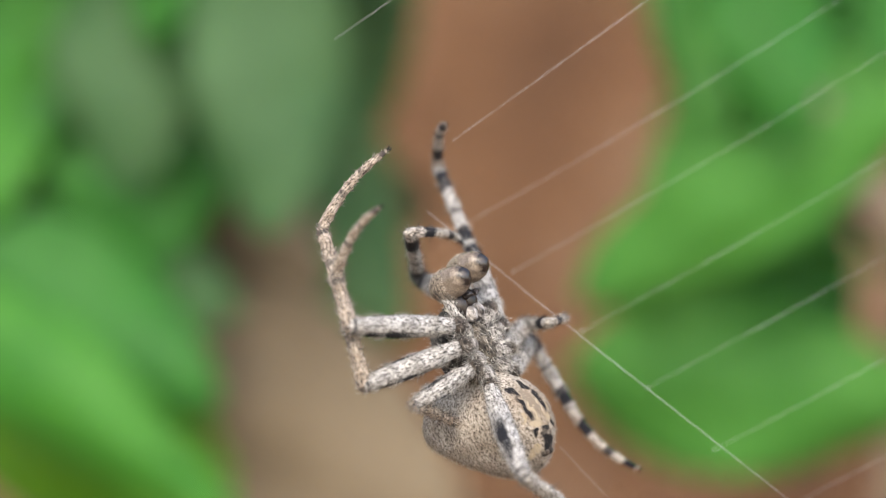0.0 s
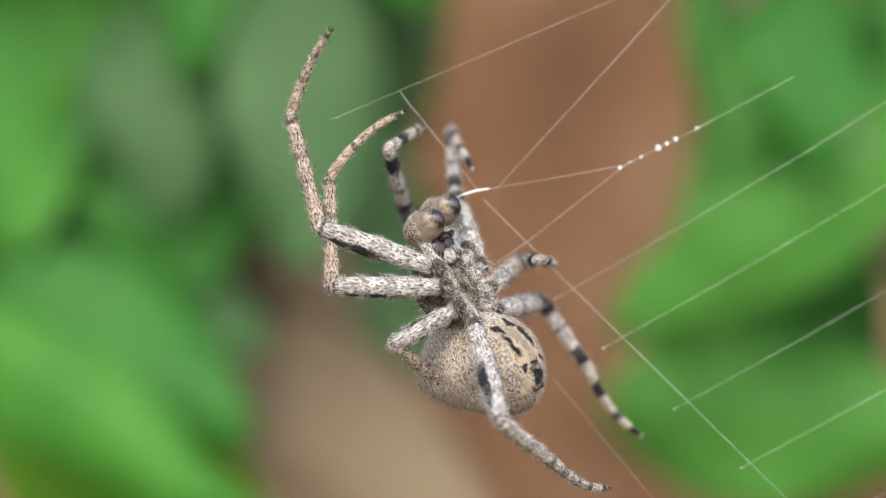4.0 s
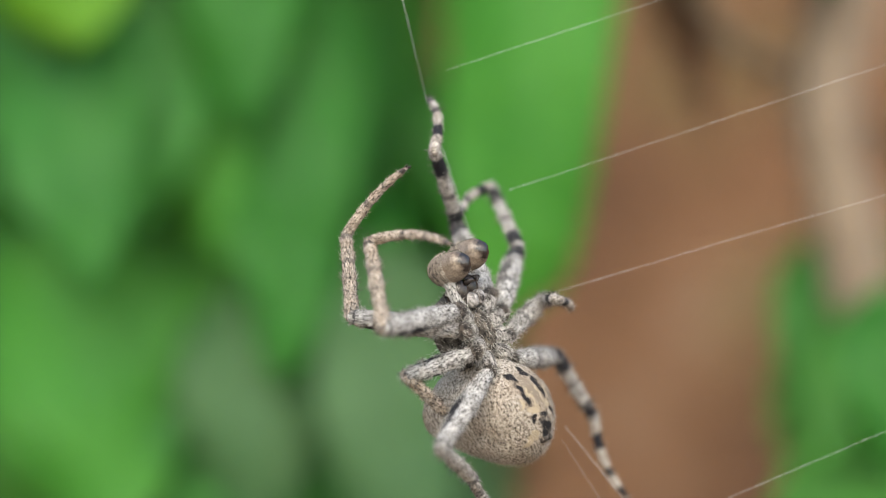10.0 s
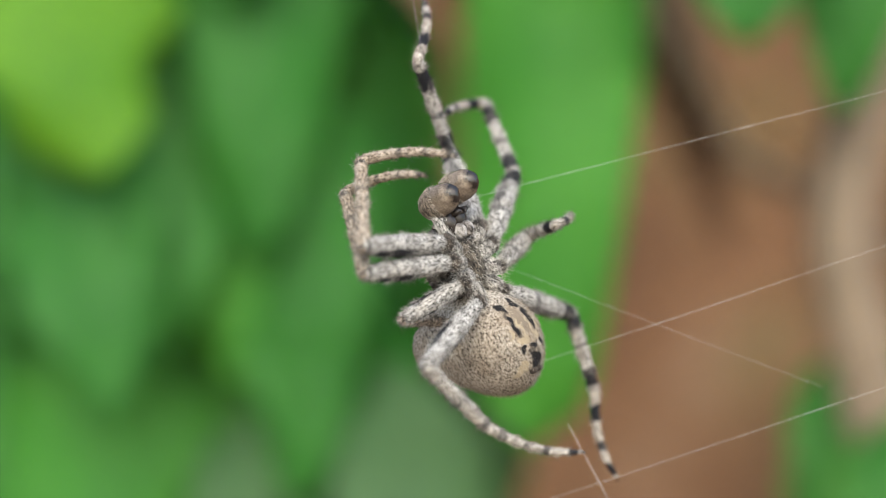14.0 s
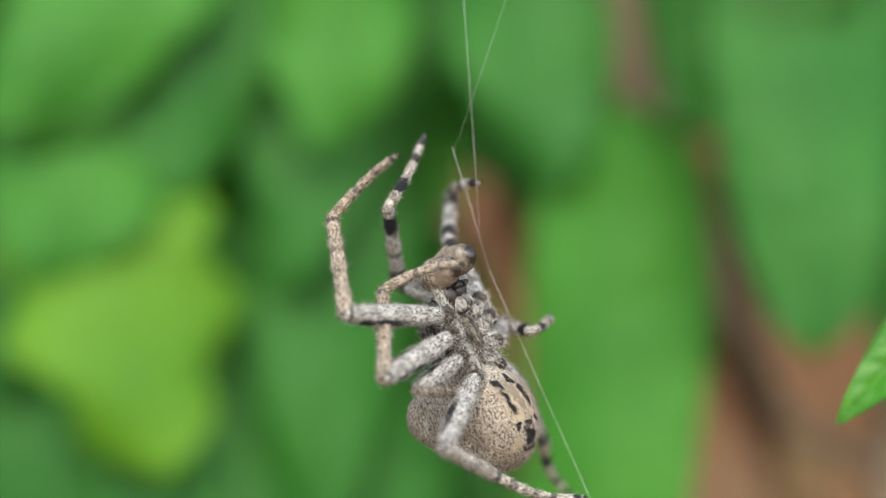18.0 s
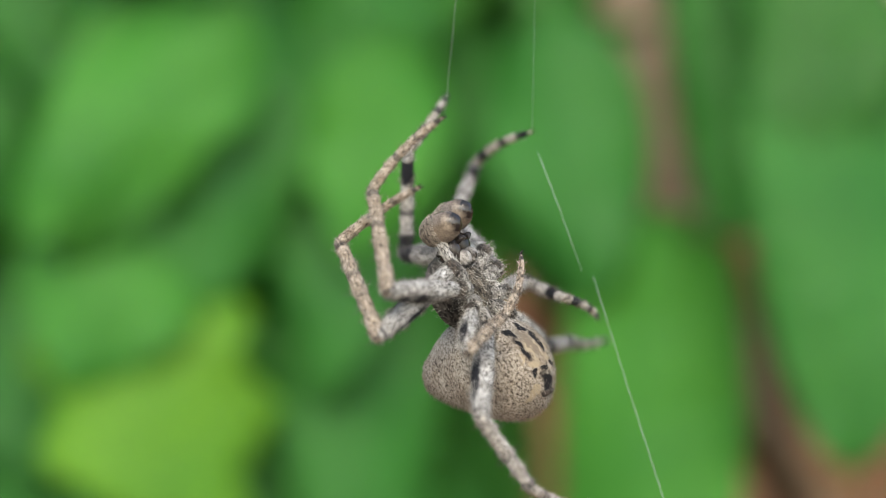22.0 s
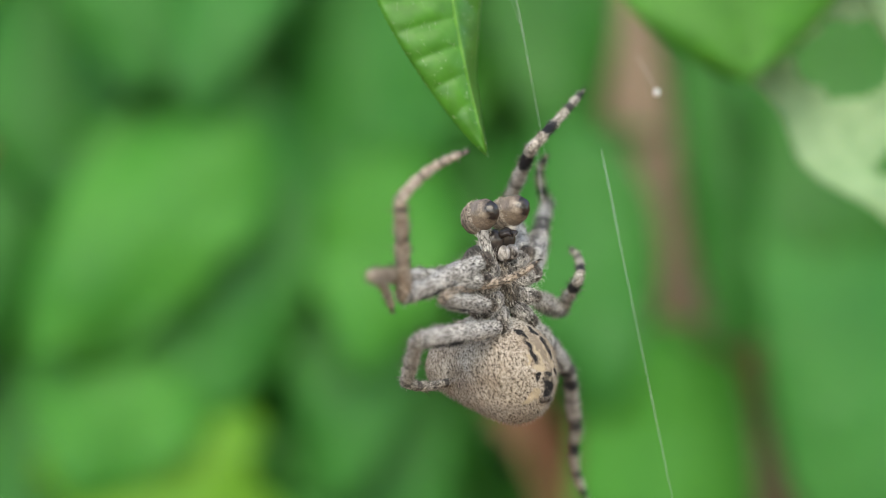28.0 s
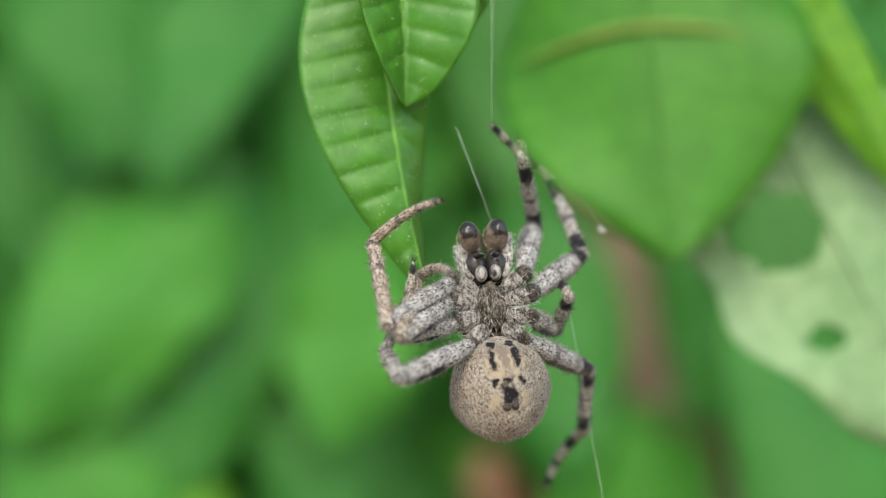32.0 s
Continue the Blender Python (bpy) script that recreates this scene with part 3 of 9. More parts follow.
shrub_leaf(tall_shrub, -37.8, 272, 703.8, 29.5, 23.2, 185, 0, 0, leaf_mid, 0.6)
shrub_leaf(tall_shrub, -59.8, 272, 695.8, 22.7, 25.7, 177, 0, 0, leaf_bright, 0.6)
shrub_leaf(tall_shrub, -50.4, 270, 723.1, 26.1, 20.6, 179, 0, 0, leaf_mid, 0.6)
shrub_leaf(tall_shrub, -61.5, 262, 697.9, 32.5, 21.2, 168, 0, 0, leaf_bright, 0.6)
shrub_leaf(tall_shrub, -45.8, 272, 714.7, 31.8, 20.8, 178, 0, 0, leaf_mid, 0.6)
shrub_leaf(tall_shrub, -49.3, 270, 732.9, 25.8, 23.1, 188, 0, 0, leaf_mid, 0.6)
shrub_leaf(tall_shrub, -67.9, 272, 729.4, 25.7, 20.8, 180, 0, 0, leaf_mid, 0.6)
shrub_leaf(low_shrub, -11.8, 268, 714.6, 36.2, 15.7, 177, 0, 0, leaf_mid, 0.6)
shrub_leaf(low_shrub, 7.5, 264, 729.8, 41.7, 16.0, 184, 3, 0, leaf_mid, 0.6)
shrub_leaf(low_shrub, 9.1, 266, 736.1, 34.7, 16.8, 180, 0, 0, leaf_mid, 0.6)
shrub_leaf(low_shrub, 44.0, 275, 622.0, 24.0, 14.0, 205, 4, 0, leaf_light, 0.6)
shrub_leaf(low_shrub, 33.0, 262, 631.0, 23.0, 11.5, 195, 0, 6, leaf_light, 0.6)
shrub_leaf(low_shrub, 27.5, 268, 636.2, 20.0, 10.2, 187, 0, 0, leaf_mid, 0.6)
shrub_leaf(tall_shrub, -18.2, 258, 634.9, 34.2, 18.6, 179, 3, 0, leaf_dull, 0.6)
shrub_leaf(tall_shrub, -34.4, 262, 629.5, 23.1, 17.7, 174, -3, 0, leaf_dull, 0.6)
shrub_leaf(tall_shrub, -53.7, 256, 699.2, 26.6, 24.2, 198, 3, 0, leaf_bright, 0.6, 0.05)
shrub_leaf(tall_shrub, -55.8, 284, 607.1, 34.6, 19.2, 128, 0, 0, leaf_bright, 0.6)
shrub_leaf(tall_shrub, -48.8, 270, 606.7, 30.7, 15.2, 117, 0, 0, leaf_dull, 0.6)
shrub_leaf(tall_shrub, -34.1, 284, 617.9, 31.2, 15.3, 137, 0, 0, leaf_dry, 0.6)
shrub_leaf(tall_shrub, -51.5, 262, 600.6, 33.6, 20.6, 121, 0, 0, leaf_teal, 0.6)
shrub_leaf(low_shrub, 31.2, 250, 631.0, 20.5, 14.0, 171, 0, 0, leaf_mid, 0.6)
shrub_leaf(tall_shrub, -46.2, 262, 671.3, 37.7, 25.3, 182, 0, 0, leaf_teal, 0.6)
shrub_leaf(tall_shrub, -28.7, 266, 665.8, 38.3, 19.7, 183, 0, 0, leaf_mid, 0.6)
shrub_leaf(tall_shrub, -50.1, 260, 718.4, 35.7, 26.9, 176, 0, 0, leaf_teal, 0.6)


def bare_soil(x, z):
    """Where the red soil shows between the leaves."""
    strip = -1.0 + (708 - z) * 0.36
    return (645 < z < 712 and strip - 3 < x < strip + 7) or ((x + 13) / 9) ** 2 + ((z - 677) / 10) ** 2 < 1


# narrower leaves between the large ones
for k in range(60):
    z = rng.uniform(640, 765)
    x = rng.uniform(-80, -24) if z < 690 else rng.uniform(-80, 45)
    length, angle = rng.uniform(26, 42), rng.gauss(178, 26)
    if bare_soil(x, z) or bare_soil(x + 0.5 * length * math.sin(radians(angle)), z - length * 0.5) or bare_soil(x, z - length):
        continue
    shrub_leaf(tall_shrub if x < -10 else low_shrub, x, rng.uniform(270, 290), z, length, rng.uniform(12, 20), angle, rng.uniform(-30, 30),
               rng.uniform(-30, 30), rng.choice((leaf_teal, leaf_mid, leaf_bright, leaf_mid)))
# leaves deeper in the shrubs
for k in range(90):
    z = rng.uniform(680, 785)
    x = rng.uniform(-95, 60)
    if bare_soil(x, z) or bare_soil(x, z - 15) or bare_soil(x, z - 30) or (x > -20 and z < 712):
        continue
    shrub_leaf(tall_shrub if x < -10 else low_shrub, x, rng.uniform(276, 300), z, rng.uniform(28, 48), rng.uniform(18, 30), rng.uniform(140, 220), rng.uniform(-25, 25),
               rng.uniform(-25, 25), rng.choice((leaf_mid, leaf_bright, leaf_teal, leaf_mid)))


def branch_bm(pts, radii):
    bm = bmesh.new()
    tube(bm, pts, radii, 12)
    for v in bm.verts:
        v.co += Vector((noise.noise(v.co * 300), noise.noise(v.co * 300 + Vector((5, 0, 0))), 0)) * 0.0012
    return bm


bare_branch = tagged(new("bare_branch"), "pale grey-beige bare woody branch behind the web", "branch")
part("stem", branch_bm([(66, 268, -20), (64, 268, 400), (60.71, 266, 590.83), (38.77, 264, 610.22), (31.41, 264, 627.02), (26.89, 264, 648.81), (29.86, 264, 668.41), (40.97, 266, 692.54), (51.27, 270, 732.3), (54.18, 280, 779.46)],
                       [5, 4.8, 4.4, 4.0, 3.8, 3.7, 3.6, 3.4, 3.2, 3]), bark, bare_branch)
part("side_branch", branch_bm([(42.73, 300, 686.82), (43.7, 290, 644.77), (17.24, 274, 657.87), (9.84, 274, 670.81), (4.61, 274, 682.52), (-2.48, 274, 699.16), (-6.67, 274, 720.7), (-7.85, 274, 740.94), (-15.35, 270, 764.75), (-27.69, 280, 829.84)],
                              [1.1, 1.1, 1.4, 2.4, 3.6, 4.6, 5.0, 5.0, 4.6, 3.6]), bark, bare_branch)


# ---------- leaves beside the web ----------
def build_near_leaf(name, label, m, length, width, material, stalk_pts, rib=None, **kw):
    ob = part("blade", leaf_bm(length, width, **kw), material, None)
    ob.name = name
    ob.matrix_world = m
    tagged(ob, label, "leaf", "leaves beside the web")
    bm = bmesh.new()
    d, fold = kw.get("droop", 0.15), kw.get("fold", 0.12)
    pts = []
    for i in range(13):
        s = i / 12
        pts.append((kw.get("bow", 0) * (s * 0.985) ** 2, -d * length * math.sin(s * math.pi * 0.6) ** 2 - 0.02, s * length * 0.985))
    tube(bm, pts, [0.24 - 0.18 * i / 12 for i in range(13)], 8)
    part("midrib", bm, rib or leaf_rib, ob, "raised green midrib")
    if kw.get("quilt"):
        grain = random.Random(name)
        verts, faces = [], []
        upper = [p for p in ob.data.polygons if p.normal.y < -0.2]
        for p in grain.choices(upper, [p.area for p in upper], k=int(3.2 * length * width)):
            c, s = p.center + Vector((grain.uniform(-0.1, 0.1), -0.02, grain.uniform(-0.1, 0.1))) * 0.001, 0.001 * grain.uniform(0.012, 0.032)
            i = len(verts)
            verts += [c + Vector(d) * s for d in ((1, 0, -0.6), (-1, 0, -0.6), (0, -1, 0.3), (0, 0.6, 1))]
            faces += [(i, i + 1, i + 2), (i + 1, i + 3, i + 2), (i + 3, i, i + 2)]
        data = bpy.data.meshes.new("pollen_grains")
        data.from_pydata(verts, [], faces)
        data.materials.append(pollen)
        dust = new("pollen_grains", data)
        dust.parent = ob
        tagged(dust, "scattered white pollen grains", kind="stuff")
    if stalk_pts:
        bm = bmesh.new()
        tube(bm, stalk_pts, [0.5, 0.6, 0.8][:len(stalk_pts)], 8)
        part("stalk", bm, leaf_rib, ob, "green leaf stalk")
    return ob


STALK = [(0, 0, 0.5), (0.5, 2, -6), (3, 40, -16)]
build_near_leaf("hanging_leaf", "glossy green puckered leaf hanging tip down beside the web", mm(-25.98, 146, 727.17, 0, 180, 0) @ mm(0, 0, 0, 4, 0, 12),
                22.6, 10.6, leaf_scabby, STALK, fold=-0.2, droop=0.03, quilt=0.3, roll=0.45, nu=130, nv=14, thick=0.22, teeth=0.012, wave=0.03, seed=4, bow=-3.4, veins=14)
build_near_leaf("folded_leaf", "glossy dark green leaf lobe curled under itself", mm(-25.14, 145.2, 728.21, 0, 180, 0) @ mm(0, 0, 0, 4, 0, -24),
                12.6, 8.4, leaf_near, STALK, fold=-0.4, droop=0.05, quilt=0.3, nu=80, nv=12, thick=0.22, seed=7, blunt=0.5, veins=8)
build_near_leaf("small_leaf", "small dark green leaf lobe hanging above the web", mm(-21.7, 147, 726.81, 0, 180, 0) @ mm(0, 0, 0, 4, 0, -24),
                6.8, 4.4, leaf_near, STALK, fold=-0.3, droop=0.05, quilt=0.3, nu=50, nv=8, thick=0.22, seed=8, blunt=0.5, veins=6)
broad_leaf = build_near_leaf("broad_leaf", "broad green leaf hanging tip down with a tan edge", mm(-13.41, 117, 722.69, 0, 173, 0) @ mm(0, 0, 0, 8, 0, 8),
                16.0, 16.8, leaf_broad, STALK, rib=leaf_broad, fold=0.1, droop=0.05, nu=30, nv=8, thick=0.22, seed=9)
bm = bmesh.new()
tube(bm, [(x, -0.05 * 16.0 * math.sin(0.41 * math.pi * 0.6) ** 2 + 0.2 * abs(x) - 0.08, 4.9 + 0.03 * (x - 1) ** 2) for x in [k * 0.9 - 6.3 for k in range(15)]],
     [0.05 + 0.22 * math.sin(math.pi * k / 14) for k in range(15)], 8)
part("dried_edge", bm, leaf_crease, broad_leaf, "dry yellow-tan folded edge")
build_near_leaf("chewed_leaf", "pale mildewed leaf with chewed holes and ragged edge", mm(-7.76, 120, 716.36, 0, 155, 0) @ mm(0, 0, 0, 4, 0, -6),
                20.2, 14.8, leaf_pale, STALK, rib=leaf_pale, fold=0.06, droop=0.04, nu=90, nv=24, thick=0.12, seed=3, lobes=0.07, blunt=0.55, holes=((0.384, 0.36, 0.10, 0.34), (0.66, 0.45, 0.035, 0.16)))
build_near_leaf("bright_leaf", "narrow bright yellow-green leaf above the chewed leaf", mm(-7.62, 119, 722.43, 0, 149, 0) @ mm(0, 0, 0, 6, 0, 10),
                14.4, 4.0, leaf_yellow, STALK, rib=leaf_yellow, fold=0.1, droop=0.05, nu=24, nv=6, thick=0.22, seed=5, blunt=0.5)
young_leaf = build_near_leaf("young_leaf", "small glossy green toothed leaf with a curled tip", mm(12.26, 150, 683.93, 0, 199, 0) @ mm(0, 0, 0, 5, 0, 20),
                20.5, 6.2, leaf_young, STALK, rib=leaf_young, fold=-0.15, droop=0.03, quilt=0.25, nu=90, nv=10, thick=0.15, teeth=0.03, seed=12)


# ---------- spider ----------
palps = {}


def build_spider():
    r = random.Random(3)
    spider = tagged(new("spider"), "grey-beige hairy orb-weaving spider with banded legs on its web", "spider")
    lumpy = lambda d: 1 + 0.05 * noise.noise(d * 3.1) + 0.025 * noise.noise(d * 9)
    humps = [Vector((x, 0.84, 0.30)).normalized() for x in (-0.5, 0.5)]
    tail, shoulder, slope = Vector((0, -0.35, -0.94)), Vector((0, 0.62, 0.78)), Vector((0, 0.62, -0.78))
    throat = Vector((0, -0.8, 0.6))

    def abdomen_shape(d):
        s = 1 + 0.03 * noise.noise(d * 4) + 0.02 * noise.noise(d * 14) + 0.014 * noise.noise(d * 34)
        s += sum(0.27 * max(0, d.dot(h)) ** 12 for h in humps) - 0.06 * max(0, -d.y) ** 2
        return s + 0.10 * max(0, d.dot(tail)) ** 5 + 0.23 * max(0, d.dot(shoulder)) ** 3 - 0.25 * max(0, d.dot(slope)) ** 4 - 0.07 * max(0, d.dot(throat)) ** 3
    bm = bmesh.new()
    blob(bm, (0, 0.75, -2.4), (2.74, 3.58, 3.05), 72, 54, abdomen_shape)
    for v in bm.verts:
        v.co.x *= 1 - 0.16 * min(1, max(0, (-2.4 - v.co.z * 1000) / 3))
    abdomen = part("abdomen", bm, belly, spider, "plump sandy abdomen with black bars and cream spots")
    fuzz("hair_coat", abdomen, 12000, 0.30, (0, 0, -1.5), belly, abdomen, r, 0.011)
    fuzz("hair_coat", abdomen, 3500, 0.36, (0, 0, -1.5), hair_sand, abdomen, r, 0.008)
    for x, z, s in ((-0.30, -4.15, 1.0), (0.30, -4.15, 1.0), (-0.24, -4.5, 0.8), (0.24, -4.5, 0.8)):
        bm = bmesh.new()
        tube(bm, [(x, -1.0, z + 0.2), (x, -1.5, z), (x * 0.85, -1.8, z - 0.1), (x * 0.6, -1.98, z - 0.16), (x * 0.4, -2.06, z - 0.2)], [0.36 * s, 0.36 * s, 0.32 * s, 0.2 * s, 0.05 * s], 12)
        part("spinneret", bm, skin_spin, abdomen, "dark blunt spinneret")
    bm = bmesh.new()
    blob(bm, (0, 1.55, 0.7), (2.1, 1.2, 2.4), 36, 26, lambda d: lumpy(d) * (1 - 0.12 * max(0, d.z)))
    carapace = part("carapace", bm, skin_shaded, spider, "hairy grey carapace with underside shade painted into its colour")
    fuzz("hair_coat", carapace, 500, 0.5, (0, 0, 0.6), hair_pale, carapace, r, 0.0075)
    bm = bmesh.new()
    blob(bm, (0, 0.2, 0.15), (0.86, 0.66, 1.35), 28, 20, lambda d: lumpy(d) * (1 + 0.12 * d.z) * (1 + 0.06 * math.cos(7 * math.atan2(d.x, d.z))))
    sternum = part("sternum", bm, skin_plate, spider, "brown hairy breastplate fringed with pale hairs")
    fuzz("hair_coat", sternum, 170, 0.65, (0, -0.2, -0.9), hair_pale, sternum, r, 0.011)
    bm = bmesh.new()
    tube(bm, [(0, 0.8, -1.2), (0, 0.9, -2.4)], [0.5, 0.6], 12)
    part("waist", bm, skin_joint, spider)
    for side in (-1, 1):
        bm = bmesh.new()
        tube(bm, [(side * 0.48, 0.9, 1.7), (side * 0.56, 0.45, 2.3), (side * 0.56, 0.15, 2.95), (side * 0.50, 0.0, 3.25), (side * 0.42, -0.02, 3.42)], [0.50, 0.64, 0.60, 0.44, 0.2], 16)
        jaw = part("chelicera", bm, fang_skin, spider, "glossy black jaw with a curved fang")
        bm = bmesh.new()
        tube(bm, [(side * 0.55, -0.35, 3.1), (side * 0.35, -0.75, 3.12), (side * 0.08, -0.8, 2.9)], [0.22, 0.15, 0.03], 8)
        part("fang", bm, fang_skin, jaw, "glossy black fang")
        bm = bmesh.new()
        blob(bm, (side * 0.40, -0.25, 2.08), (0.34, 0.42, 0.46), 18, 14, lumpy)
        part("mouthpart", bm, skin_lip, spider, "smooth pale mouthpart")
        bm = bmesh.new()
        tube(bm, [(0, 0, 0), (side * 0.22, 0.1, 0.7), (side * 0.3, 0.1, 1.2), (side * 0.25, 0.1, 1.7 + side * 0.12), (side * 0.12, 0.05, 2.0 + side * 0.2), (side * 0.03, 0.0, 2.3 + side * 0.25)], [0.27, 0.34, 0.31, 0.34, 0.44, 0.5], 14)
        palp = part("palp", bm, skin_body, spider, "hairy grey palp arm")
        fuzz("hair_coat", palp, 600, 0.36, (0, 0, 0.7), hair_pale, palp, r, 0.0075)
        bm = bmesh.new()
        blob(bm, (0, 0, 0), (0.66, 1.30, 0.88), 36, 28, lambda d: 1 + 0.05 * noise.noise(d * 3) + 0.03 * noise.noise(d * 8))
        bulb = part("palp_bulb", bm, palp_skin, spider, "swollen brown ridged palp bulb")
        bm = bmesh.new()
        blob(bm, (0, 0.42, -0.02), (0.68, 1.02, 0.90), 28, 20, lambda d: 1 + 0.06 * noise.noise(d * 4))
        part("bulb_cup", bm, cup_skin, bulb, "hairy tan cup behind the palp bulb")
        fuzz("hair_coat", bulb, 1500, 0.24, (0, 0.9, 0.5), hair_sand, bulb, r, 0.008, lambda p: p.y > 0.0)
        palps[side] = (palp, bulb)
        for k in range(4):
            bm = bmesh.new()
            blob(bm, (side * (0.3 + 0.28 * (k % 2)), 0.75 + 0.35 * (k // 2), 2.95 - 0.1 * (k % 2)), (0.13, 0.13, 0.13), 10, 8)
            part("eye", bm, fang_skin, spider, "tiny shiny black eye")
    return spider, abdomen


SEG = {"1": (6.9, 6.3, 5.7), "2": (6.3, 6.1, 5.6), "3": (4.2, 3.4, 3.9), "4": (7.2, 4.9, 5.2)}
HIP = {"1": (2.0, -0.1, 1.85), "2": (2.3, -0.15, 0.7), "3": (2.1, -0.15, -0.65), "4": (1.45, -0.1, -1.9)}


def build_leg(spider, name):
    r = random.Random(name)
    side, row = (1 if name[0] == "L" else -1), name[1]
    bold = name[0] == "L"
    femur_l, tibia_l, meta_l = SEG[row]
    fat = {"1": 0.84, "2": 0.82, "3": 0.70, "4": 0.82}[row]
    x, y, z = HIP[row]
    bm = bmesh.new()
    hip, root = Vector((side * x, y, z)), Vector((side * (x * 0.26 + 0.2), y + 0.45, z * 0.5 + 0.08))
    tube(bm, [root.lerp(hip, s) for s in (0, 0.1, 0.3, 0.55, 0.75, 0.84, 0.9)], [0.55 * v for v in (0.55, 0.80, 0.96, 1.0, 0.98, 0.90, 0.60)], 18)
    coxa = part("coxa", bm, skin_coxa, spider)
    bm = bmesh.new()
    blob(bm, hip, (0.52 if row in "12" else 0.44,) * 3, 18, 14, lambda d: 1 + 0.06 * noise.noise(d * 3))
    troch = part("trochanter", bm, skin_joint, spider, "dark brown leg joint")
    fuzz("hair_coat", coxa, 110, 0.75, hip - root, hair_pale, coxa, r, 0.012)
    fuzz("hair_coat", troch, 70, 0.55, (0, -0.3, -0.3), hair_pale, troch, r, 0.011)
    bm = bmesh.new()
    k = femur_l
    tube(bm, [(0, 0, -0.35), (0, 0, 0), (0.05, 0, 0.12 * k), (0.1, 0, 0.35 * k), (0.12, 0, 0.6 * k), (0.08, 0, 0.82 * k), (0.02, 0, 0.95 * k), (0, 0, k), (0, 0, k + 0.2)],
         [v * fat for v in (0.25, 0.42, 0.56, 0.74, 0.76, 0.65, 0.54, 0.46, 0.2)], 16)
    femur = part("femur", bm, bold_femur if bold else skin_femur, spider)
    fuzz("hair_coat", femur, 1300, 0.40, (0, 0, 1.0), femur.data.materials[0], femur, r, 0.0075)
    fuzz("hair_coat", femur, 420, 0.5, (0, 0, 0.9), hair_pale, femur, r, 0.006)
    fuzz("dark_hair", femur, 220, 0.42, (0, 0, 0.9), hair_dark, femur, r, 0.007)
    fuzz("spine_coat", femur, 26, 0.6, (0, 0, 0.5), hair_dark, femur, r, 0.03)
    bm = bmesh.new()
    k = tibia_l
    tube(bm, [(0, 0, -0.3), (0, 0, 0), (0.08, 0, 0.1 * k), (0.1, 0, 0.22 * k), (0.06, 0, 0.27 * k), (0.06, 0, 0.36 * k), (0.05, 0, 0.6 * k), (0.02, 0, 0.85 * k), (0, 0, 0.97 * k), (0, 0, k), (0, 0, k + 0.15)],
         [0.25 * fat, 0.42 * fat, 0.50 * fat, 0.48 * fat, 0.41 * fat, 0.47 * fat, 0.46 * fat, 0.42 * fat, 0.42 * fat, 0.36 * fat, 0.18 * fat], 16)
    tibia = part("tibia", bm, bold_tibia if bold else pale_tibia if name == "R4" else skin_tibia, spider)
    fuzz("hair_coat", tibia, 900, 0.34, (0, 0, 1.0), tibia.data.materials[0], tibia, r, 0.0075)
    fuzz("hair_coat", tibia, 260, 0.46, (0, 0, 0.9), hair_pale, tibia, r, 0.006)
    fuzz("dark_hair", tibia, 180, 0.40, (0, 0, 0.8), hair_dark, tibia, r, 0.007)
    fuzz("spine_coat", tibia, 34, 0.7, (0, 0, 0.4), hair_dark, tibia, r, 0.03)
    bm = bmesh.new()
    k = meta_l
    c = 0.09 * k
    bend = lambda s: c * (4 * s * (1 - s)) * -1
    ss = [-0.05, 0, 0.06, 0.2, 0.4, 0.55, 0.6, 0.66, 0.8, 0.93, 1.0]
    tube(bm, [(bend(s), 0, s * k) for s in ss], [v * fat for v in (0.2, 0.33, 0.37, 0.35, 0.31, 0.30, 0.26, 0.29, 0.25, 0.19, 0.07)], 14)
    meta = part("metatarsus", bm, bold_meta if bold else pale_meta if name == "R4" else skin_meta, spider)
    fuzz("hair_coat", meta, 560, 0.28, (0, 0, 1.0), meta.data.materials[0], meta, r, 0.0075)
    fuzz("hair_coat", meta, 140, 0.36, (0, 0, 0.9), hair_pale, meta, r, 0.006)
    fuzz("spine_coat", meta, 26, 0.55, (0, 0, 0.5), hair_dark, meta, r, 0.028)
    bm = bmesh.new()
    for s in (-1, 1):
        tube(bm, [(0, 0.05 * s, k - 0.05), (0.02, 0.11 * s, k + 0.12), (-0.06, 0.12 * s, k + 0.22)], [0.05, 0.04, 0.01], 6)
    part("claws", bm, fang_skin, meta, "tiny black foot claws")
    return femur, tibia, meta


spider, abdomen = build_spider()
legs = {name: build_leg(spider, name) for name in ("R1", "R2", "R3", "R4", "L1", "L2", "L3", "L4")}


# ---------- web ----------
def strand_bm(pts, radius=0.03, bead=0.05, gap=0.3, sag=0.0, seed=0):
    """A silk thread through points, in millimetres, strung with fine sticky beads."""
    bm = bmesh.new()
    r = random.Random(seed)
    tube(bm, pts, [radius] * len(pts), 5)
    if bead:
        for a, b in zip(pts, pts[1:]):
            a, b = Vector(a), Vector(b)
            k = int((b - a).length / gap)
            for i in range(k):
                c = (a + (b - a) * ((i + 0.5) / k)) * 0.001
                s = bead * r.uniform(0.7, 1.2) * 0.001
                v = [bm.verts.new(c + Vector(d) * s) for d in ((1, 0, 0), (-1, 0, 0), (0, 1, 0), (0, -1, 0), (0, 0, 1), (0, 0, -1))]
                for i0, i1, i2 in ((0, 2, 4), (2, 1, 4), (1, 3, 4), (3, 0, 4), (2, 0, 5), (1, 2, 5), (3, 1, 5), (0, 3, 5)):
                    bm.faces.new((v[i0], v[i1], v[i2]))
    return bm


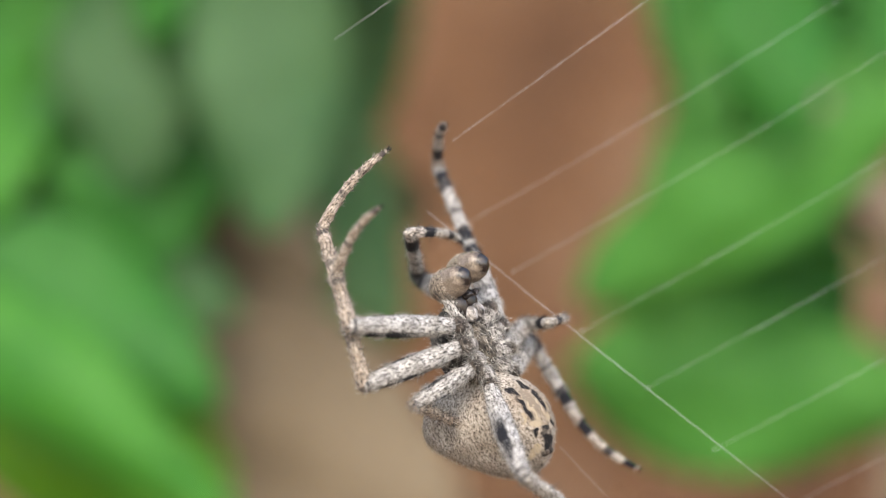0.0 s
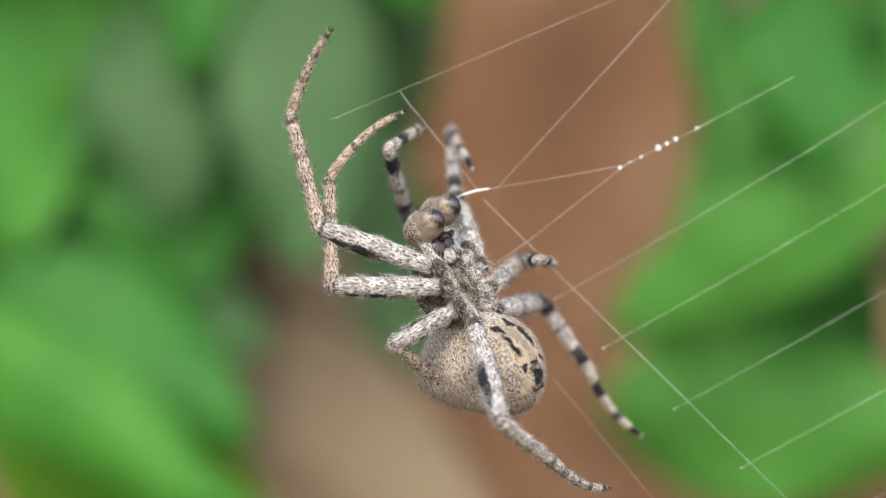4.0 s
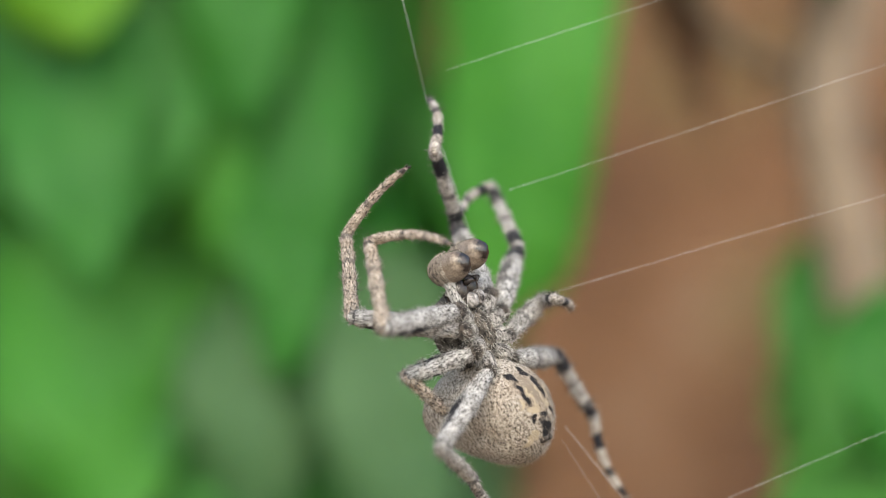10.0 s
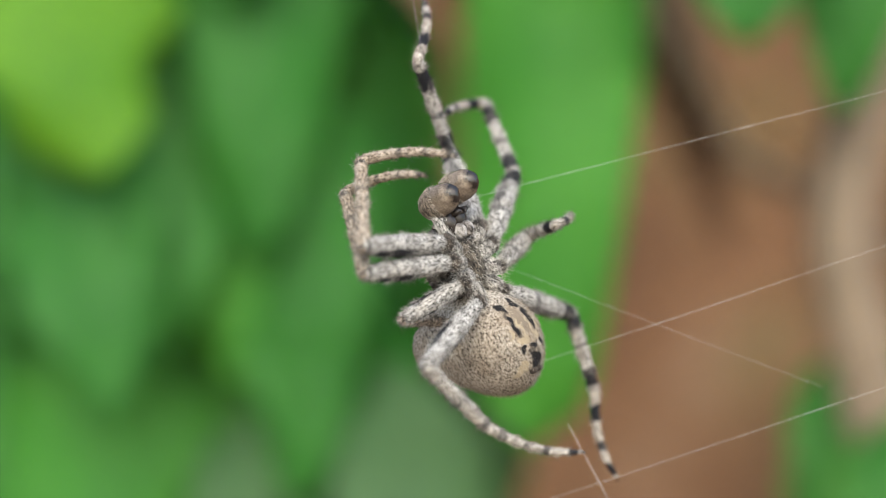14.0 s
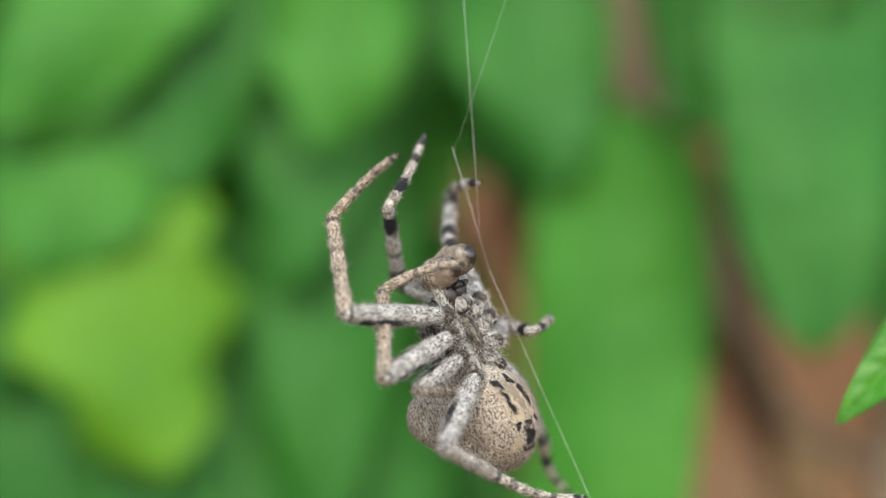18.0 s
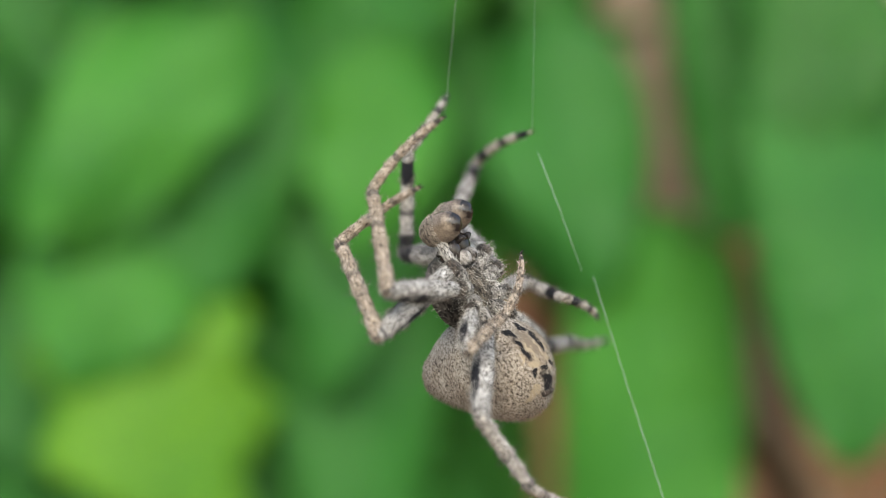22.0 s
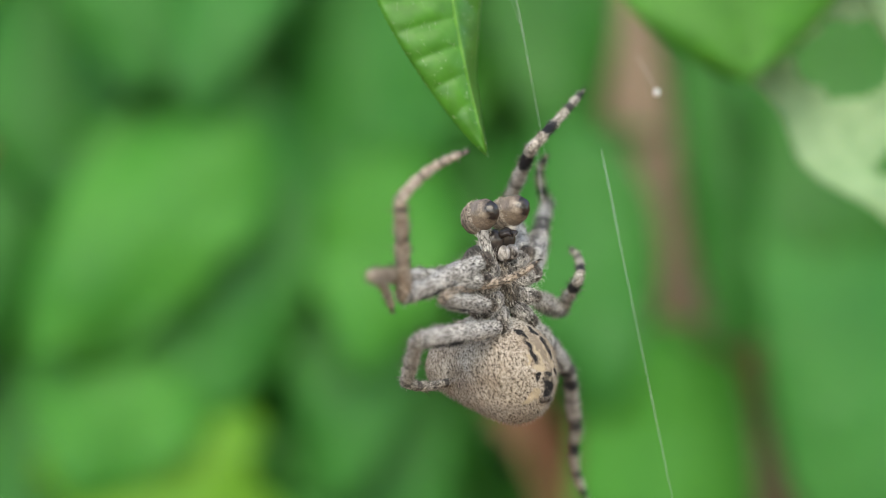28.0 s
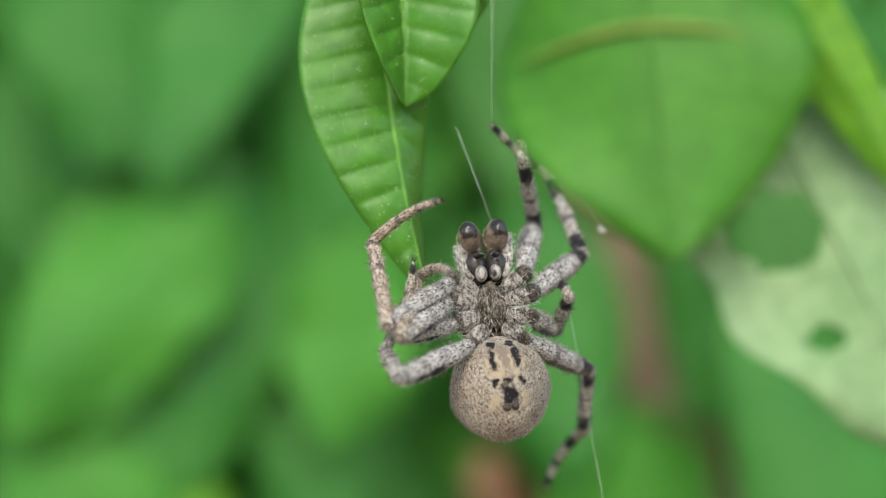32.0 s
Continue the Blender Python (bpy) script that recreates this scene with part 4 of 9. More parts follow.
PX = 0.0328
lower_web = tagged(new("lower_web"), "sticky spiral threads of an orb web hung on one radial thread", "spider web")
upper_web = tagged(new("upper_web"), "pale beaded spiral threads stretched across the web", "spider web")
radial_strand = tagged(new("radial_strand"), "long taut silk thread that the spider climbs", "silk thread")
drag_strand = tagged(new("drag_strand"), "fine silk dragline rising from the spider", "silk thread")
bridge_strand = tagged(new("bridge_strand"), "short silk thread held between the spider's feet", "silk thread")
trail_strand = tagged(new("trail_strand"), "fine slanting silk thread beside the spider", "silk thread")
nodes = ((-390, -405), (-305, -287), (-210, -193), (-125, -107), (0, 0), (117, 103), (240, 215), (360, 325), (480, 435))
for k, (u, v) in enumerate(nodes[2:]):
    k += 2
    slope = 0.64 - 0.012 * k
    p = [((u + s) * PX, 0.25 * math.sin(s / 200), -(v - slope * s + 14 * math.sin(math.pi * s / 900)) * PX) for s in (0, 220, 450, 680, 900)]
    part("strand", strand_bm(p, 0.006, 0.026, 0.25, seed=k), silk, lower_web)
    bm = bmesh.new()
    blob(bm, (u * PX, 0, -v * PX), (0.05, 0.045, 0.045), 10, 8)
    part("knot", bm, silk, lower_web, "white silk knot")
for k, line in enumerate((((790, 186), (890, 160), (1510, 0), (1700, -50)), ((850, 500), (950, 467), (1240, 372), (1560, 262), (1750, 200)), ((960, 712), (1060, 680), (1300, 600), (1568, 510), (1750, 450)),
                          ((1000, 905), (1145, 862), (1350, 800), (1568, 738), (1800, 670)), ((1130, 1350), (1588, 1155), (1900, 1030)),
                          ((1410, 1472), (1530, 1452), (1650, 1430), (1778, 1365), (1950, 1273)), ((1307, 1683), (1480, 1563), (1650, 1430)))):
    p = [(-15.03 + (u - 784) * 0.03227, 143.2 + 0.2 * (k % 3), -(v - 441) * 0.03227) for u, v in line]
    part("strand", strand_bm(p, 0.006, 0.026, 0.25, seed=20 + k), silk, upper_web)
bm = bmesh.new()
tube(bm, [(-15.03 + (u - 784) * 0.03227, 143.4, -(v - 441) * 0.03227) for u, v in ((1335, 1525), (1355, 1485), (1385, 1476), (1410, 1472))], [0.02, 0.03, 0.08, 0.04], 8)
part("glue_blob", bm, silk, upper_web, "white blob of silk glue")
for k, s in enumerate((0.0, 0.1, 0.2, 0.36, 0.44, 0.52, 0.72)):
    bm = bmesh.new()
    r0 = (0.12, 0.09, 0.11, 0.2, 0.13, 0.16, 0.12)[k]
    u, v = 1640 + 190 * s, 1435 - 98 * s
    blob(bm, (-15.03 + (u - 784) * 0.03227, 143.6, -(v - 441) * 0.03227), (r0, r0, r0), 14, 10)
    part("droplet", bm, dew, upper_web, "clear round droplet")
part("strand", strand_bm([(0, 0, 0), (0.03, 0, 7), (0.02, 0, 14), (0, 0, 26)], 0.009, 0), silk, radial_strand)
part("strand", strand_bm([(0, 0, 0), (0.02, 0, 8), (0, 0, 22)], 0.008, 0), silk, drag_strand)
part("strand", strand_bm([(0, 0, 0), (0.04, 0, 3.6), (0, 0, 7.2)], 0.009, 0), silk, bridge_strand)
part("strand", strand_bm([(0, 0, 0), (0.02, 0, 8), (0, 0, 20)], 0.0045, 0), silk, trail_strand)
speck = tagged(new("debris_speck"), "white fluff speck dangling on a silk thread", "debris")
speck.matrix_world = mm(-12.82, 151, 708.83)
bm = bmesh.new()
blob(bm, (0, 0, 0), (0.19, 0.18, 0.2), 14, 10, lambda d: 1 + 0.35 * noise.noise(d * 4))
part("fluff", bm, silk, speck, "white fluff")
part("thread", strand_bm([(-1.2, 0, 2.2), (-0.6, 0, 1.2), (0, 0, 0.1)], 0.012, 0), silk, speck)


# ---------- what moves ----------
def motions():
    walk(spider, [(0,mm(2.39,140,594.49,-21.2,-11.8,62.2)),(0.5,mm(3.08,140,593.90,-23.7,-12.6,63.6)),(1,mm(2.91,140,596.70,-26.1,-13.2,65.1)),(1.5,mm(1.16,140,597.26,-27.1,-14.2,64.4)),(2,mm(0.81,140,599.09,-28,-15.2,63.8)),(2.5,mm(1.43,140,599.29,-27.2,-14.8,63.6)),(3,mm(-1.65,140,600.14,-26.5,-14.5,63.4)),(3.5,mm(-1.08,140,597.30,-26.6,-14.5,63.5)),(4,mm(-2.00,140,601.30,-26.8,-14.6,63.5)),(4.5,mm(-2.55,140,602.88,-26.9,-14.6,63.5)),(5,mm(-3.10,140,604.46,-27,-14.7,63.6)),(5.5,mm(-3.27,140,605.94,-27.2,-14.8,63.6)),(6,mm(-5.20,140,609.30,-27.3,-14.8,63.6)),(6.5,mm(-5.94,140,614.83,-24.6,-13,63.9)),(7,mm(-8.32,140,618.02,-22,-11.3,64.2)),(7.5,mm(-10.60,140,620.58,-21.4,-11.5,63.2)),(8,mm(-9.74,140,621.48,-20.9,-11.6,62.1)),(8.5,mm(-10.80,140,626.65,-21.7,-11.1,64.1)),(9,mm(-9.83,140,626.80,-22.5,-10.6,66.1)),(9.5,mm(-11.10,140,629.73,-21.5,-11,64.1)),(10,mm(-10.71,140,629.88,-20.5,-11.4,62.1)),(10.5,mm(-11.18,140,631.51,-20.4,-10.9,63)),(11,mm(-10.42,140,633.94,-20.2,-10.4,63.9)),(11.5,mm(-9.49,140,633.11,-19.4,-9.2,65.6)),(12,mm(-10.10,140,635.82,-18.5,-8.1,67.3)),(12.5,mm(-11.05,140,637.72,-20.7,-10.6,63.9)),(13,mm(-12.34,140,640.86,-22.6,-13.5,60.7)),(13.5,mm(-13.83,140,643.71,-21.9,-13,60.9)),(14,mm(-12.94,140,646.64,-21.3,-12.4,61)),(14.5,mm(-13.92,140,650.94,-20.6,-11.9,61.2)),(15,mm(-14.90,140,655.24,-19.9,-11.4,61.3)),(15.5,mm(-17.00,140,659.68,-19.3,-10.9,61.5)),(16,mm(-16.21,140,662.01,-18.6,-10.4,61.7)),(16.5,mm(-17.09,140,665.05,-19.2,-10.8,61.8)),(17,mm(-18.83,140,668.48,-19.9,-11.1,62)),(17.5,mm(-19.89,140,671.32,-19.7,-11,61.9)),(18,mm(-19.48,140,672.36,-19.4,-10.8,61.9)),(18.5,mm(-19.76,140,675.13,-19.2,-10.8,61.8)),(19,mm(-21.04,140,677.76,-19.1,-10.7,61.8)),(19.5,mm(-19.70,140,678.97,-19.4,-10.4,62.8)),(20,mm(-20.22,140,681.53,-19.7,-10.2,63.8)),(20.5,mm(-20.34,140,684.04,-19.4,-10,63.7)),(21,mm(-20.58,140,683.41,-19.2,-9.9,63.7)),(21.5,mm(-21.43,140,685.08,-21.6,-11.6,63.2)),(22,mm(-22.61,140,685.86,-24,-13.2,62.8)),(22.5,mm(-23.16,140,686.47,-27,-15.2,62.7)),(23,mm(-24.24,140,689.44,-29.9,-17.3,62.7)),(23.5,mm(-22.35,140,690.52,-26.6,-15.7,61.7)),(24,mm(-22.15,140,691.59,-23.2,-13.8,60.9)),(24.5,mm(-22.68,140,692.33,-21.9,-13.1,60.6)),(25,mm(-22.95,140,692.33,-20.7,-12.5,60.3)),(25.5,mm(-23.55,140,691.84,-18.4,-11.6,58.9)),(26,mm(-23.16,140,693.37,-16,-10.5,57.5)),(26.5,mm(-22.85,140,694.55,-13.6,-9.4,56.1)),(27,mm(-22.55,140,695.74,-11.3,-8.1,54.8)),(27.5,mm(-21.89,140,695.98,-9,-6.7,53.5)),(28,mm(-21.98,140,697.13,-6.7,-5.2,52.3)),(28.5,mm(-21.78,140,699.42,-6.1,-1.8,45.9)),(29,mm(-21.30,140,700.45,-6.2,1.9,39.8)),(29.5,mm(-21.24,140,700.74,-6.7,2.6,34.7)),(30,mm(-20.99,140,702.93,-7.4,3.2,29.7)),(30.5,mm(-21.16,140,703.21,-8.6,2.9,26.7)),(31,mm(-20.93,140,703.78,-9.8,2.5,23.6)),(31.5,mm(-20.49,140,704.34,-14.7,-0.6,15.5)),(32,mm(-19.62,140,704.22,-18.9,-5.3,7.6))])
    walk(legs['R1'][0], [(0,mm(-2,-0.1,1.85,-69,9,68)),(0.5,mm(-2,-0.1,1.85,-75,10,63)),(1,mm(-2,-0.1,1.85,-80,11,58)),(1.5,mm(-2,-0.1,1.85,-78,10,64)),(2,mm(-2,-0.1,1.85,-77,9,69)),(2.5,mm(-2,-0.1,1.85,-59,14,61)),(3,mm(-2,-0.1,1.85,-41,20,56)),(3.5,mm(-2,-0.1,1.85,-40,20,56)),(4,mm(-2,-0.1,1.85,-37,18,57)),(4.5,mm(-2,-0.1,1.85,-33,17,58)),(5,mm(-2,-0.1,1.85,-29,15,59)),(5.5,mm(-2,-0.1,1.85,-26,14,60)),(6,mm(-2,-0.1,1.85,-25,13,60)),(6.5,mm(-2,-0.1,1.85,-28,15,59)),(7,mm(-2,-0.1,1.85,-31,17,58)),(7.5,mm(-2,-0.1,1.85,-36,12,61)),(8,mm(-2,-0.1,1.85,-41,8,65)),(8.5,mm(-2,-0.1,1.85,-60,8,65)),(9,mm(-2,-0.1,1.85,-79,8,65)),(9.5,mm(-2,-0.1,1.85,-81,7,75)),(10,mm(-2,-0.1,1.85,-83,5,85)),(10.5,mm(-2,-0.1,1.85,-64,6,84)),(11,mm(-2,-0.1,1.85,-46,7,83)),(11.5,mm(-2,-0.1,1.85,-47,14,75)),(12,mm(-2,-0.1,1.85,-48,20,68)),(12.5,mm(-2,-0.1,1.85,-61,15,79)),(13,mm(-2,-0.1,1.85,-75,12,91)),(13.5,mm(-2,-0.1,1.85,-76,13,90)),(14,mm(-2,-0.1,1.85,-76,13,86)),(14.5,mm(-2,-0.1,1.85,-77,15,81)),(15,mm(-2,-0.1,1.85,-78,16,76)),(15.5,mm(-2,-0.1,1.85,-79,16,72)),(16,mm(-2,-0.1,1.85,-80,17,70)),(16.5,mm(-2,-0.1,1.85,-63,14,76)),(17,mm(-2,-0.1,1.85,-47,9,82)),(17.5,mm(-2,-0.1,1.85,-59,11,78)),(18,mm(-2,-0.1,1.85,-71,12,75)),(18.5,mm(-2,-0.1,1.85,-82,12,76)),(19,mm(-2,-0.1,1.85,-94,12,78)),(19.5,mm(-2,-0.1,1.85,-96,12,77)),(20,mm(-2,-0.1,1.85,-98,12,76)),(20.5,mm(-2,-0.1,1.85,-86,13,66)),(21,mm(-2,-0.1,1.85,-74,16,58)),(21.5,mm(-2,-0.1,1.85,-88,15,62)),(22,mm(-2,-0.1,1.85,-102,16,67)),(22.5,mm(-2,-0.1,1.85,-108,16,67)),(23,mm(-2,-0.1,1.85,-113,16,67)),(23.5,mm(-2,-0.1,1.85,-115,15,64)),(24,mm(-2,-0.1,1.85,-117,14,61)),(24.5,mm(-2,-0.1,1.85,-102,15,66)),(25,mm(-2,-0.1,1.85,-87,14,72)),(25.5,mm(-2,-0.1,1.85,-88,14,73)),(26,mm(-2,-0.1,1.85,-90,14,75)),(26.5,mm(-2,-0.1,1.85,-94,15,77)),(27,mm(-2,-0.1,1.85,-97,15,79)),(27.5,mm(-2,-0.1,1.85,-100,15,81)),(28,mm(-2,-0.1,1.85,-101,15,82)),(28.5,mm(-2,-0.1,1.85,-94,16,89)),(29,mm(-2,-0.1,1.85,-87,16,96)),(29.5,mm(-2,-0.1,1.85,-99,16,99)),(30,mm(-2,-0.1,1.85,-110,17,101)),(30.5,mm(-2,-0.1,1.85,-114,18,103)),(31,mm(-2,-0.1,1.85,-117,19,105)),(31.5,mm(-2,-0.1,1.85,-120,22,111)),(32,mm(-2,-0.1,1.85,-123,26,116))])
    walk(legs['R1'][1], [(0,mm(-7.82,2.71,4.25,-21,23,-27)),(0.5,mm(-7.77,3.22,3.66,12,7,-30)),(1,mm(-7.64,3.69,3.04,45,-2,-40)),(1.5,mm(-7.95,3.12,3.21,12,21,-35)),(2,mm(-8.2,2.53,3.37,-29,38,-45)),(2.5,mm(-6.79,3.48,5.29,-10,24,-42)),(3,mm(-4.73,3.94,6.73,7,12,-43)),(3.5,mm(-4.67,3.85,6.84,5,13,-43)),(4,mm(-4.51,3.63,7.08,-1,17,-43)),(4.5,mm(-4.29,3.32,7.39,-9,21,-44)),(5,mm(-4.06,3,7.66,-18,26,-46)),(5.5,mm(-3.88,2.74,7.85,-25,29,-47)),(6,mm(-3.8,2.63,7.92,-27,30,-48)),(6.5,mm(-3.94,2.94,7.73,-29,30,-48)),(7,mm(-4.07,3.24,7.52,-30,29,-48)),(7.5,mm(-4.98,2.89,7.31,-25,27,-46)),(8,mm(-5.82,2.48,6.98,-21,25,-45)),(8.5,mm(-7.24,2.84,5.24,-24,29,-47)),(9,mm(-8.09,2.88,3.14,-27,32,-49)),(9.5,mm(-8.55,1.78,2.95,-32,29,-47)),(10,mm(-8.81,0.61,2.73,-37,26,-44)),(10.5,mm(-8.15,0.91,4.81,-24,22,-42)),(11,mm(-6.87,1.11,6.59,-12,17,-41)),(11.5,mm(-6.59,2.26,6.43,-16,22,-43)),(12,mm(-6.17,3.34,6.14,-21,27,-45)),(12.5,mm(-7.79,1.86,5.04,-30,31,-47)),(13,mm(-8.69,0.14,3.54,-40,34,-50)),(13.5,mm(-8.68,0.32,3.51,-39,33,-49)),(14,mm(-8.66,0.78,3.43,-36,31,-47)),(14.5,mm(-8.58,1.37,3.31,-33,28,-45)),(15,mm(-8.45,1.95,3.19,-29,25,-43)),(15.5,mm(-8.32,2.38,3.08,-27,22,-42)),(16,mm(-8.26,2.55,3.04,-26,21,-41)),(16.5,mm(-7.81,2.06,4.88,-23,22,-42)),(17,mm(-6.9,1.39,6.47,-20,24,-42)),(17.5,mm(-7.64,1.77,5.35,-25,24,-42)),(18,mm(-8.16,2.06,4.1,-29,24,-42)),(18.5,mm(-8.59,1.71,2.78,-35,23,-42)),(19,mm(-8.75,1.29,1.43,-41,23,-41)),(19.5,mm(-8.71,1.35,1.2,-36,23,-42)),(20,mm(-8.67,1.41,0.97,-32,23,-42)),(20.5,mm(-8.25,2.77,2.35,-32,21,-40)),(21,mm(-7.31,3.89,3.7,-31,19,-39)),(21.5,mm(-8.07,3.17,2.1,-28,18,-38)),(22,mm(-8.36,2.2,0.49,-26,16,-38)),(22.5,mm(-8.27,1.96,-0.15,5,8,-38)),(23,mm(-8.12,1.7,-0.77,36,2,-43)),(23.5,mm(-7.93,1.98,-1,46,-8,-53)),(24,mm(-7.71,2.26,-1.23,59,-16,-66)),(24.5,mm(-8.33,2.27,0.47,5,-22,-66)),(25,mm(-8.52,2.12,2.26,-51,-25,-63)),(25.5,mm(-8.56,2.01,2.14,-44,-22,-66)),(26,mm(-8.65,1.72,1.83,-27,-14,-71)),(26.5,mm(-8.73,1.35,1.44,-8,-3,-72)),(27,mm(-8.77,0.96,1.04,13,7,-70)),(27.5,mm(-8.77,0.66,0.75,29,14,-66)),(28,mm(-8.76,0.54,0.63,36,17,-64)),(28.5,mm(-8.88,-0.13,1.38,-3,3,-64)),(29,mm(-8.86,-0.79,2.14,-42,-4,-57)),(29.5,mm(-8.7,-1.41,0.85,-38,-7,-55)),(30,mm(-8.25,-1.97,-0.39,-33,-10,-53)),(30.5,mm(-7.97,-2.35,-0.78,-31,-11,-52)),(31,mm(-7.63,-2.72,-1.15,-28,-12,-52)),(31.5,mm(-7.09,-3.45,-1.39,-23,-16,-50)),(32,mm(-6.46,-4.11,-1.56,-17,-19,-49))])
    walk(legs['R1'][2], [(0,mm(-4.79,3.66,9.69,-49,48,-118)),(0.5,mm(-7.73,1.73,9.78,-52,45,-111)),(1,mm(-10.61,0.33,7.46,-56,41,-104)),(1.5,mm(-6.92,0.8,8.98,-85,56,-151)),(2,mm(-3.65,2.35,7.73,-122,51,152)),(2.5,mm(-4.14,2.59,10.93,-79,51,-174)),(3,mm(-4.35,2.47,12.85,-45,39,-151)),(3.5,mm(-3.99,2.47,12.94,-47,40,-152)),(4,mm(-3.1,2.47,13.12,-51,40,-153)),(4.5,mm(-1.97,2.48,13.18,-56,41,-155)),(5,mm(-0.88,2.5,13.07,-62,42,-156)),(5.5,mm(-0.09,2.51,12.88,-66,43,-158)),(6,mm(0.22,2.51,12.78,-68,43,-159)),(6.5,mm(0.12,2.94,12.55,-76,47,-176)),(7,mm(0.04,3.37,12.29,-86,50,164)),(7.5,mm(-1.24,2.87,12.38,-73,48,-163)),(8,mm(-2.49,2.31,12.32,-65,43,-134)),(8.5,mm(-3.48,2.55,10.29,-76,50,-158)),(9,mm(-3.93,2.48,7.86,-91,53,174)),(9.5,mm(-4.32,2.14,7.61,-106,51,159)),(10,mm(-4.56,1.74,7.25,-120,47,145)),(10.5,mm(-4.84,1.38,10.15,-96,49,156)),(11,mm(-4.66,0.89,12.48,-74,47,166)),(11.5,mm(-3.74,2,12.04,-68,44,-177)),(12,mm(-2.72,3.04,11.4,-64,39,-162)),(12.5,mm(-3.6,1.98,9.74,-95,40,-179)),(13,mm(-3.86,0.67,7.56,-123,34,168)),(13.5,mm(-3.95,0.87,7.63,-121,34,168)),(14,mm(-4.17,1.37,7.81,-115,34,169)),(14.5,mm(-4.43,2.01,8.01,-108,34,169)),(15,mm(-4.67,2.64,8.17,-100,34,170)),(15.5,mm(-4.82,3.11,8.27,-95,34,171)),(16,mm(-4.88,3.3,8.31,-93,34,171)),(16.5,mm(-4.52,2.41,10.24,-86,34,176)),(17,mm(-3.71,1.35,11.9,-79,34,-180)),(17.5,mm(-4.18,2.16,10.6,-74,32,-175)),(18,mm(-4.45,2.88,9.12,-69,31,-170)),(18.5,mm(-4.67,3.06,7.53,-79,32,-174)),(19,mm(-4.65,3.15,5.84,-89,32,-178)),(19.5,mm(-4.75,2.83,5.87,-94,32,171)),(20,mm(-4.87,2.49,5.87,-98,31,161)),(20.5,mm(-4.64,4.02,7.36,-83,30,172)),(21,mm(-3.91,5.32,8.8,-68,27,-177)),(21.5,mm(-4.9,4.48,7.39,-76,26,-173)),(22,mm(-5.45,3.39,5.94,-83,26,-169)),(22.5,mm(-7.94,1.01,6.07,-89,28,-142)),(23,mm(-10.48,-1.11,4.35,-95,33,-116)),(23.5,mm(-11.95,-0.22,3.31,-91,33,-109)),(24,mm(-13.02,0.87,1.87,-87,33,-103)),(24.5,mm(-9.8,4.24,6.27,-86,42,-143)),(25,mm(-4.91,5.79,5.89,-88,51,177)),(25.5,mm(-5.28,5.33,6.36,-84,51,-175)),(26,mm(-6.37,3.97,7.26,-75,49,-153)),(26.5,mm(-8.05,1.91,7.67,-67,45,-128)),(27,mm(-9.79,-0.25,7.14,-63,39,-105)),(27.5,mm(-11,-1.8,6.1,-63,34,-90)),(28,mm(-11.43,-2.37,5.54,-63,32,-85)),(28.5,mm(-8.46,-0.33,7.66,-52,49,-106)),(29,mm(-5.54,1.8,6.83,-43,67,-128)),(29.5,mm(-5.92,1.31,5.81,-52,68,-133)),(30,mm(-6.05,0.85,4.79,-62,69,-139)),(30.5,mm(-6.05,0.45,4.53,-69,70,-142)),(31,mm(-6.01,0.06,4.26,-76,70,-146)),(31.5,mm(-6.23,-0.7,4.22,-76,70,-138)),(32,mm(-6.37,-1.44,4.14,-77,69,-130))])
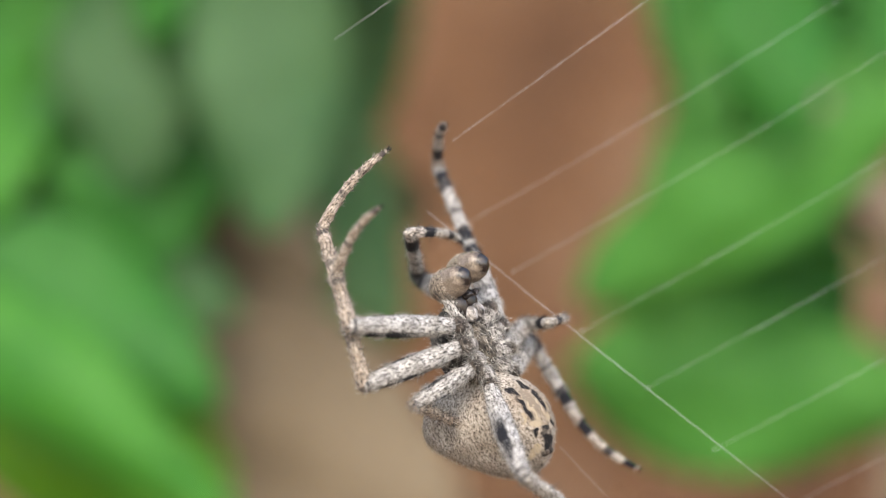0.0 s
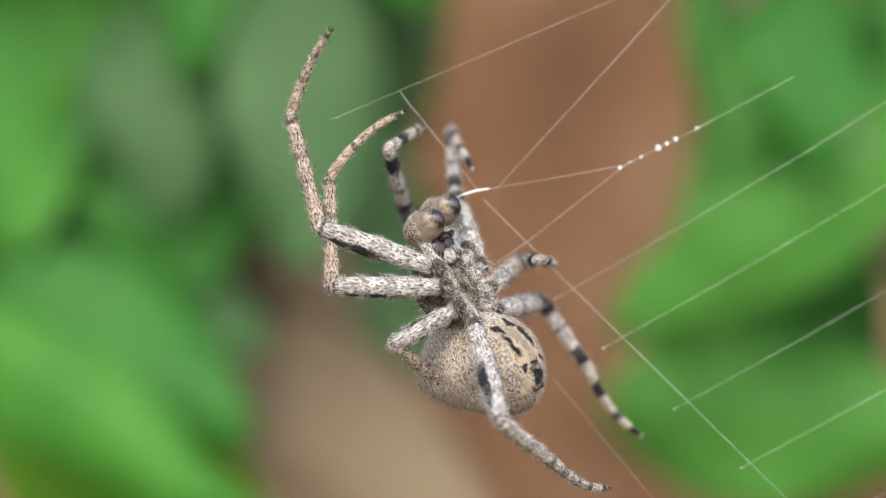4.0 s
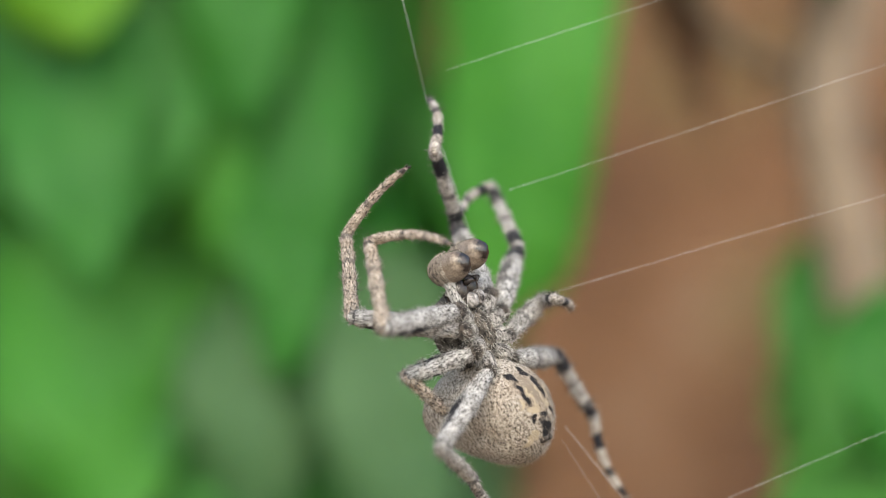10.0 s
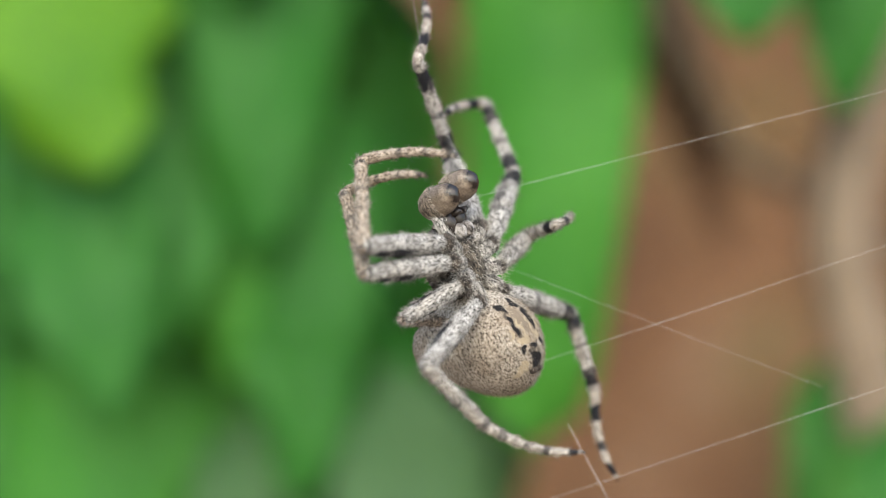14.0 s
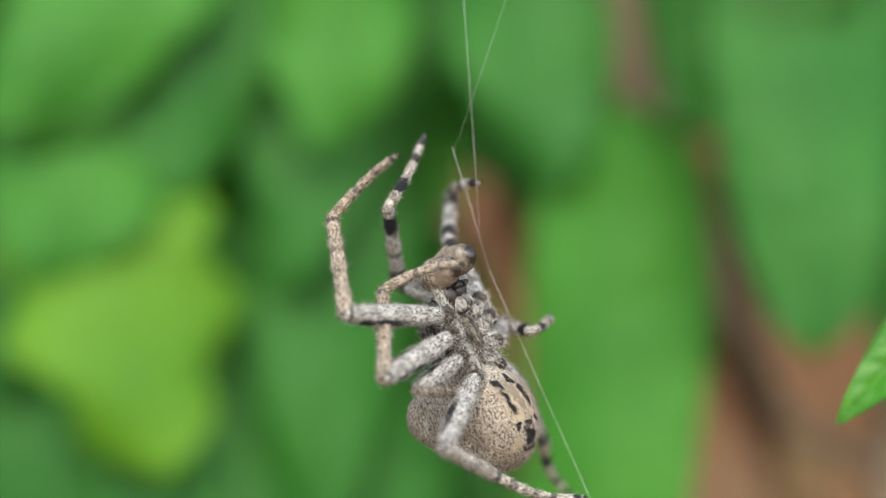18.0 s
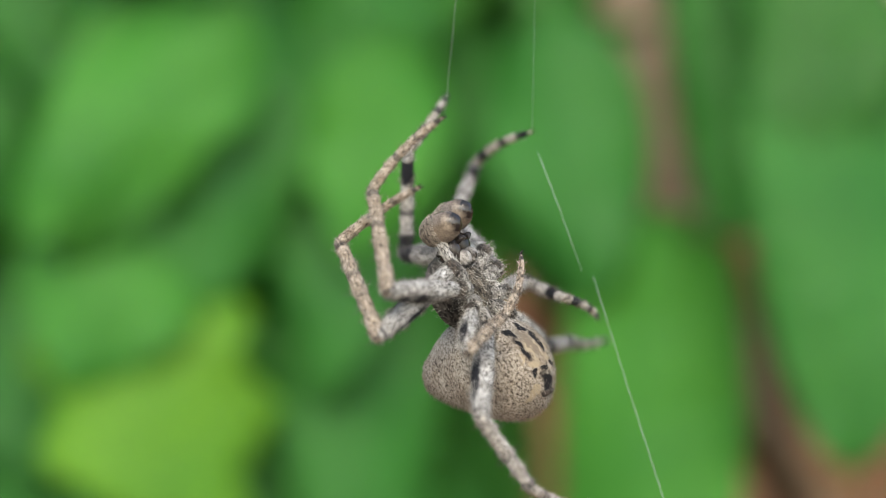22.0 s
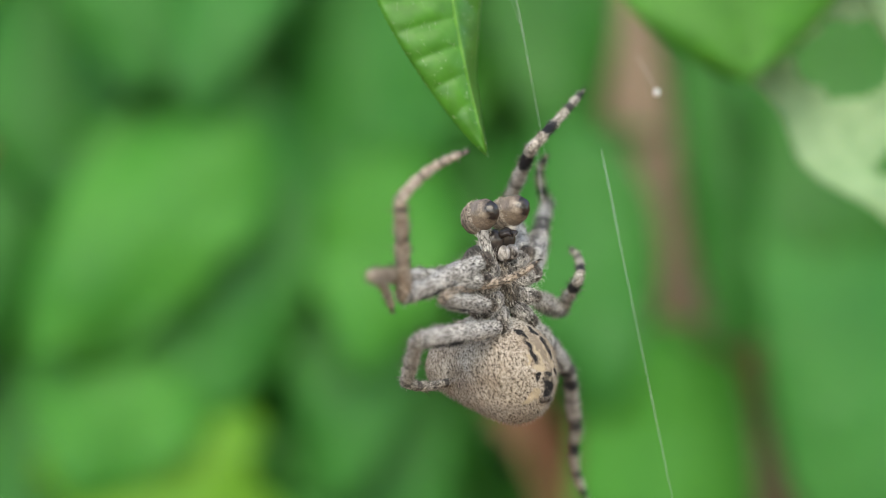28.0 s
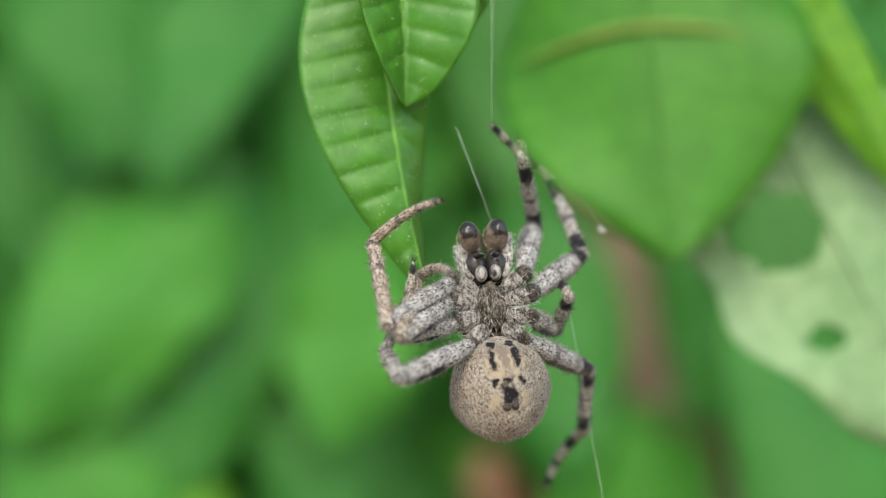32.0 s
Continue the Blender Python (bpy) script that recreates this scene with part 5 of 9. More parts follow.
    walk(legs['R2'][0], [(0,mm(-2.3,-0.15,0.7,-87,3,51)),(0.5,mm(-2.3,-0.15,0.7,-85,3,50)),(1,mm(-2.3,-0.15,0.7,-83,3,49)),(1.5,mm(-2.3,-0.15,0.7,-77,4,42)),(2,mm(-2.3,-0.15,0.7,-72,7,35)),(2.5,mm(-2.3,-0.15,0.7,-61,6,36)),(3,mm(-2.3,-0.15,0.7,-50,5,37)),(3.5,mm(-2.3,-0.15,0.7,-53,5,37)),(4,mm(-2.3,-0.15,0.7,-59,5,37)),(4.5,mm(-2.3,-0.15,0.7,-67,5,37)),(5,mm(-2.3,-0.15,0.7,-74,5,38)),(5.5,mm(-2.3,-0.15,0.7,-80,5,38)),(6,mm(-2.3,-0.15,0.7,-83,5,38)),(6.5,mm(-2.3,-0.15,0.7,-89,5,49)),(7,mm(-2.3,-0.15,0.7,-95,6,61)),(7.5,mm(-2.3,-0.15,0.7,-86,6,55)),(8,mm(-2.3,-0.15,0.7,-78,8,48)),(8.5,mm(-2.3,-0.15,0.7,-79,8,45)),(9,mm(-2.3,-0.15,0.7,-79,9,42)),(9.5,mm(-2.3,-0.15,0.7,-69,10,40)),(10,mm(-2.3,-0.15,0.7,-59,10,39)),(10.5,mm(-2.3,-0.15,0.7,-62,8,43)),(11,mm(-2.3,-0.15,0.7,-65,6,47)),(11.5,mm(-2.3,-0.15,0.7,-76,5,51)),(12,mm(-2.3,-0.15,0.7,-87,5,55)),(12.5,mm(-2.3,-0.15,0.7,-87,5,67)),(13,mm(-2.3,-0.15,0.7,-87,4,79)),(13.5,mm(-2.3,-0.15,0.7,-84,4,78)),(14,mm(-2.3,-0.15,0.7,-77,5,74)),(14.5,mm(-2.3,-0.15,0.7,-67,7,69)),(15,mm(-2.3,-0.15,0.7,-58,10,65)),(15.5,mm(-2.3,-0.15,0.7,-51,12,62)),(16,mm(-2.3,-0.15,0.7,-48,13,61)),(16.5,mm(-2.3,-0.15,0.7,-69,12,64)),(17,mm(-2.3,-0.15,0.7,-90,12,67)),(17.5,mm(-2.3,-0.15,0.7,-93,12,72)),(18,mm(-2.3,-0.15,0.7,-96,13,77)),(18.5,mm(-2.3,-0.15,0.7,-92,13,75)),(19,mm(-2.3,-0.15,0.7,-89,13,74)),(19.5,mm(-2.3,-0.15,0.7,-96,12,70)),(20,mm(-2.3,-0.15,0.7,-102,11,66)),(20.5,mm(-2.3,-0.15,0.7,-106,11,65)),(21,mm(-2.3,-0.15,0.7,-109,11,64)),(21.5,mm(-2.3,-0.15,0.7,-91,11,76)),(22,mm(-2.3,-0.15,0.7,-74,8,87)),(22.5,mm(-2.3,-0.15,0.7,-92,8,79)),(23,mm(-2.3,-0.15,0.7,-110,6,72)),(23.5,mm(-2.3,-0.15,0.7,-78,5,74)),(24,mm(-2.3,-0.15,0.7,-47,4,75)),(24.5,mm(-2.3,-0.15,0.7,-69,6,70)),(25,mm(-2.3,-0.15,0.7,-91,6,65)),(25.5,mm(-2.3,-0.15,0.7,-90,6,66)),(26,mm(-2.3,-0.15,0.7,-88,6,69)),(26.5,mm(-2.3,-0.15,0.7,-86,6,72)),(27,mm(-2.3,-0.15,0.7,-83,5,76)),(27.5,mm(-2.3,-0.15,0.7,-81,5,79)),(28,mm(-2.3,-0.15,0.7,-81,5,80)),(28.5,mm(-2.3,-0.15,0.7,-93,5,91)),(29,mm(-2.3,-0.15,0.7,-105,8,102)),(29.5,mm(-2.3,-0.15,0.7,-111,12,110)),(30,mm(-2.3,-0.15,0.7,-116,16,118)),(30.5,mm(-2.3,-0.15,0.7,-115,17,121)),(31,mm(-2.3,-0.15,0.7,-114,18,124)),(31.5,mm(-2.3,-0.15,0.7,-118,19,126)),(32,mm(-2.3,-0.15,0.7,-121,20,128))])
    walk(legs['R2'][1], [(0,mm(-7.18,3.82,1.04,4,10,-39)),(0.5,mm(-7.1,3.9,1.25,6,15,-38)),(1,mm(-7.01,3.97,1.46,9,20,-37)),(1.5,mm(-6.32,4.49,2.09,-3,18,-37)),(2,mm(-5.52,4.89,2.68,-15,17,-37)),(2.5,mm(-5.29,4.48,3.75,-2,19,-37)),(3,mm(-4.96,3.92,4.7,11,21,-37)),(3.5,mm(-5.07,4.04,4.5,8,24,-36)),(4,mm(-5.34,4.31,3.95,-3,32,-37)),(4.5,mm(-5.64,4.57,3.2,-19,42,-41)),(5,mm(-5.88,4.75,2.39,-39,50,-49)),(5.5,mm(-6.01,4.83,1.75,-57,54,-59)),(6,mm(-6.06,4.85,1.49,-65,56,-63)),(6.5,mm(-7.07,3.97,0.85,-36,39,-38)),(7,mm(-7.81,2.86,0.2,-20,17,-28)),(7.5,mm(-7.39,3.54,1.09,-5,18,-28)),(8,mm(-6.8,4.08,1.96,11,18,-28)),(8.5,mm(-6.55,4.34,1.91,3,21,-28)),(9,mm(-6.29,4.59,1.84,-5,23,-28)),(9.5,mm(-5.8,4.59,2.92,-18,30,-30)),(10,mm(-5.18,4.43,3.93,-31,36,-34)),(10.5,mm(-5.76,4.22,3.64,-19,35,-34)),(11,mm(-6.29,3.96,3.32,-8,33,-34)),(11.5,mm(-6.96,3.82,2.18,-9,32,-33)),(12,mm(-7.42,3.51,0.99,-11,30,-33)),(12.5,mm(-8.08,2.33,1.03,-24,28,-32)),(13,mm(-8.48,1.04,1.05,-38,26,-30)),(13.5,mm(-8.41,1.23,1.37,-36,27,-31)),(14,mm(-8.16,1.66,2.14,-33,29,-33)),(14.5,mm(-7.64,2.17,3.1,-28,32,-34)),(15,mm(-6.93,2.6,3.97,-23,36,-36)),(15.5,mm(-6.27,2.86,4.56,-19,38,-37)),(16,mm(-5.98,2.94,4.77,-17,39,-38)),(16.5,mm(-7.4,2.82,2.91,-12,30,-35)),(17,mm(-8.11,2.28,0.74,-8,21,-34)),(17.5,mm(-8.3,1.74,0.41,-19,28,-36)),(18,mm(-8.43,1.18,0.08,-31,34,-40)),(18.5,mm(-8.4,1.41,0.44,-26,22,-33)),(19,mm(-8.34,1.64,0.8,-22,10,-28)),(19.5,mm(-8.23,1.89,0.1,-28,14,-30)),(20,mm(-8.04,2.11,-0.59,-34,19,-33)),(20.5,mm(-7.95,2.1,-0.96,-35,20,-34)),(21,mm(-7.84,2.08,-1.32,-36,22,-36)),(21.5,mm(-8.42,1.32,0.55,-27,24,-37)),(22,mm(-8.33,0.4,2.44,-18,27,-38)),(22.5,mm(-8.49,1.01,0.5,14,3,-44)),(23,mm(-8,1.5,-1.41,51,-10,-60)),(23.5,mm(-8.19,1.69,1.98,51,0,-47)),(24,mm(-6.66,1.34,5,54,10,-33)),(24.5,mm(-7.72,2.1,2.98,5,16,-33)),(25,mm(-7.99,2.54,0.62,-45,18,-36)),(25.5,mm(-8.04,2.44,0.7,-36,13,-32)),(26,mm(-8.16,2.16,0.91,-16,-2,-27)),(26.5,mm(-8.27,1.8,1.18,12,-20,-31)),(27,mm(-8.36,1.42,1.44,46,-32,-43)),(27.5,mm(-8.4,1.13,1.64,75,-35,-56)),(28,mm(-8.41,1.01,1.72,87,-35,-61)),(28.5,mm(-8.59,-0.32,0.39,24,-19,-52)),(29,mm(-8.2,-1.64,-0.92,-34,-11,-58)),(29.5,mm(-7.67,-2.6,-1.5,-31,-14,-56)),(30,mm(-6.93,-3.46,-2,-27,-17,-55)),(30.5,mm(-6.78,-3.76,-1.87,-37,-20,-52)),(31,mm(-6.61,-4.04,-1.73,-46,-22,-50)),(31.5,mm(-6.25,-4.21,-2.05,-42,-21,-50)),(32,mm(-5.87,-4.35,-2.35,-38,-21,-51))])
    walk(legs['R2'][2], [(0,mm(-6.61,2.83,7.03,-18,64,-123)),(0.5,mm(-6.3,2.4,7.11,-50,65,-127)),(1,mm(-5.98,1.98,7.14,-83,66,-132)),(1.5,mm(-4.6,3.59,7.87,-58,65,-127)),(2,mm(-3.18,5.09,8.31,-36,63,-124)),(2.5,mm(-3.58,3.43,9.5,-39,59,-117)),(3,mm(-3.97,1.68,10.29,-42,55,-111)),(3.5,mm(-3.55,1.93,10.01,-47,58,-116)),(4,mm(-2.55,2.62,9.11,-63,65,-134)),(4.5,mm(-1.43,3.57,7.49,-93,68,-168)),(5,mm(-0.61,4.51,5.46,-122,63,160)),(5.5,mm(-0.24,5.2,3.68,-136,56,144)),(6,mm(-0.16,5.45,2.94,-140,53,139)),(6.5,mm(-2.42,4.9,4.7,-107,55,148)),(7,mm(-5.35,3.93,5.68,-74,54,156)),(7.5,mm(-5.55,3.1,6.89,-67,52,170)),(8,mm(-5.72,2.17,7.65,-62,48,-178)),(8.5,mm(-4.81,3.05,7.61,-60,48,-177)),(9,mm(-3.92,3.96,7.43,-58,48,-176)),(9.5,mm(-2.38,4.73,7.97,-59,44,-165)),(10,mm(-0.9,5.33,8.17,-61,40,-155)),(10.5,mm(-1.92,4.09,8.38,-65,41,-157)),(11,mm(-3.06,2.8,8.36,-70,42,-160)),(11.5,mm(-3.77,2.91,7.31,-74,43,-166)),(12,mm(-4.28,2.84,6.18,-78,44,-171)),(12.5,mm(-4.55,3.12,5.94,-96,44,172)),(13,mm(-4.77,3.23,5.38,-113,40,156)),(13.5,mm(-4.65,3.2,5.75,-111,41,158)),(14,mm(-4.28,3.09,6.62,-105,42,164)),(14.5,mm(-3.65,2.88,7.65,-97,43,172)),(15,mm(-2.89,2.57,8.53,-89,43,180)),(15.5,mm(-2.23,2.26,9.08,-83,43,-174)),(16,mm(-1.95,2.12,9.27,-81,42,-172)),(16.5,mm(-4.19,2.13,8.05,-84,43,-177)),(17,mm(-5.82,1.74,6.37,-87,43,178)),(17.5,mm(-4.96,1.74,5.51,-91,43,178)),(18,mm(-4.18,1.71,4.42,-95,43,177)),(18.5,mm(-5.21,2.48,5.53,-79,42,-171)),(19,mm(-6.38,3.19,6.37,-63,39,-160)),(19.5,mm(-5.63,3.65,5.33,-70,42,-172)),(20,mm(-4.83,4.06,4.22,-78,45,176)),(20.5,mm(-4.56,3.98,3.75,-82,45,179)),(21,mm(-4.26,3.9,3.27,-87,45,-177)),(21.5,mm(-4.98,2.2,5.51,-76,43,-161)),(22,mm(-5.12,0.31,7.62,-67,39,-146)),(22.5,mm(-9.31,-0.22,6.42,-68,34,-123)),(23,mm(-12.46,-0.27,2.36,-73,31,-101)),(23.5,mm(-11.65,-1.57,5.81,-73,38,-120)),(24,mm(-8.83,-3.11,8.57,-74,44,-141)),(24.5,mm(-6.63,0.81,8.83,-74,51,-162)),(25,mm(-4.4,5.3,4.7,-76,57,174)),(25.5,mm(-5.2,4.94,5.48,-84,57,177)),(26,mm(-7.53,3.74,6.77,-103,58,-176)),(26.5,mm(-10.64,1.76,6.8,-131,61,-170)),(27,mm(-12.98,-0.22,5.07,-162,64,-168)),(27.5,mm(-13.79,-1.42,2.91,171,66,-169)),(28,mm(-13.83,-1.78,1.96,161,67,-170)),(28.5,mm(-11.68,-0.43,5.65,-123,70,-159)),(29,mm(-5.82,1.04,4.02,-52,69,-154)),(29.5,mm(-5.8,0.2,3.59,-36,64,-142)),(30,mm(-5.59,-0.56,3.2,-26,58,-135)),(30.5,mm(-4.93,-0.22,2.74,-35,61,-140)),(31,mm(-4.3,0.03,2.17,-46,65,-147)),(31.5,mm(-4.14,-0.32,2.15,-92,68,180)),(32,mm(-3.96,-0.68,2.13,-132,61,154))])
    walk(legs['R3'][0], [(0,mm(-2.1,-0.15,-0.65,-96,-5,52)),(0.5,mm(-2.1,-0.15,-0.65,-96,-5,46)),(1,mm(-2.1,-0.15,-0.65,-97,-6,39)),(1.5,mm(-2.1,-0.15,-0.65,-93,-6,36)),(2,mm(-2.1,-0.15,-0.65,-89,-6,32)),(2.5,mm(-2.1,-0.15,-0.65,-89,-6,32)),(3,mm(-2.1,-0.15,-0.65,-88,-6,32)),(3.5,mm(-2.1,-0.15,-0.65,-88,-6,32)),(4,mm(-2.1,-0.15,-0.65,-89,-6,32)),(4.5,mm(-2.1,-0.15,-0.65,-91,-6,32)),(5,mm(-2.1,-0.15,-0.65,-92,-6,33)),(5.5,mm(-2.1,-0.15,-0.65,-93,-6,33)),(6,mm(-2.1,-0.15,-0.65,-93,-6,33)),(6.5,mm(-2.1,-0.15,-0.65,-102,-6,35)),(7,mm(-2.1,-0.15,-0.65,-111,-5,37)),(7.5,mm(-2.1,-0.15,-0.65,-99,-5,35)),(8,mm(-2.1,-0.15,-0.65,-87,-5,32)),(8.5,mm(-2.1,-0.15,-0.65,-101,-5,32)),(9,mm(-2.1,-0.15,-0.65,-115,-6,31)),(9.5,mm(-2.1,-0.15,-0.65,-100,-4,39)),(10,mm(-2.1,-0.15,-0.65,-85,-5,46)),(10.5,mm(-2.1,-0.15,-0.65,-85,-5,42)),(11,mm(-2.1,-0.15,-0.65,-86,-4,39)),(11.5,mm(-2.1,-0.15,-0.65,-87,-5,41)),(12,mm(-2.1,-0.15,-0.65,-88,-5,43)),(12.5,mm(-2.1,-0.15,-0.65,-91,-4,52)),(13,mm(-2.1,-0.15,-0.65,-95,-4,62)),(13.5,mm(-2.1,-0.15,-0.65,-95,-4,59)),(14,mm(-2.1,-0.15,-0.65,-95,-4,54)),(14.5,mm(-2.1,-0.15,-0.65,-96,-5,47)),(15,mm(-2.1,-0.15,-0.65,-96,-6,41)),(15.5,mm(-2.1,-0.15,-0.65,-96,-7,35)),(16,mm(-2.1,-0.15,-0.65,-96,-7,33)),(16.5,mm(-2.1,-0.15,-0.65,-96,-6,47)),(17,mm(-2.1,-0.15,-0.65,-95,-5,60)),(17.5,mm(-2.1,-0.15,-0.65,-97,-4,68)),(18,mm(-2.1,-0.15,-0.65,-98,-3,76)),(18.5,mm(-2.1,-0.15,-0.65,-99,-2,81)),(19,mm(-2.1,-0.15,-0.65,-100,-1,85)),(19.5,mm(-2.1,-0.15,-0.65,-103,-1,84)),(20,mm(-2.1,-0.15,-0.65,-106,-2,83)),(20.5,mm(-2.1,-0.15,-0.65,-112,-2,83)),(21,mm(-2.1,-0.15,-0.65,-118,-2,83)),(21.5,mm(-2.1,-0.15,-0.65,-117,2,90)),(22,mm(-2.1,-0.15,-0.65,-116,6,98)),(22.5,mm(-2.1,-0.15,-0.65,-112,2,87)),(23,mm(-2.1,-0.15,-0.65,-107,-2,76)),(23.5,mm(-2.1,-0.15,-0.65,-106,-4,69)),(24,mm(-2.1,-0.15,-0.65,-105,-6,62)),(24.5,mm(-2.1,-0.15,-0.65,-106,-6,62)),(25,mm(-2.1,-0.15,-0.65,-108,-6,62)),(25.5,mm(-2.1,-0.15,-0.65,-106,-5,64)),(26,mm(-2.1,-0.15,-0.65,-101,-4,69)),(26.5,mm(-2.1,-0.15,-0.65,-94,-4,76)),(27,mm(-2.1,-0.15,-0.65,-87,-4,82)),(27.5,mm(-2.1,-0.15,-0.65,-81,-5,87)),(28,mm(-2.1,-0.15,-0.65,-79,-5,89)),(28.5,mm(-2.1,-0.15,-0.65,-85,-5,86)),(29,mm(-2.1,-0.15,-0.65,-92,-5,82)),(29.5,mm(-2.1,-0.15,-0.65,-96,-4,91)),(30,mm(-2.1,-0.15,-0.65,-101,-3,100)),(30.5,mm(-2.1,-0.15,-0.65,-102,-3,99)),(31,mm(-2.1,-0.15,-0.65,-103,-3,99)),(31.5,mm(-2.1,-0.15,-0.65,-105,0,112)),(32,mm(-2.1,-0.15,-0.65,-106,4,125))])
    walk(legs['R3'][1], [(0,mm(-5.37,2.45,-1.08,-130,-32,-66)),(0.5,mm(-5.05,2.8,-1.12,-132,-33,-67)),(1,mm(-4.7,3.11,-1.15,-134,-35,-69)),(1.5,mm(-4.52,3.28,-0.87,-156,-34,-69)),(2,mm(-4.32,3.42,-0.58,-178,-33,-68)),(2.5,mm(-4.32,3.41,-0.54,-169,-30,-68)),(3,mm(-4.33,3.41,-0.51,-161,-28,-67)),(3.5,mm(-4.33,3.41,-0.53,-156,-25,-66)),(4,mm(-4.34,3.4,-0.6,-144,-19,-60)),(4.5,mm(-4.35,3.4,-0.69,-127,-13,-52)),(5,mm(-4.35,3.39,-0.78,-110,-10,-43)),(5.5,mm(-4.36,3.39,-0.84,-97,-9,-36)),(6,mm(-4.36,3.38,-0.87,-91,-9,-33)),(6.5,mm(-4.4,3.26,-1.51,-101,-15,-58)),(7,mm(-4.37,3.05,-2.13,-110,-25,-81)),(7.5,mm(-4.4,3.3,-1.3,-122,-14,-61)),(8,mm(-4.33,3.4,-0.44,-130,0,-43)),(8.5,mm(-4.2,3.4,-1.44,-160,-9,-47)),(9,mm(-3.94,3.19,-2.4,169,-18,-45)),(9.5,mm(-4.66,3.11,-1.36,-175,-23,-46)),(10,mm(-5.14,2.72,-0.26,-159,-27,-47)),(10.5,mm(-4.94,2.92,-0.32,-150,-31,-50)),(11,mm(-4.74,3.11,-0.38,-140,-35,-53)),(11.5,mm(-4.85,3.02,-0.44,-139,-38,-57)),(12,mm(-4.95,2.93,-0.5,-137,-42,-61)),(12.5,mm(-5.41,2.44,-0.75,-124,-45,-68)),(13,mm(-5.77,1.87,-1,-110,-48,-76)),(13.5,mm(-5.69,2,-1.01,-112,-48,-75)),(14,mm(-5.47,2.32,-1.04,-116,-47,-72)),(14.5,mm(-5.15,2.71,-1.07,-122,-45,-69)),(15,mm(-4.78,3.06,-1.1,-127,-44,-66)),(15.5,mm(-4.47,3.29,-1.11,-131,-43,-64)),(16,mm(-4.34,3.37,-1.12,-132,-42,-63)),(16.5,mm(-5.12,2.74,-1.06,-142,-47,-68)),(17,mm(-5.73,1.94,-0.98,-153,-52,-72)),(17.5,mm(-5.96,1.42,-1.13,-134,-52,-72)),(18,mm(-6.13,0.88,-1.26,-116,-52,-72)),(18.5,mm(-6.18,0.55,-1.33,-101,-56,-90)),(19,mm(-6.22,0.21,-1.4,-84,-56,-109)),(19.5,mm(-6.16,0.29,-1.61,-87,-56,-112)),(20,mm(-6.1,0.37,-1.82,-90,-56,-115)),(20.5,mm(-5.96,0.38,-2.22,-80,-56,-142)),(21,mm(-5.78,0.38,-2.61,-71,-54,-168)),(21.5,mm(-5.83,-0.25,-2.58,-64,-59,-154)),(22,mm(-5.8,-0.88,-2.5,-58,-64,-139)),(22.5,mm(-5.99,0.01,-2.23,-60,-65,-137)),(23,mm(-5.98,0.89,-1.87,-61,-66,-134)),(23.5,mm(-5.84,1.37,-1.8,-33,-59,-146)),(24,mm(-5.65,1.83,-1.71,-13,-51,-149)),(24.5,mm(-5.61,1.83,-1.82,-17,-56,-146)),(25,mm(-5.57,1.84,-1.93,-23,-62,-142)),(25.5,mm(-5.69,1.71,-1.78,-24,-63,-141)),(26,mm(-5.94,1.38,-1.41,-29,-66,-137)),(26.5,mm(-6.16,0.89,-0.91,-36,-70,-131)),(27,mm(-6.26,0.38,-0.4,-47,-73,-123)),(27.5,mm(-6.25,-0.02,-0.01,-57,-75,-113)),(28,mm(-6.23,-0.19,0.14,-61,-75,-109)),(28.5,mm(-6.28,0.12,-0.31,-20,-59,-135)),(29,mm(-6.26,0.43,-0.77,-2,-41,-137)),(29.5,mm(-6.28,-0.21,-1.1,4,-52,-138)),(30,mm(-6.17,-0.84,-1.42,14,-63,-142)),(30.5,mm(-6.16,-0.78,-1.51,62,-81,172)),(31,mm(-6.15,-0.73,-1.59,156,-70,80)),(31.5,mm(-5.86,-1.68,-1.72,67,-80,166)),(32,mm(-5.35,-2.55,-1.79,20,-62,-150))])
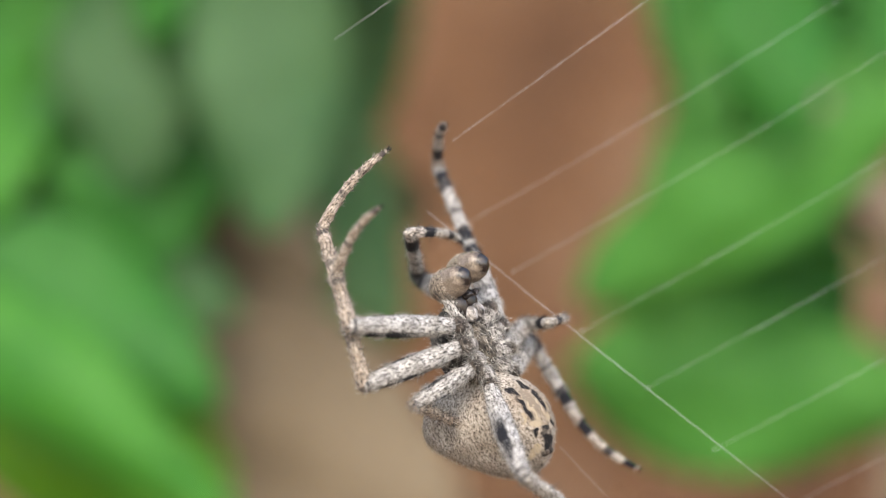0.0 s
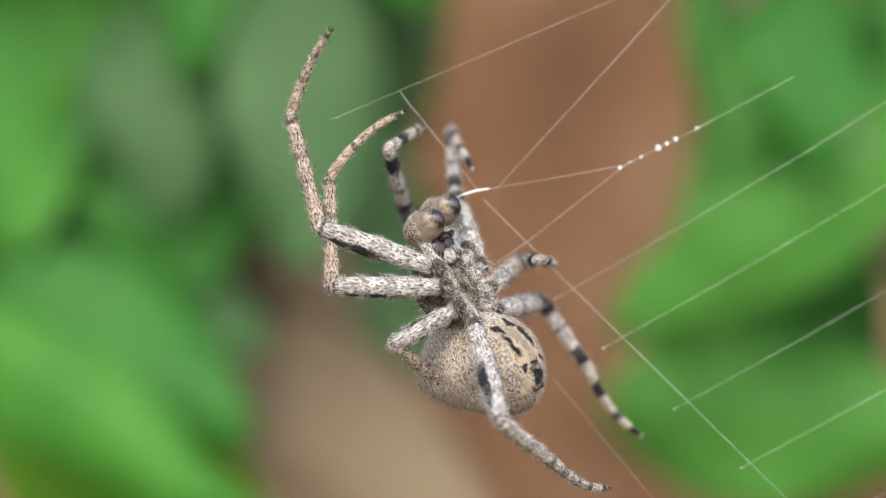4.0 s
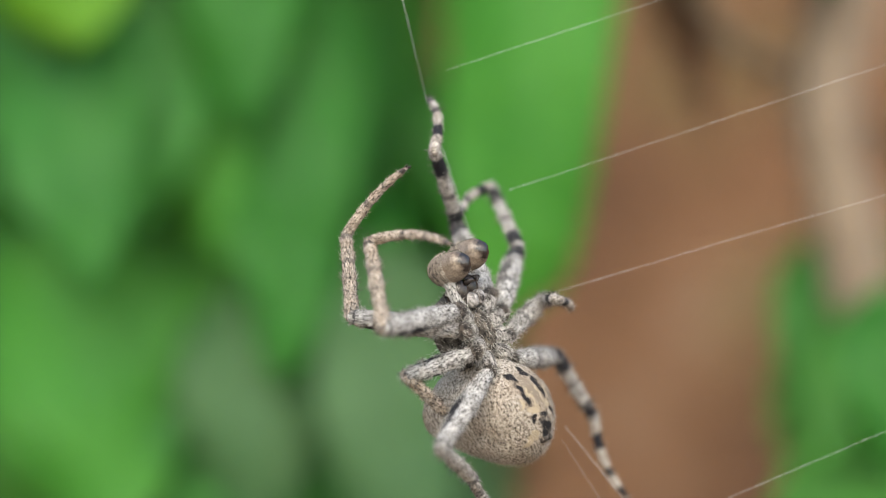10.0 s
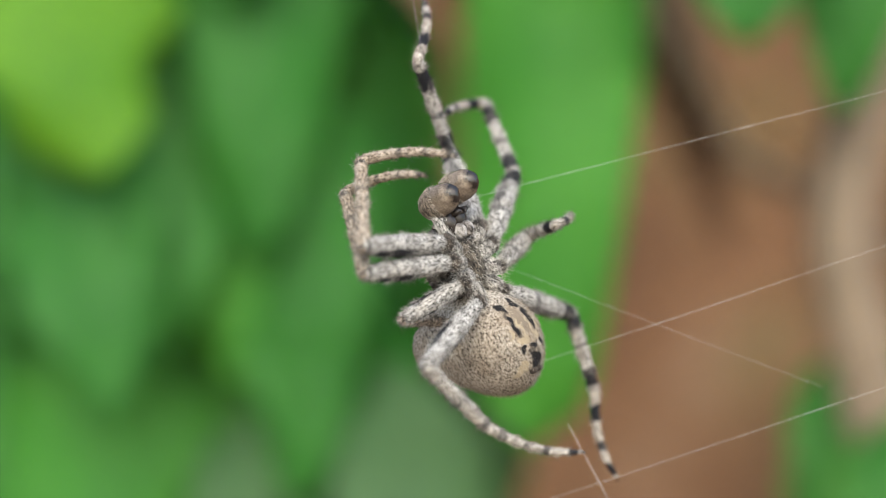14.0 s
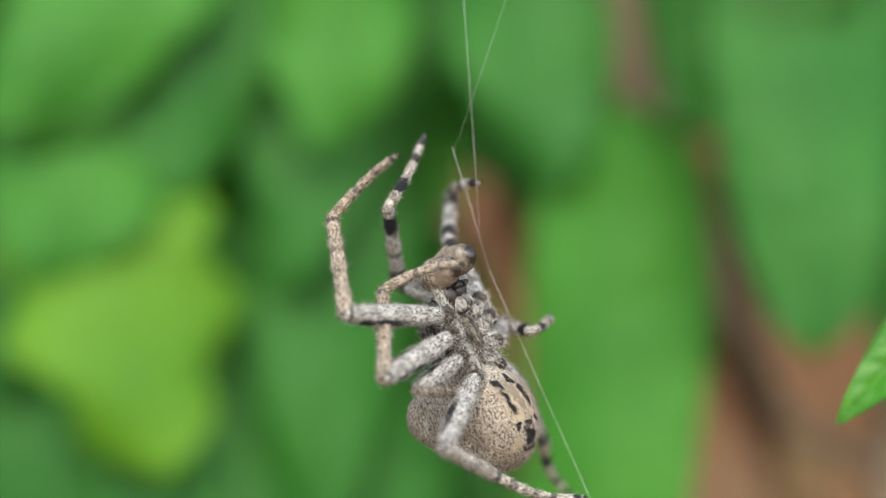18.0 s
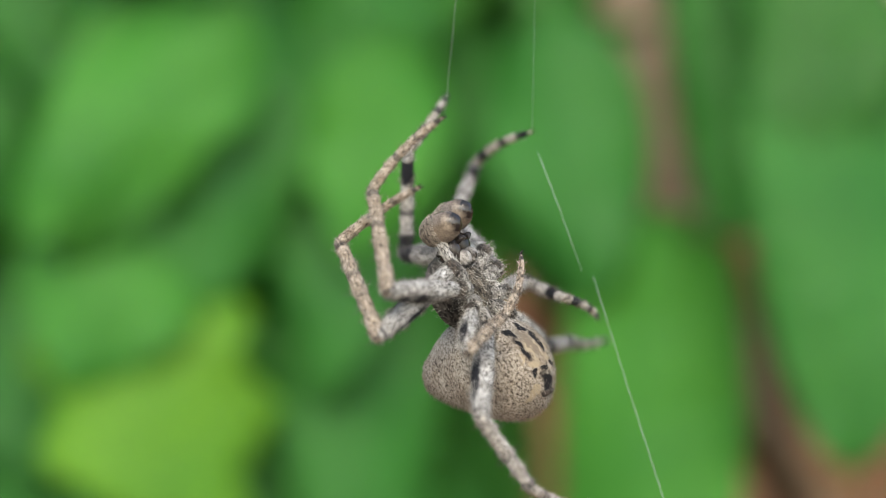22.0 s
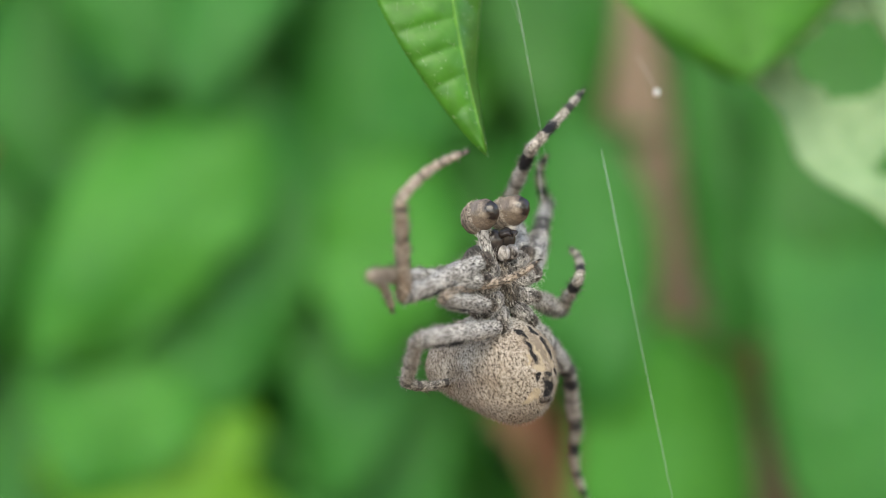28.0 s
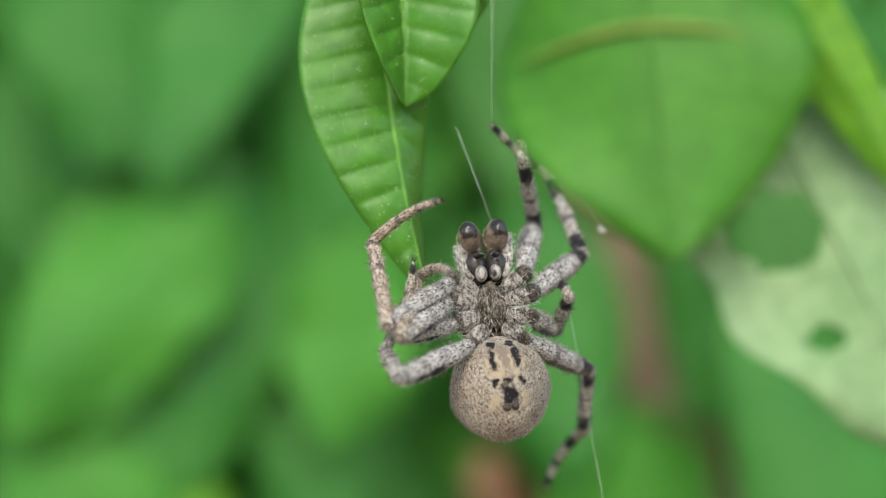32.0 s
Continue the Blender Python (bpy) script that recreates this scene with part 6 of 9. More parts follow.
    walk(legs['R3'][2], [(0,mm(-2.52,2.47,-2.93,-117,-72,-71)),(0.5,mm(-2.25,2.61,-3.03,-129,-77,-88)),(1,mm(-1.95,2.72,-3.11,-140,-82,-104)),(1.5,mm(-2.61,2.18,-3.46,-139,-80,-89)),(2,mm(-3.52,1.76,-3.44,-135,-78,-77)),(2.5,mm(-3.11,2.08,-3.42,-132,-78,-80)),(3,mm(-2.73,2.43,-3.34,-130,-79,-83)),(3.5,mm(-2.53,2.76,-3.35,-122,-79,-88)),(4,mm(-2.16,3.62,-3.2,-101,-80,-102)),(4.5,mm(-1.93,4.69,-2.7,-73,-80,-121)),(5,mm(-2.03,5.58,-1.94,-49,-78,-135)),(5.5,mm(-2.32,6.07,-1.23,-35,-76,-142)),(6,mm(-2.48,6.21,-0.94,-30,-75,-144)),(6.5,mm(-1.48,4.88,-2.14,-49,-79,-130)),(7,mm(-1.14,3.07,-3.17,-78,-81,-106)),(7.5,mm(-1.68,4.34,-3.06,-164,-54,-16)),(8,mm(-2.56,5.29,-2.65,-170,-19,-5)),(8.5,mm(-3.01,3.82,-4.6,163,-21,-4)),(9,mm(-3.68,2.02,-5.58,136,-23,-3)),(9.5,mm(-3.54,2.36,-4.48,146,-44,12)),(10,mm(-3.26,2.46,-3.08,156,-67,25)),(10.5,mm(-2.66,2.84,-2.84,128,-73,43)),(11,mm(-2.11,3.2,-2.53,87,-75,74)),(11.5,mm(-2.1,2.9,-2.45,105,-75,40)),(12,mm(-2.12,2.61,-2.36,120,-73,11)),(12.5,mm(-2.29,2.24,-2.1,129,-78,29)),(13,mm(-2.46,1.79,-1.79,137,-83,48)),(13.5,mm(-2.4,1.92,-1.87,136,-83,46)),(14,mm(-2.24,2.21,-2.08,132,-82,41)),(14.5,mm(-1.99,2.56,-2.33,127,-81,35)),(15,mm(-1.72,2.87,-2.57,121,-81,29)),(15.5,mm(-1.49,3.07,-2.75,117,-81,25)),(16,mm(-1.4,3.14,-2.82,115,-80,23)),(16.5,mm(-2.45,1.7,-2.9,103,-82,49)),(17,mm(-3.51,0.15,-2.83,84,-83,80)),(17.5,mm(-3.07,0.38,-2.57,128,-81,40)),(18,mm(-2.85,0.69,-2.16,151,-77,21)),(18.5,mm(-2.84,0.04,-1.68,70,-80,90)),(19,mm(-2.92,-0.6,-1.19,24,-70,124)),(19.5,mm(-2.96,-0.85,-1.51,9,-70,124)),(20,mm(-3.03,-1.08,-1.83,-7,-70,124)),(20.5,mm(-3.52,-1.96,-1.89,15,-65,127)),(21,mm(-4.24,-2.59,-1.97,35,-62,133)),(21.5,mm(-3.35,-2.45,-1.82,21,-55,139)),(22,mm(-2.69,-2.03,-1.73,9,-48,141)),(22.5,mm(-2.84,-1.05,-1.5,25,-59,133)),(23,mm(-2.8,-0.09,-1.19,52,-67,115)),(23.5,mm(-2.79,1.21,-0.32,42,-59,141)),(24,mm(-3.07,2.51,0.39,40,-49,158)),(24.5,mm(-2.8,2.51,-0.02,44,-57,147)),(25,mm(-2.57,2.5,-0.47,51,-65,132)),(25.5,mm(-2.65,2.37,-0.4,48,-65,131)),(26,mm(-2.82,2,-0.21,42,-67,126)),(26.5,mm(-2.95,1.49,0.04,32,-70,122)),(27,mm(-2.98,0.93,0.29,22,-73,118)),(27.5,mm(-2.93,0.5,0.48,14,-76,116)),(28,mm(-2.89,0.32,0.55,10,-77,115)),(28.5,mm(-3.49,1.2,1.31,15,-58,139)),(29,mm(-4.53,1.88,1.78,30,-43,156)),(29.5,mm(-4.46,1.78,0.98,55,-50,144)),(30,mm(-4.35,1.6,0.1,83,-52,129)),(30.5,mm(-4.17,1.96,-1.26,92,-54,146)),(31,mm(-4.28,1.9,-2.66,102,-57,162)),(31.5,mm(-3.84,1.04,-1.49,81,-57,169)),(32,mm(-3.48,-0.14,-0.29,61,-55,175))])
    walk(legs['R4'][0], [(0,mm(-1.45,-0.1,-1.9,-134,14,104)),(0.5,mm(-1.45,-0.1,-1.9,-137,11,101)),(1,mm(-1.45,-0.1,-1.9,-139,8,99)),(1.5,mm(-1.45,-0.1,-1.9,-140,7,97)),(2,mm(-1.45,-0.1,-1.9,-140,5,96)),(2.5,mm(-1.45,-0.1,-1.9,-139,6,97)),(3,mm(-1.45,-0.1,-1.9,-137,6,97)),(3.5,mm(-1.45,-0.1,-1.9,-137,6,97)),(4,mm(-1.45,-0.1,-1.9,-136,7,97)),(4.5,mm(-1.45,-0.1,-1.9,-134,7,98)),(5,mm(-1.45,-0.1,-1.9,-133,7,98)),(5.5,mm(-1.45,-0.1,-1.9,-131,7,98)),(6,mm(-1.45,-0.1,-1.9,-131,7,98)),(6.5,mm(-1.45,-0.1,-1.9,-130,6,97)),(7,mm(-1.45,-0.1,-1.9,-129,5,96)),(7.5,mm(-1.45,-0.1,-1.9,-131,6,97)),(8,mm(-1.45,-0.1,-1.9,-132,7,98)),(8.5,mm(-1.45,-0.1,-1.9,-115,1,85)),(9,mm(-1.45,-0.1,-1.9,-96,0,72)),(9.5,mm(-1.45,-0.1,-1.9,-103,1,77)),(10,mm(-1.45,-0.1,-1.9,-110,3,83)),(10.5,mm(-1.45,-0.1,-1.9,-106,2,79)),(11,mm(-1.45,-0.1,-1.9,-102,1,75)),(11.5,mm(-1.45,-0.1,-1.9,-105,1,74)),(12,mm(-1.45,-0.1,-1.9,-108,1,73)),(12.5,mm(-1.45,-0.1,-1.9,-106,3,80)),(13,mm(-1.45,-0.1,-1.9,-104,5,87)),(13.5,mm(-1.45,-0.1,-1.9,-104,4,86)),(14,mm(-1.45,-0.1,-1.9,-105,4,85)),(14.5,mm(-1.45,-0.1,-1.9,-106,3,83)),(15,mm(-1.45,-0.1,-1.9,-107,3,81)),(15.5,mm(-1.45,-0.1,-1.9,-108,2,80)),(16,mm(-1.45,-0.1,-1.9,-108,2,79)),(16.5,mm(-1.45,-0.1,-1.9,-110,3,81)),(17,mm(-1.45,-0.1,-1.9,-111,4,83)),(17.5,mm(-1.45,-0.1,-1.9,-111,5,87)),(18,mm(-1.45,-0.1,-1.9,-112,7,91)),(18.5,mm(-1.45,-0.1,-1.9,-111,6,89)),(19,mm(-1.45,-0.1,-1.9,-111,5,87)),(19.5,mm(-1.45,-0.1,-1.9,-112,5,87)),(20,mm(-1.45,-0.1,-1.9,-114,5,87)),(20.5,mm(-1.45,-0.1,-1.9,-116,4,85)),(21,mm(-1.45,-0.1,-1.9,-118,4,84)),(21.5,mm(-1.45,-0.1,-1.9,-120,6,87)),(22,mm(-1.45,-0.1,-1.9,-123,8,91)),(22.5,mm(-1.45,-0.1,-1.9,-125,9,93)),(23,mm(-1.45,-0.1,-1.9,-127,11,95)),(23.5,mm(-1.45,-0.1,-1.9,-130,11,95)),(24,mm(-1.45,-0.1,-1.9,-133,11,95)),(24.5,mm(-1.45,-0.1,-1.9,-134,12,96)),(25,mm(-1.45,-0.1,-1.9,-134,13,97)),(25.5,mm(-1.45,-0.1,-1.9,-131,13,97)),(26,mm(-1.45,-0.1,-1.9,-122,12,95)),(26.5,mm(-1.45,-0.1,-1.9,-111,11,93)),(27,mm(-1.45,-0.1,-1.9,-101,11,91)),(27.5,mm(-1.45,-0.1,-1.9,-92,11,90)),(28,mm(-1.45,-0.1,-1.9,-89,11,89)),(28.5,mm(-1.45,-0.1,-1.9,-94,11,94)),(29,mm(-1.45,-0.1,-1.9,-100,12,98)),(29.5,mm(-1.45,-0.1,-1.9,-105,14,106)),(30,mm(-1.45,-0.1,-1.9,-110,17,114)),(30.5,mm(-1.45,-0.1,-1.9,-110,17,113)),(31,mm(-1.45,-0.1,-1.9,-111,16,112)),(31.5,mm(-1.45,-0.1,-1.9,-113,19,118)),(32,mm(-1.45,-0.1,-1.9,-115,22,124))])
    walk(legs['R4'][1], [(0,mm(-6.21,-2.46,-6.76,161,-51,31)),(0.5,mm(-6.09,-2.04,-7.05,163,-51,31)),(1,mm(-5.95,-1.62,-7.31,165,-51,31)),(1.5,mm(-5.96,-1.34,-7.37,165,-56,33)),(2,mm(-5.96,-1.06,-7.43,164,-61,35)),(2.5,mm(-6.08,-1.18,-7.3,166,-50,29)),(3,mm(-6.21,-1.3,-7.17,167,-39,25)),(3.5,mm(-6.25,-1.31,-7.13,167,-40,26)),(4,mm(-6.36,-1.33,-7.02,167,-43,27)),(4.5,mm(-6.49,-1.35,-6.89,166,-47,28)),(5,mm(-6.62,-1.38,-6.74,166,-50,29)),(5.5,mm(-6.72,-1.39,-6.63,166,-53,30)),(6,mm(-6.76,-1.4,-6.59,165,-54,31)),(6.5,mm(-6.88,-1.25,-6.49,166,-43,26)),(7,mm(-7,-1.09,-6.38,166,-31,22)),(7.5,mm(-6.82,-1.28,-6.55,165,-44,26)),(8,mm(-6.63,-1.46,-6.71,163,-57,31)),(8.5,mm(-7.97,0.36,-4.93,166,-53,30)),(9,mm(-8.26,2.11,-2.66,168,-50,28)),(9.5,mm(-8.31,1.39,-3.51,169,-53,29)),(10,mm(-8.19,0.63,-4.32,170,-57,30)),(10.5,mm(-8.27,1.14,-3.84,172,-55,30)),(11,mm(-8.29,1.64,-3.34,173,-53,29)),(11.5,mm(-8.16,1.78,-3.73,166,-54,30)),(12,mm(-8,1.91,-4.11,159,-54,30)),(12.5,mm(-8.28,1.03,-3.88,165,-42,25)),(13,mm(-8.44,0.13,-3.62,169,-29,21)),(13.5,mm(-8.42,0.2,-3.66,168,-27,21)),(14,mm(-8.39,0.37,-3.77,165,-23,20)),(14.5,mm(-8.33,0.6,-3.9,161,-17,17)),(15,mm(-8.27,0.82,-4.03,156,-12,15)),(15.5,mm(-8.21,1,-4.12,153,-8,13)),(16,mm(-8.19,1.07,-4.16,151,-6,12)),(16.5,mm(-8.17,0.81,-4.31,154,-22,19)),(17,mm(-8.15,0.54,-4.45,155,-38,27)),(17.5,mm(-8.16,0,-4.51,153,-44,31)),(18,mm(-8.13,-0.54,-4.55,151,-50,36)),(18.5,mm(-8.17,-0.26,-4.49,157,-39,28)),(19,mm(-8.19,0.02,-4.42,161,-27,23)),(19.5,mm(-8.12,0.03,-4.61,159,-31,24)),(20,mm(-8.04,0.04,-4.79,158,-34,26)),(20.5,mm(-7.93,0.22,-5.02,163,-33,25)),(21,mm(-7.81,0.39,-5.25,168,-31,25)),(21.5,mm(-7.67,-0.16,-5.53,171,-22,23)),(22,mm(-7.48,-0.7,-5.79,174,-13,22)),(22.5,mm(-7.3,-1.04,-5.99,-179,-19,22)),(23,mm(-7.09,-1.37,-6.19,-172,-25,21)),(23.5,mm(-6.85,-1.47,-6.46,-176,-23,22)),(24,mm(-6.58,-1.56,-6.73,180,-21,22)),(24.5,mm(-6.52,-1.72,-6.75,178,-18,21)),(25,mm(-6.45,-1.89,-6.77,175,-15,21)),(25.5,mm(-6.76,-1.77,-6.47,178,-18,21)),(26,mm(-7.44,-1.46,-5.66,-176,-26,21)),(26.5,mm(-8.11,-1,-4.48,-167,-35,18)),(27,mm(-8.52,-0.51,-3.2,-156,-43,14)),(27.5,mm(-8.64,-0.12,-2.17,-146,-49,8)),(28,mm(-8.65,0.04,-1.76,-141,-51,6)),(28.5,mm(-8.61,-0.66,-2.44,-138,-50,7)),(29,mm(-8.44,-1.34,-3.12,-136,-49,9)),(29.5,mm(-8.02,-2.44,-3.69,-128,-53,2)),(30,mm(-7.38,-3.46,-4.21,-118,-57,-8)),(30.5,mm(-7.4,-3.38,-4.29,-77,-57,-39)),(31,mm(-7.41,-3.3,-4.36,-45,-47,-61)),(31.5,mm(-6.87,-4.03,-4.54,-36,-49,-59)),(32,mm(-6.25,-4.69,-4.68,-26,-52,-57))])
    walk(legs['R4'][2], [(0,mm(-2.28,-2.01,-9.65,-149,-52,-33)),(0.5,mm(-2.21,-1.43,-9.97,-146,-51,-32)),(1,mm(-2.12,-0.84,-10.26,-144,-51,-31)),(1.5,mm(-1.96,-0.32,-10.02,-145,-49,-28)),(2,mm(-1.83,0.2,-9.75,-147,-47,-26)),(2.5,mm(-2.36,-0.41,-10.39,-153,-47,-26)),(3,mm(-3.03,-1.04,-10.89,-159,-47,-27)),(3.5,mm(-3.01,-1,-10.79,-158,-47,-27)),(4,mm(-2.95,-0.89,-10.52,-155,-49,-28)),(4.5,mm(-2.89,-0.76,-10.16,-150,-50,-29)),(5,mm(-2.85,-0.62,-9.78,-145,-51,-30)),(5.5,mm(-2.82,-0.52,-9.47,-141,-52,-32)),(6,mm(-2.81,-0.48,-9.35,-139,-53,-32)),(6.5,mm(-3.47,-0.87,-9.98,-148,-51,-31)),(7,mm(-4.27,-1.27,-10.45,-157,-50,-30)),(7.5,mm(-3.31,-0.93,-9.95,-149,-51,-31)),(8,mm(-2.53,-0.62,-9.26,-141,-52,-32)),(8.5,mm(-4.06,1.2,-7.76,-156,-51,-32)),(9,mm(-4.56,2.95,-5.77,-172,-51,-32)),(9.5,mm(-4.5,2.47,-6.4,-157,-50,-31)),(10,mm(-4.29,1.95,-6.97,-141,-49,-30)),(10.5,mm(-4.49,2.51,-6.63,-144,-47,-27)),(11,mm(-4.63,3.06,-6.27,-145,-44,-24)),(11.5,mm(-4.25,2.68,-6.55,-145,-47,-27)),(12,mm(-3.91,2.29,-6.78,-145,-50,-30)),(12.5,mm(-4.88,1.22,-7.41,-175,-45,-30)),(13,mm(-5.92,0.12,-7.83,157,-41,-32)),(13.5,mm(-6,0.02,-7.92,157,-42,-31)),(14,mm(-6.22,-0.23,-8.12,158,-47,-28)),(14.5,mm(-6.54,-0.55,-8.31,158,-53,-25)),(15,mm(-6.88,-0.85,-8.42,157,-59,-21)),(15.5,mm(-7.15,-1.06,-8.45,156,-64,-17)),(16,mm(-7.26,-1.13,-8.44,155,-65,-15)),(16.5,mm(-5.91,-0.66,-8.4,159,-60,-20)),(17,mm(-4.76,-0.04,-7.95,161,-54,-24)),(17.5,mm(-4.41,-0.3,-7.65,166,-55,-24)),(18,mm(-4.07,-0.55,-7.29,170,-55,-24)),(18.5,mm(-4.77,-0.62,-8,165,-59,-22)),(19,mm(-5.62,-0.66,-8.54,158,-63,-19)),(19.5,mm(-5.27,-0.58,-8.54,159,-61,-21)),(20,mm(-4.93,-0.49,-8.53,159,-58,-23)),(20.5,mm(-5.03,0.01,-8.96,170,-61,-22)),(21,mm(-5.14,0.51,-9.36,-178,-64,-22)),(21.5,mm(-5.68,-0.13,-10.01,-173,-62,-22)),(22,mm(-6.23,-0.77,-10.52,-168,-60,-21)),(22.5,mm(-5.83,-0.36,-10.62,-171,-51,-18)),(23,mm(-5.45,0.04,-10.58,-173,-41,-15)),(23.5,mm(-5.2,-0.44,-10.96,-171,-43,-16)),(24,mm(-4.94,-0.92,-11.3,-169,-45,-17)),(24.5,mm(-5.02,-1.35,-11.4,-169,-48,-17)),(25,mm(-5.1,-1.78,-11.47,-168,-50,-18)),(25.5,mm(-5.25,-1.39,-11.12,-167,-53,-19)),(26,mm(-5.59,-0.39,-10.07,-162,-60,-23)),(26.5,mm(-5.89,0.92,-8.41,-153,-68,-30)),(27,mm(-6.02,2.17,-6.46,-135,-75,-47)),(27.5,mm(-6.02,3.06,-4.82,-108,-78,-73)),(28,mm(-5.99,3.39,-4.14,-94,-79,-87)),(28.5,mm(-6.24,2.93,-4.8,-101,-79,-73)),(29,mm(-6.37,2.46,-5.43,-108,-78,-60)),(29.5,mm(-5.72,1.49,-5.51,-146,-69,-4)),(30,mm(-4.87,0.55,-5.5,-150,-56,20)),(30.5,mm(-5.06,0.88,-3.7,-97,-71,-32)),(31,mm(-5.59,0.58,-1.99,-39,-58,-89)),(31.5,mm(-6.02,0.03,-1.94,-27,-31,-117)),(32,mm(-6.4,-0.63,-1.95,-31,-3,-136))])
    walk(legs['L1'][0], [(0,mm(2,-0.1,1.85,54,35,128)),(0.5,mm(2,-0.1,1.85,34,36,129)),(1,mm(2,-0.1,1.85,15,38,130)),(1.5,mm(2,-0.1,1.85,21,27,124)),(2,mm(2,-0.1,1.85,29,16,118)),(2.5,mm(2,-0.1,1.85,42,20,121)),(3,mm(2,-0.1,1.85,56,22,125)),(3.5,mm(2,-0.1,1.85,56,22,125)),(4,mm(2,-0.1,1.85,55,23,125)),(4.5,mm(2,-0.1,1.85,54,23,125)),(5,mm(2,-0.1,1.85,53,23,125)),(5.5,mm(2,-0.1,1.85,52,23,126)),(6,mm(2,-0.1,1.85,52,23,126)),(6.5,mm(2,-0.1,1.85,54,22,123)),(7,mm(2,-0.1,1.85,56,20,121)),(7.5,mm(2,-0.1,1.85,54,21,122)),(8,mm(2,-0.1,1.85,53,21,122)),(8.5,mm(2,-0.1,1.85,52,23,125)),(9,mm(2,-0.1,1.85,51,25,127)),(9.5,mm(2,-0.1,1.85,49,18,119)),(10,mm(2,-0.1,1.85,48,11,111)),(10.5,mm(2,-0.1,1.85,53,13,113)),(11,mm(2,-0.1,1.85,57,14,115)),(11.5,mm(2,-0.1,1.85,56,15,117)),(12,mm(2,-0.1,1.85,55,17,118)),(12.5,mm(2,-0.1,1.85,48,11,112)),(13,mm(2,-0.1,1.85,43,5,106)),(13.5,mm(2,-0.1,1.85,43,6,107)),(14,mm(2,-0.1,1.85,44,8,109)),(14.5,mm(2,-0.1,1.85,46,12,113)),(15,mm(2,-0.1,1.85,48,15,116)),(15.5,mm(2,-0.1,1.85,49,17,119)),(16,mm(2,-0.1,1.85,50,18,120)),(16.5,mm(2,-0.1,1.85,53,21,124)),(17,mm(2,-0.1,1.85,55,23,127)),(17.5,mm(2,-0.1,1.85,59,28,135)),(18,mm(2,-0.1,1.85,63,32,143)),(18.5,mm(2,-0.1,1.85,66,32,144)),(19,mm(2,-0.1,1.85,70,32,145)),(19.5,mm(2,-0.1,1.85,70,32,145)),(20,mm(2,-0.1,1.85,70,32,144)),(20.5,mm(2,-0.1,1.85,56,28,137)),(21,mm(2,-0.1,1.85,43,23,132)),(21.5,mm(2,-0.1,1.85,56,28,139)),(22,mm(2,-0.1,1.85,70,31,148)),(22.5,mm(2,-0.1,1.85,58,28,142)),(23,mm(2,-0.1,1.85,46,24,137)),(23.5,mm(2,-0.1,1.85,39,17,131)),(24,mm(2,-0.1,1.85,33,11,127)),(24.5,mm(2,-0.1,1.85,50,19,136)),(25,mm(2,-0.1,1.85,69,24,149)),(25.5,mm(2,-0.1,1.85,69,23,147)),(26,mm(2,-0.1,1.85,68,22,143)),(26.5,mm(2,-0.1,1.85,66,20,137)),(27,mm(2,-0.1,1.85,65,17,132)),(27.5,mm(2,-0.1,1.85,64,16,128)),(28,mm(2,-0.1,1.85,64,15,127)),(28.5,mm(2,-0.1,1.85,61,19,134)),(29,mm(2,-0.1,1.85,58,23,141)),(29.5,mm(2,-0.1,1.85,60,26,146)),(30,mm(2,-0.1,1.85,63,28,151)),(30.5,mm(2,-0.1,1.85,60,29,152)),(31,mm(2,-0.1,1.85,57,29,153)),(31.5,mm(2,-0.1,1.85,50,25,146)),(32,mm(2,-0.1,1.85,45,19,140))])
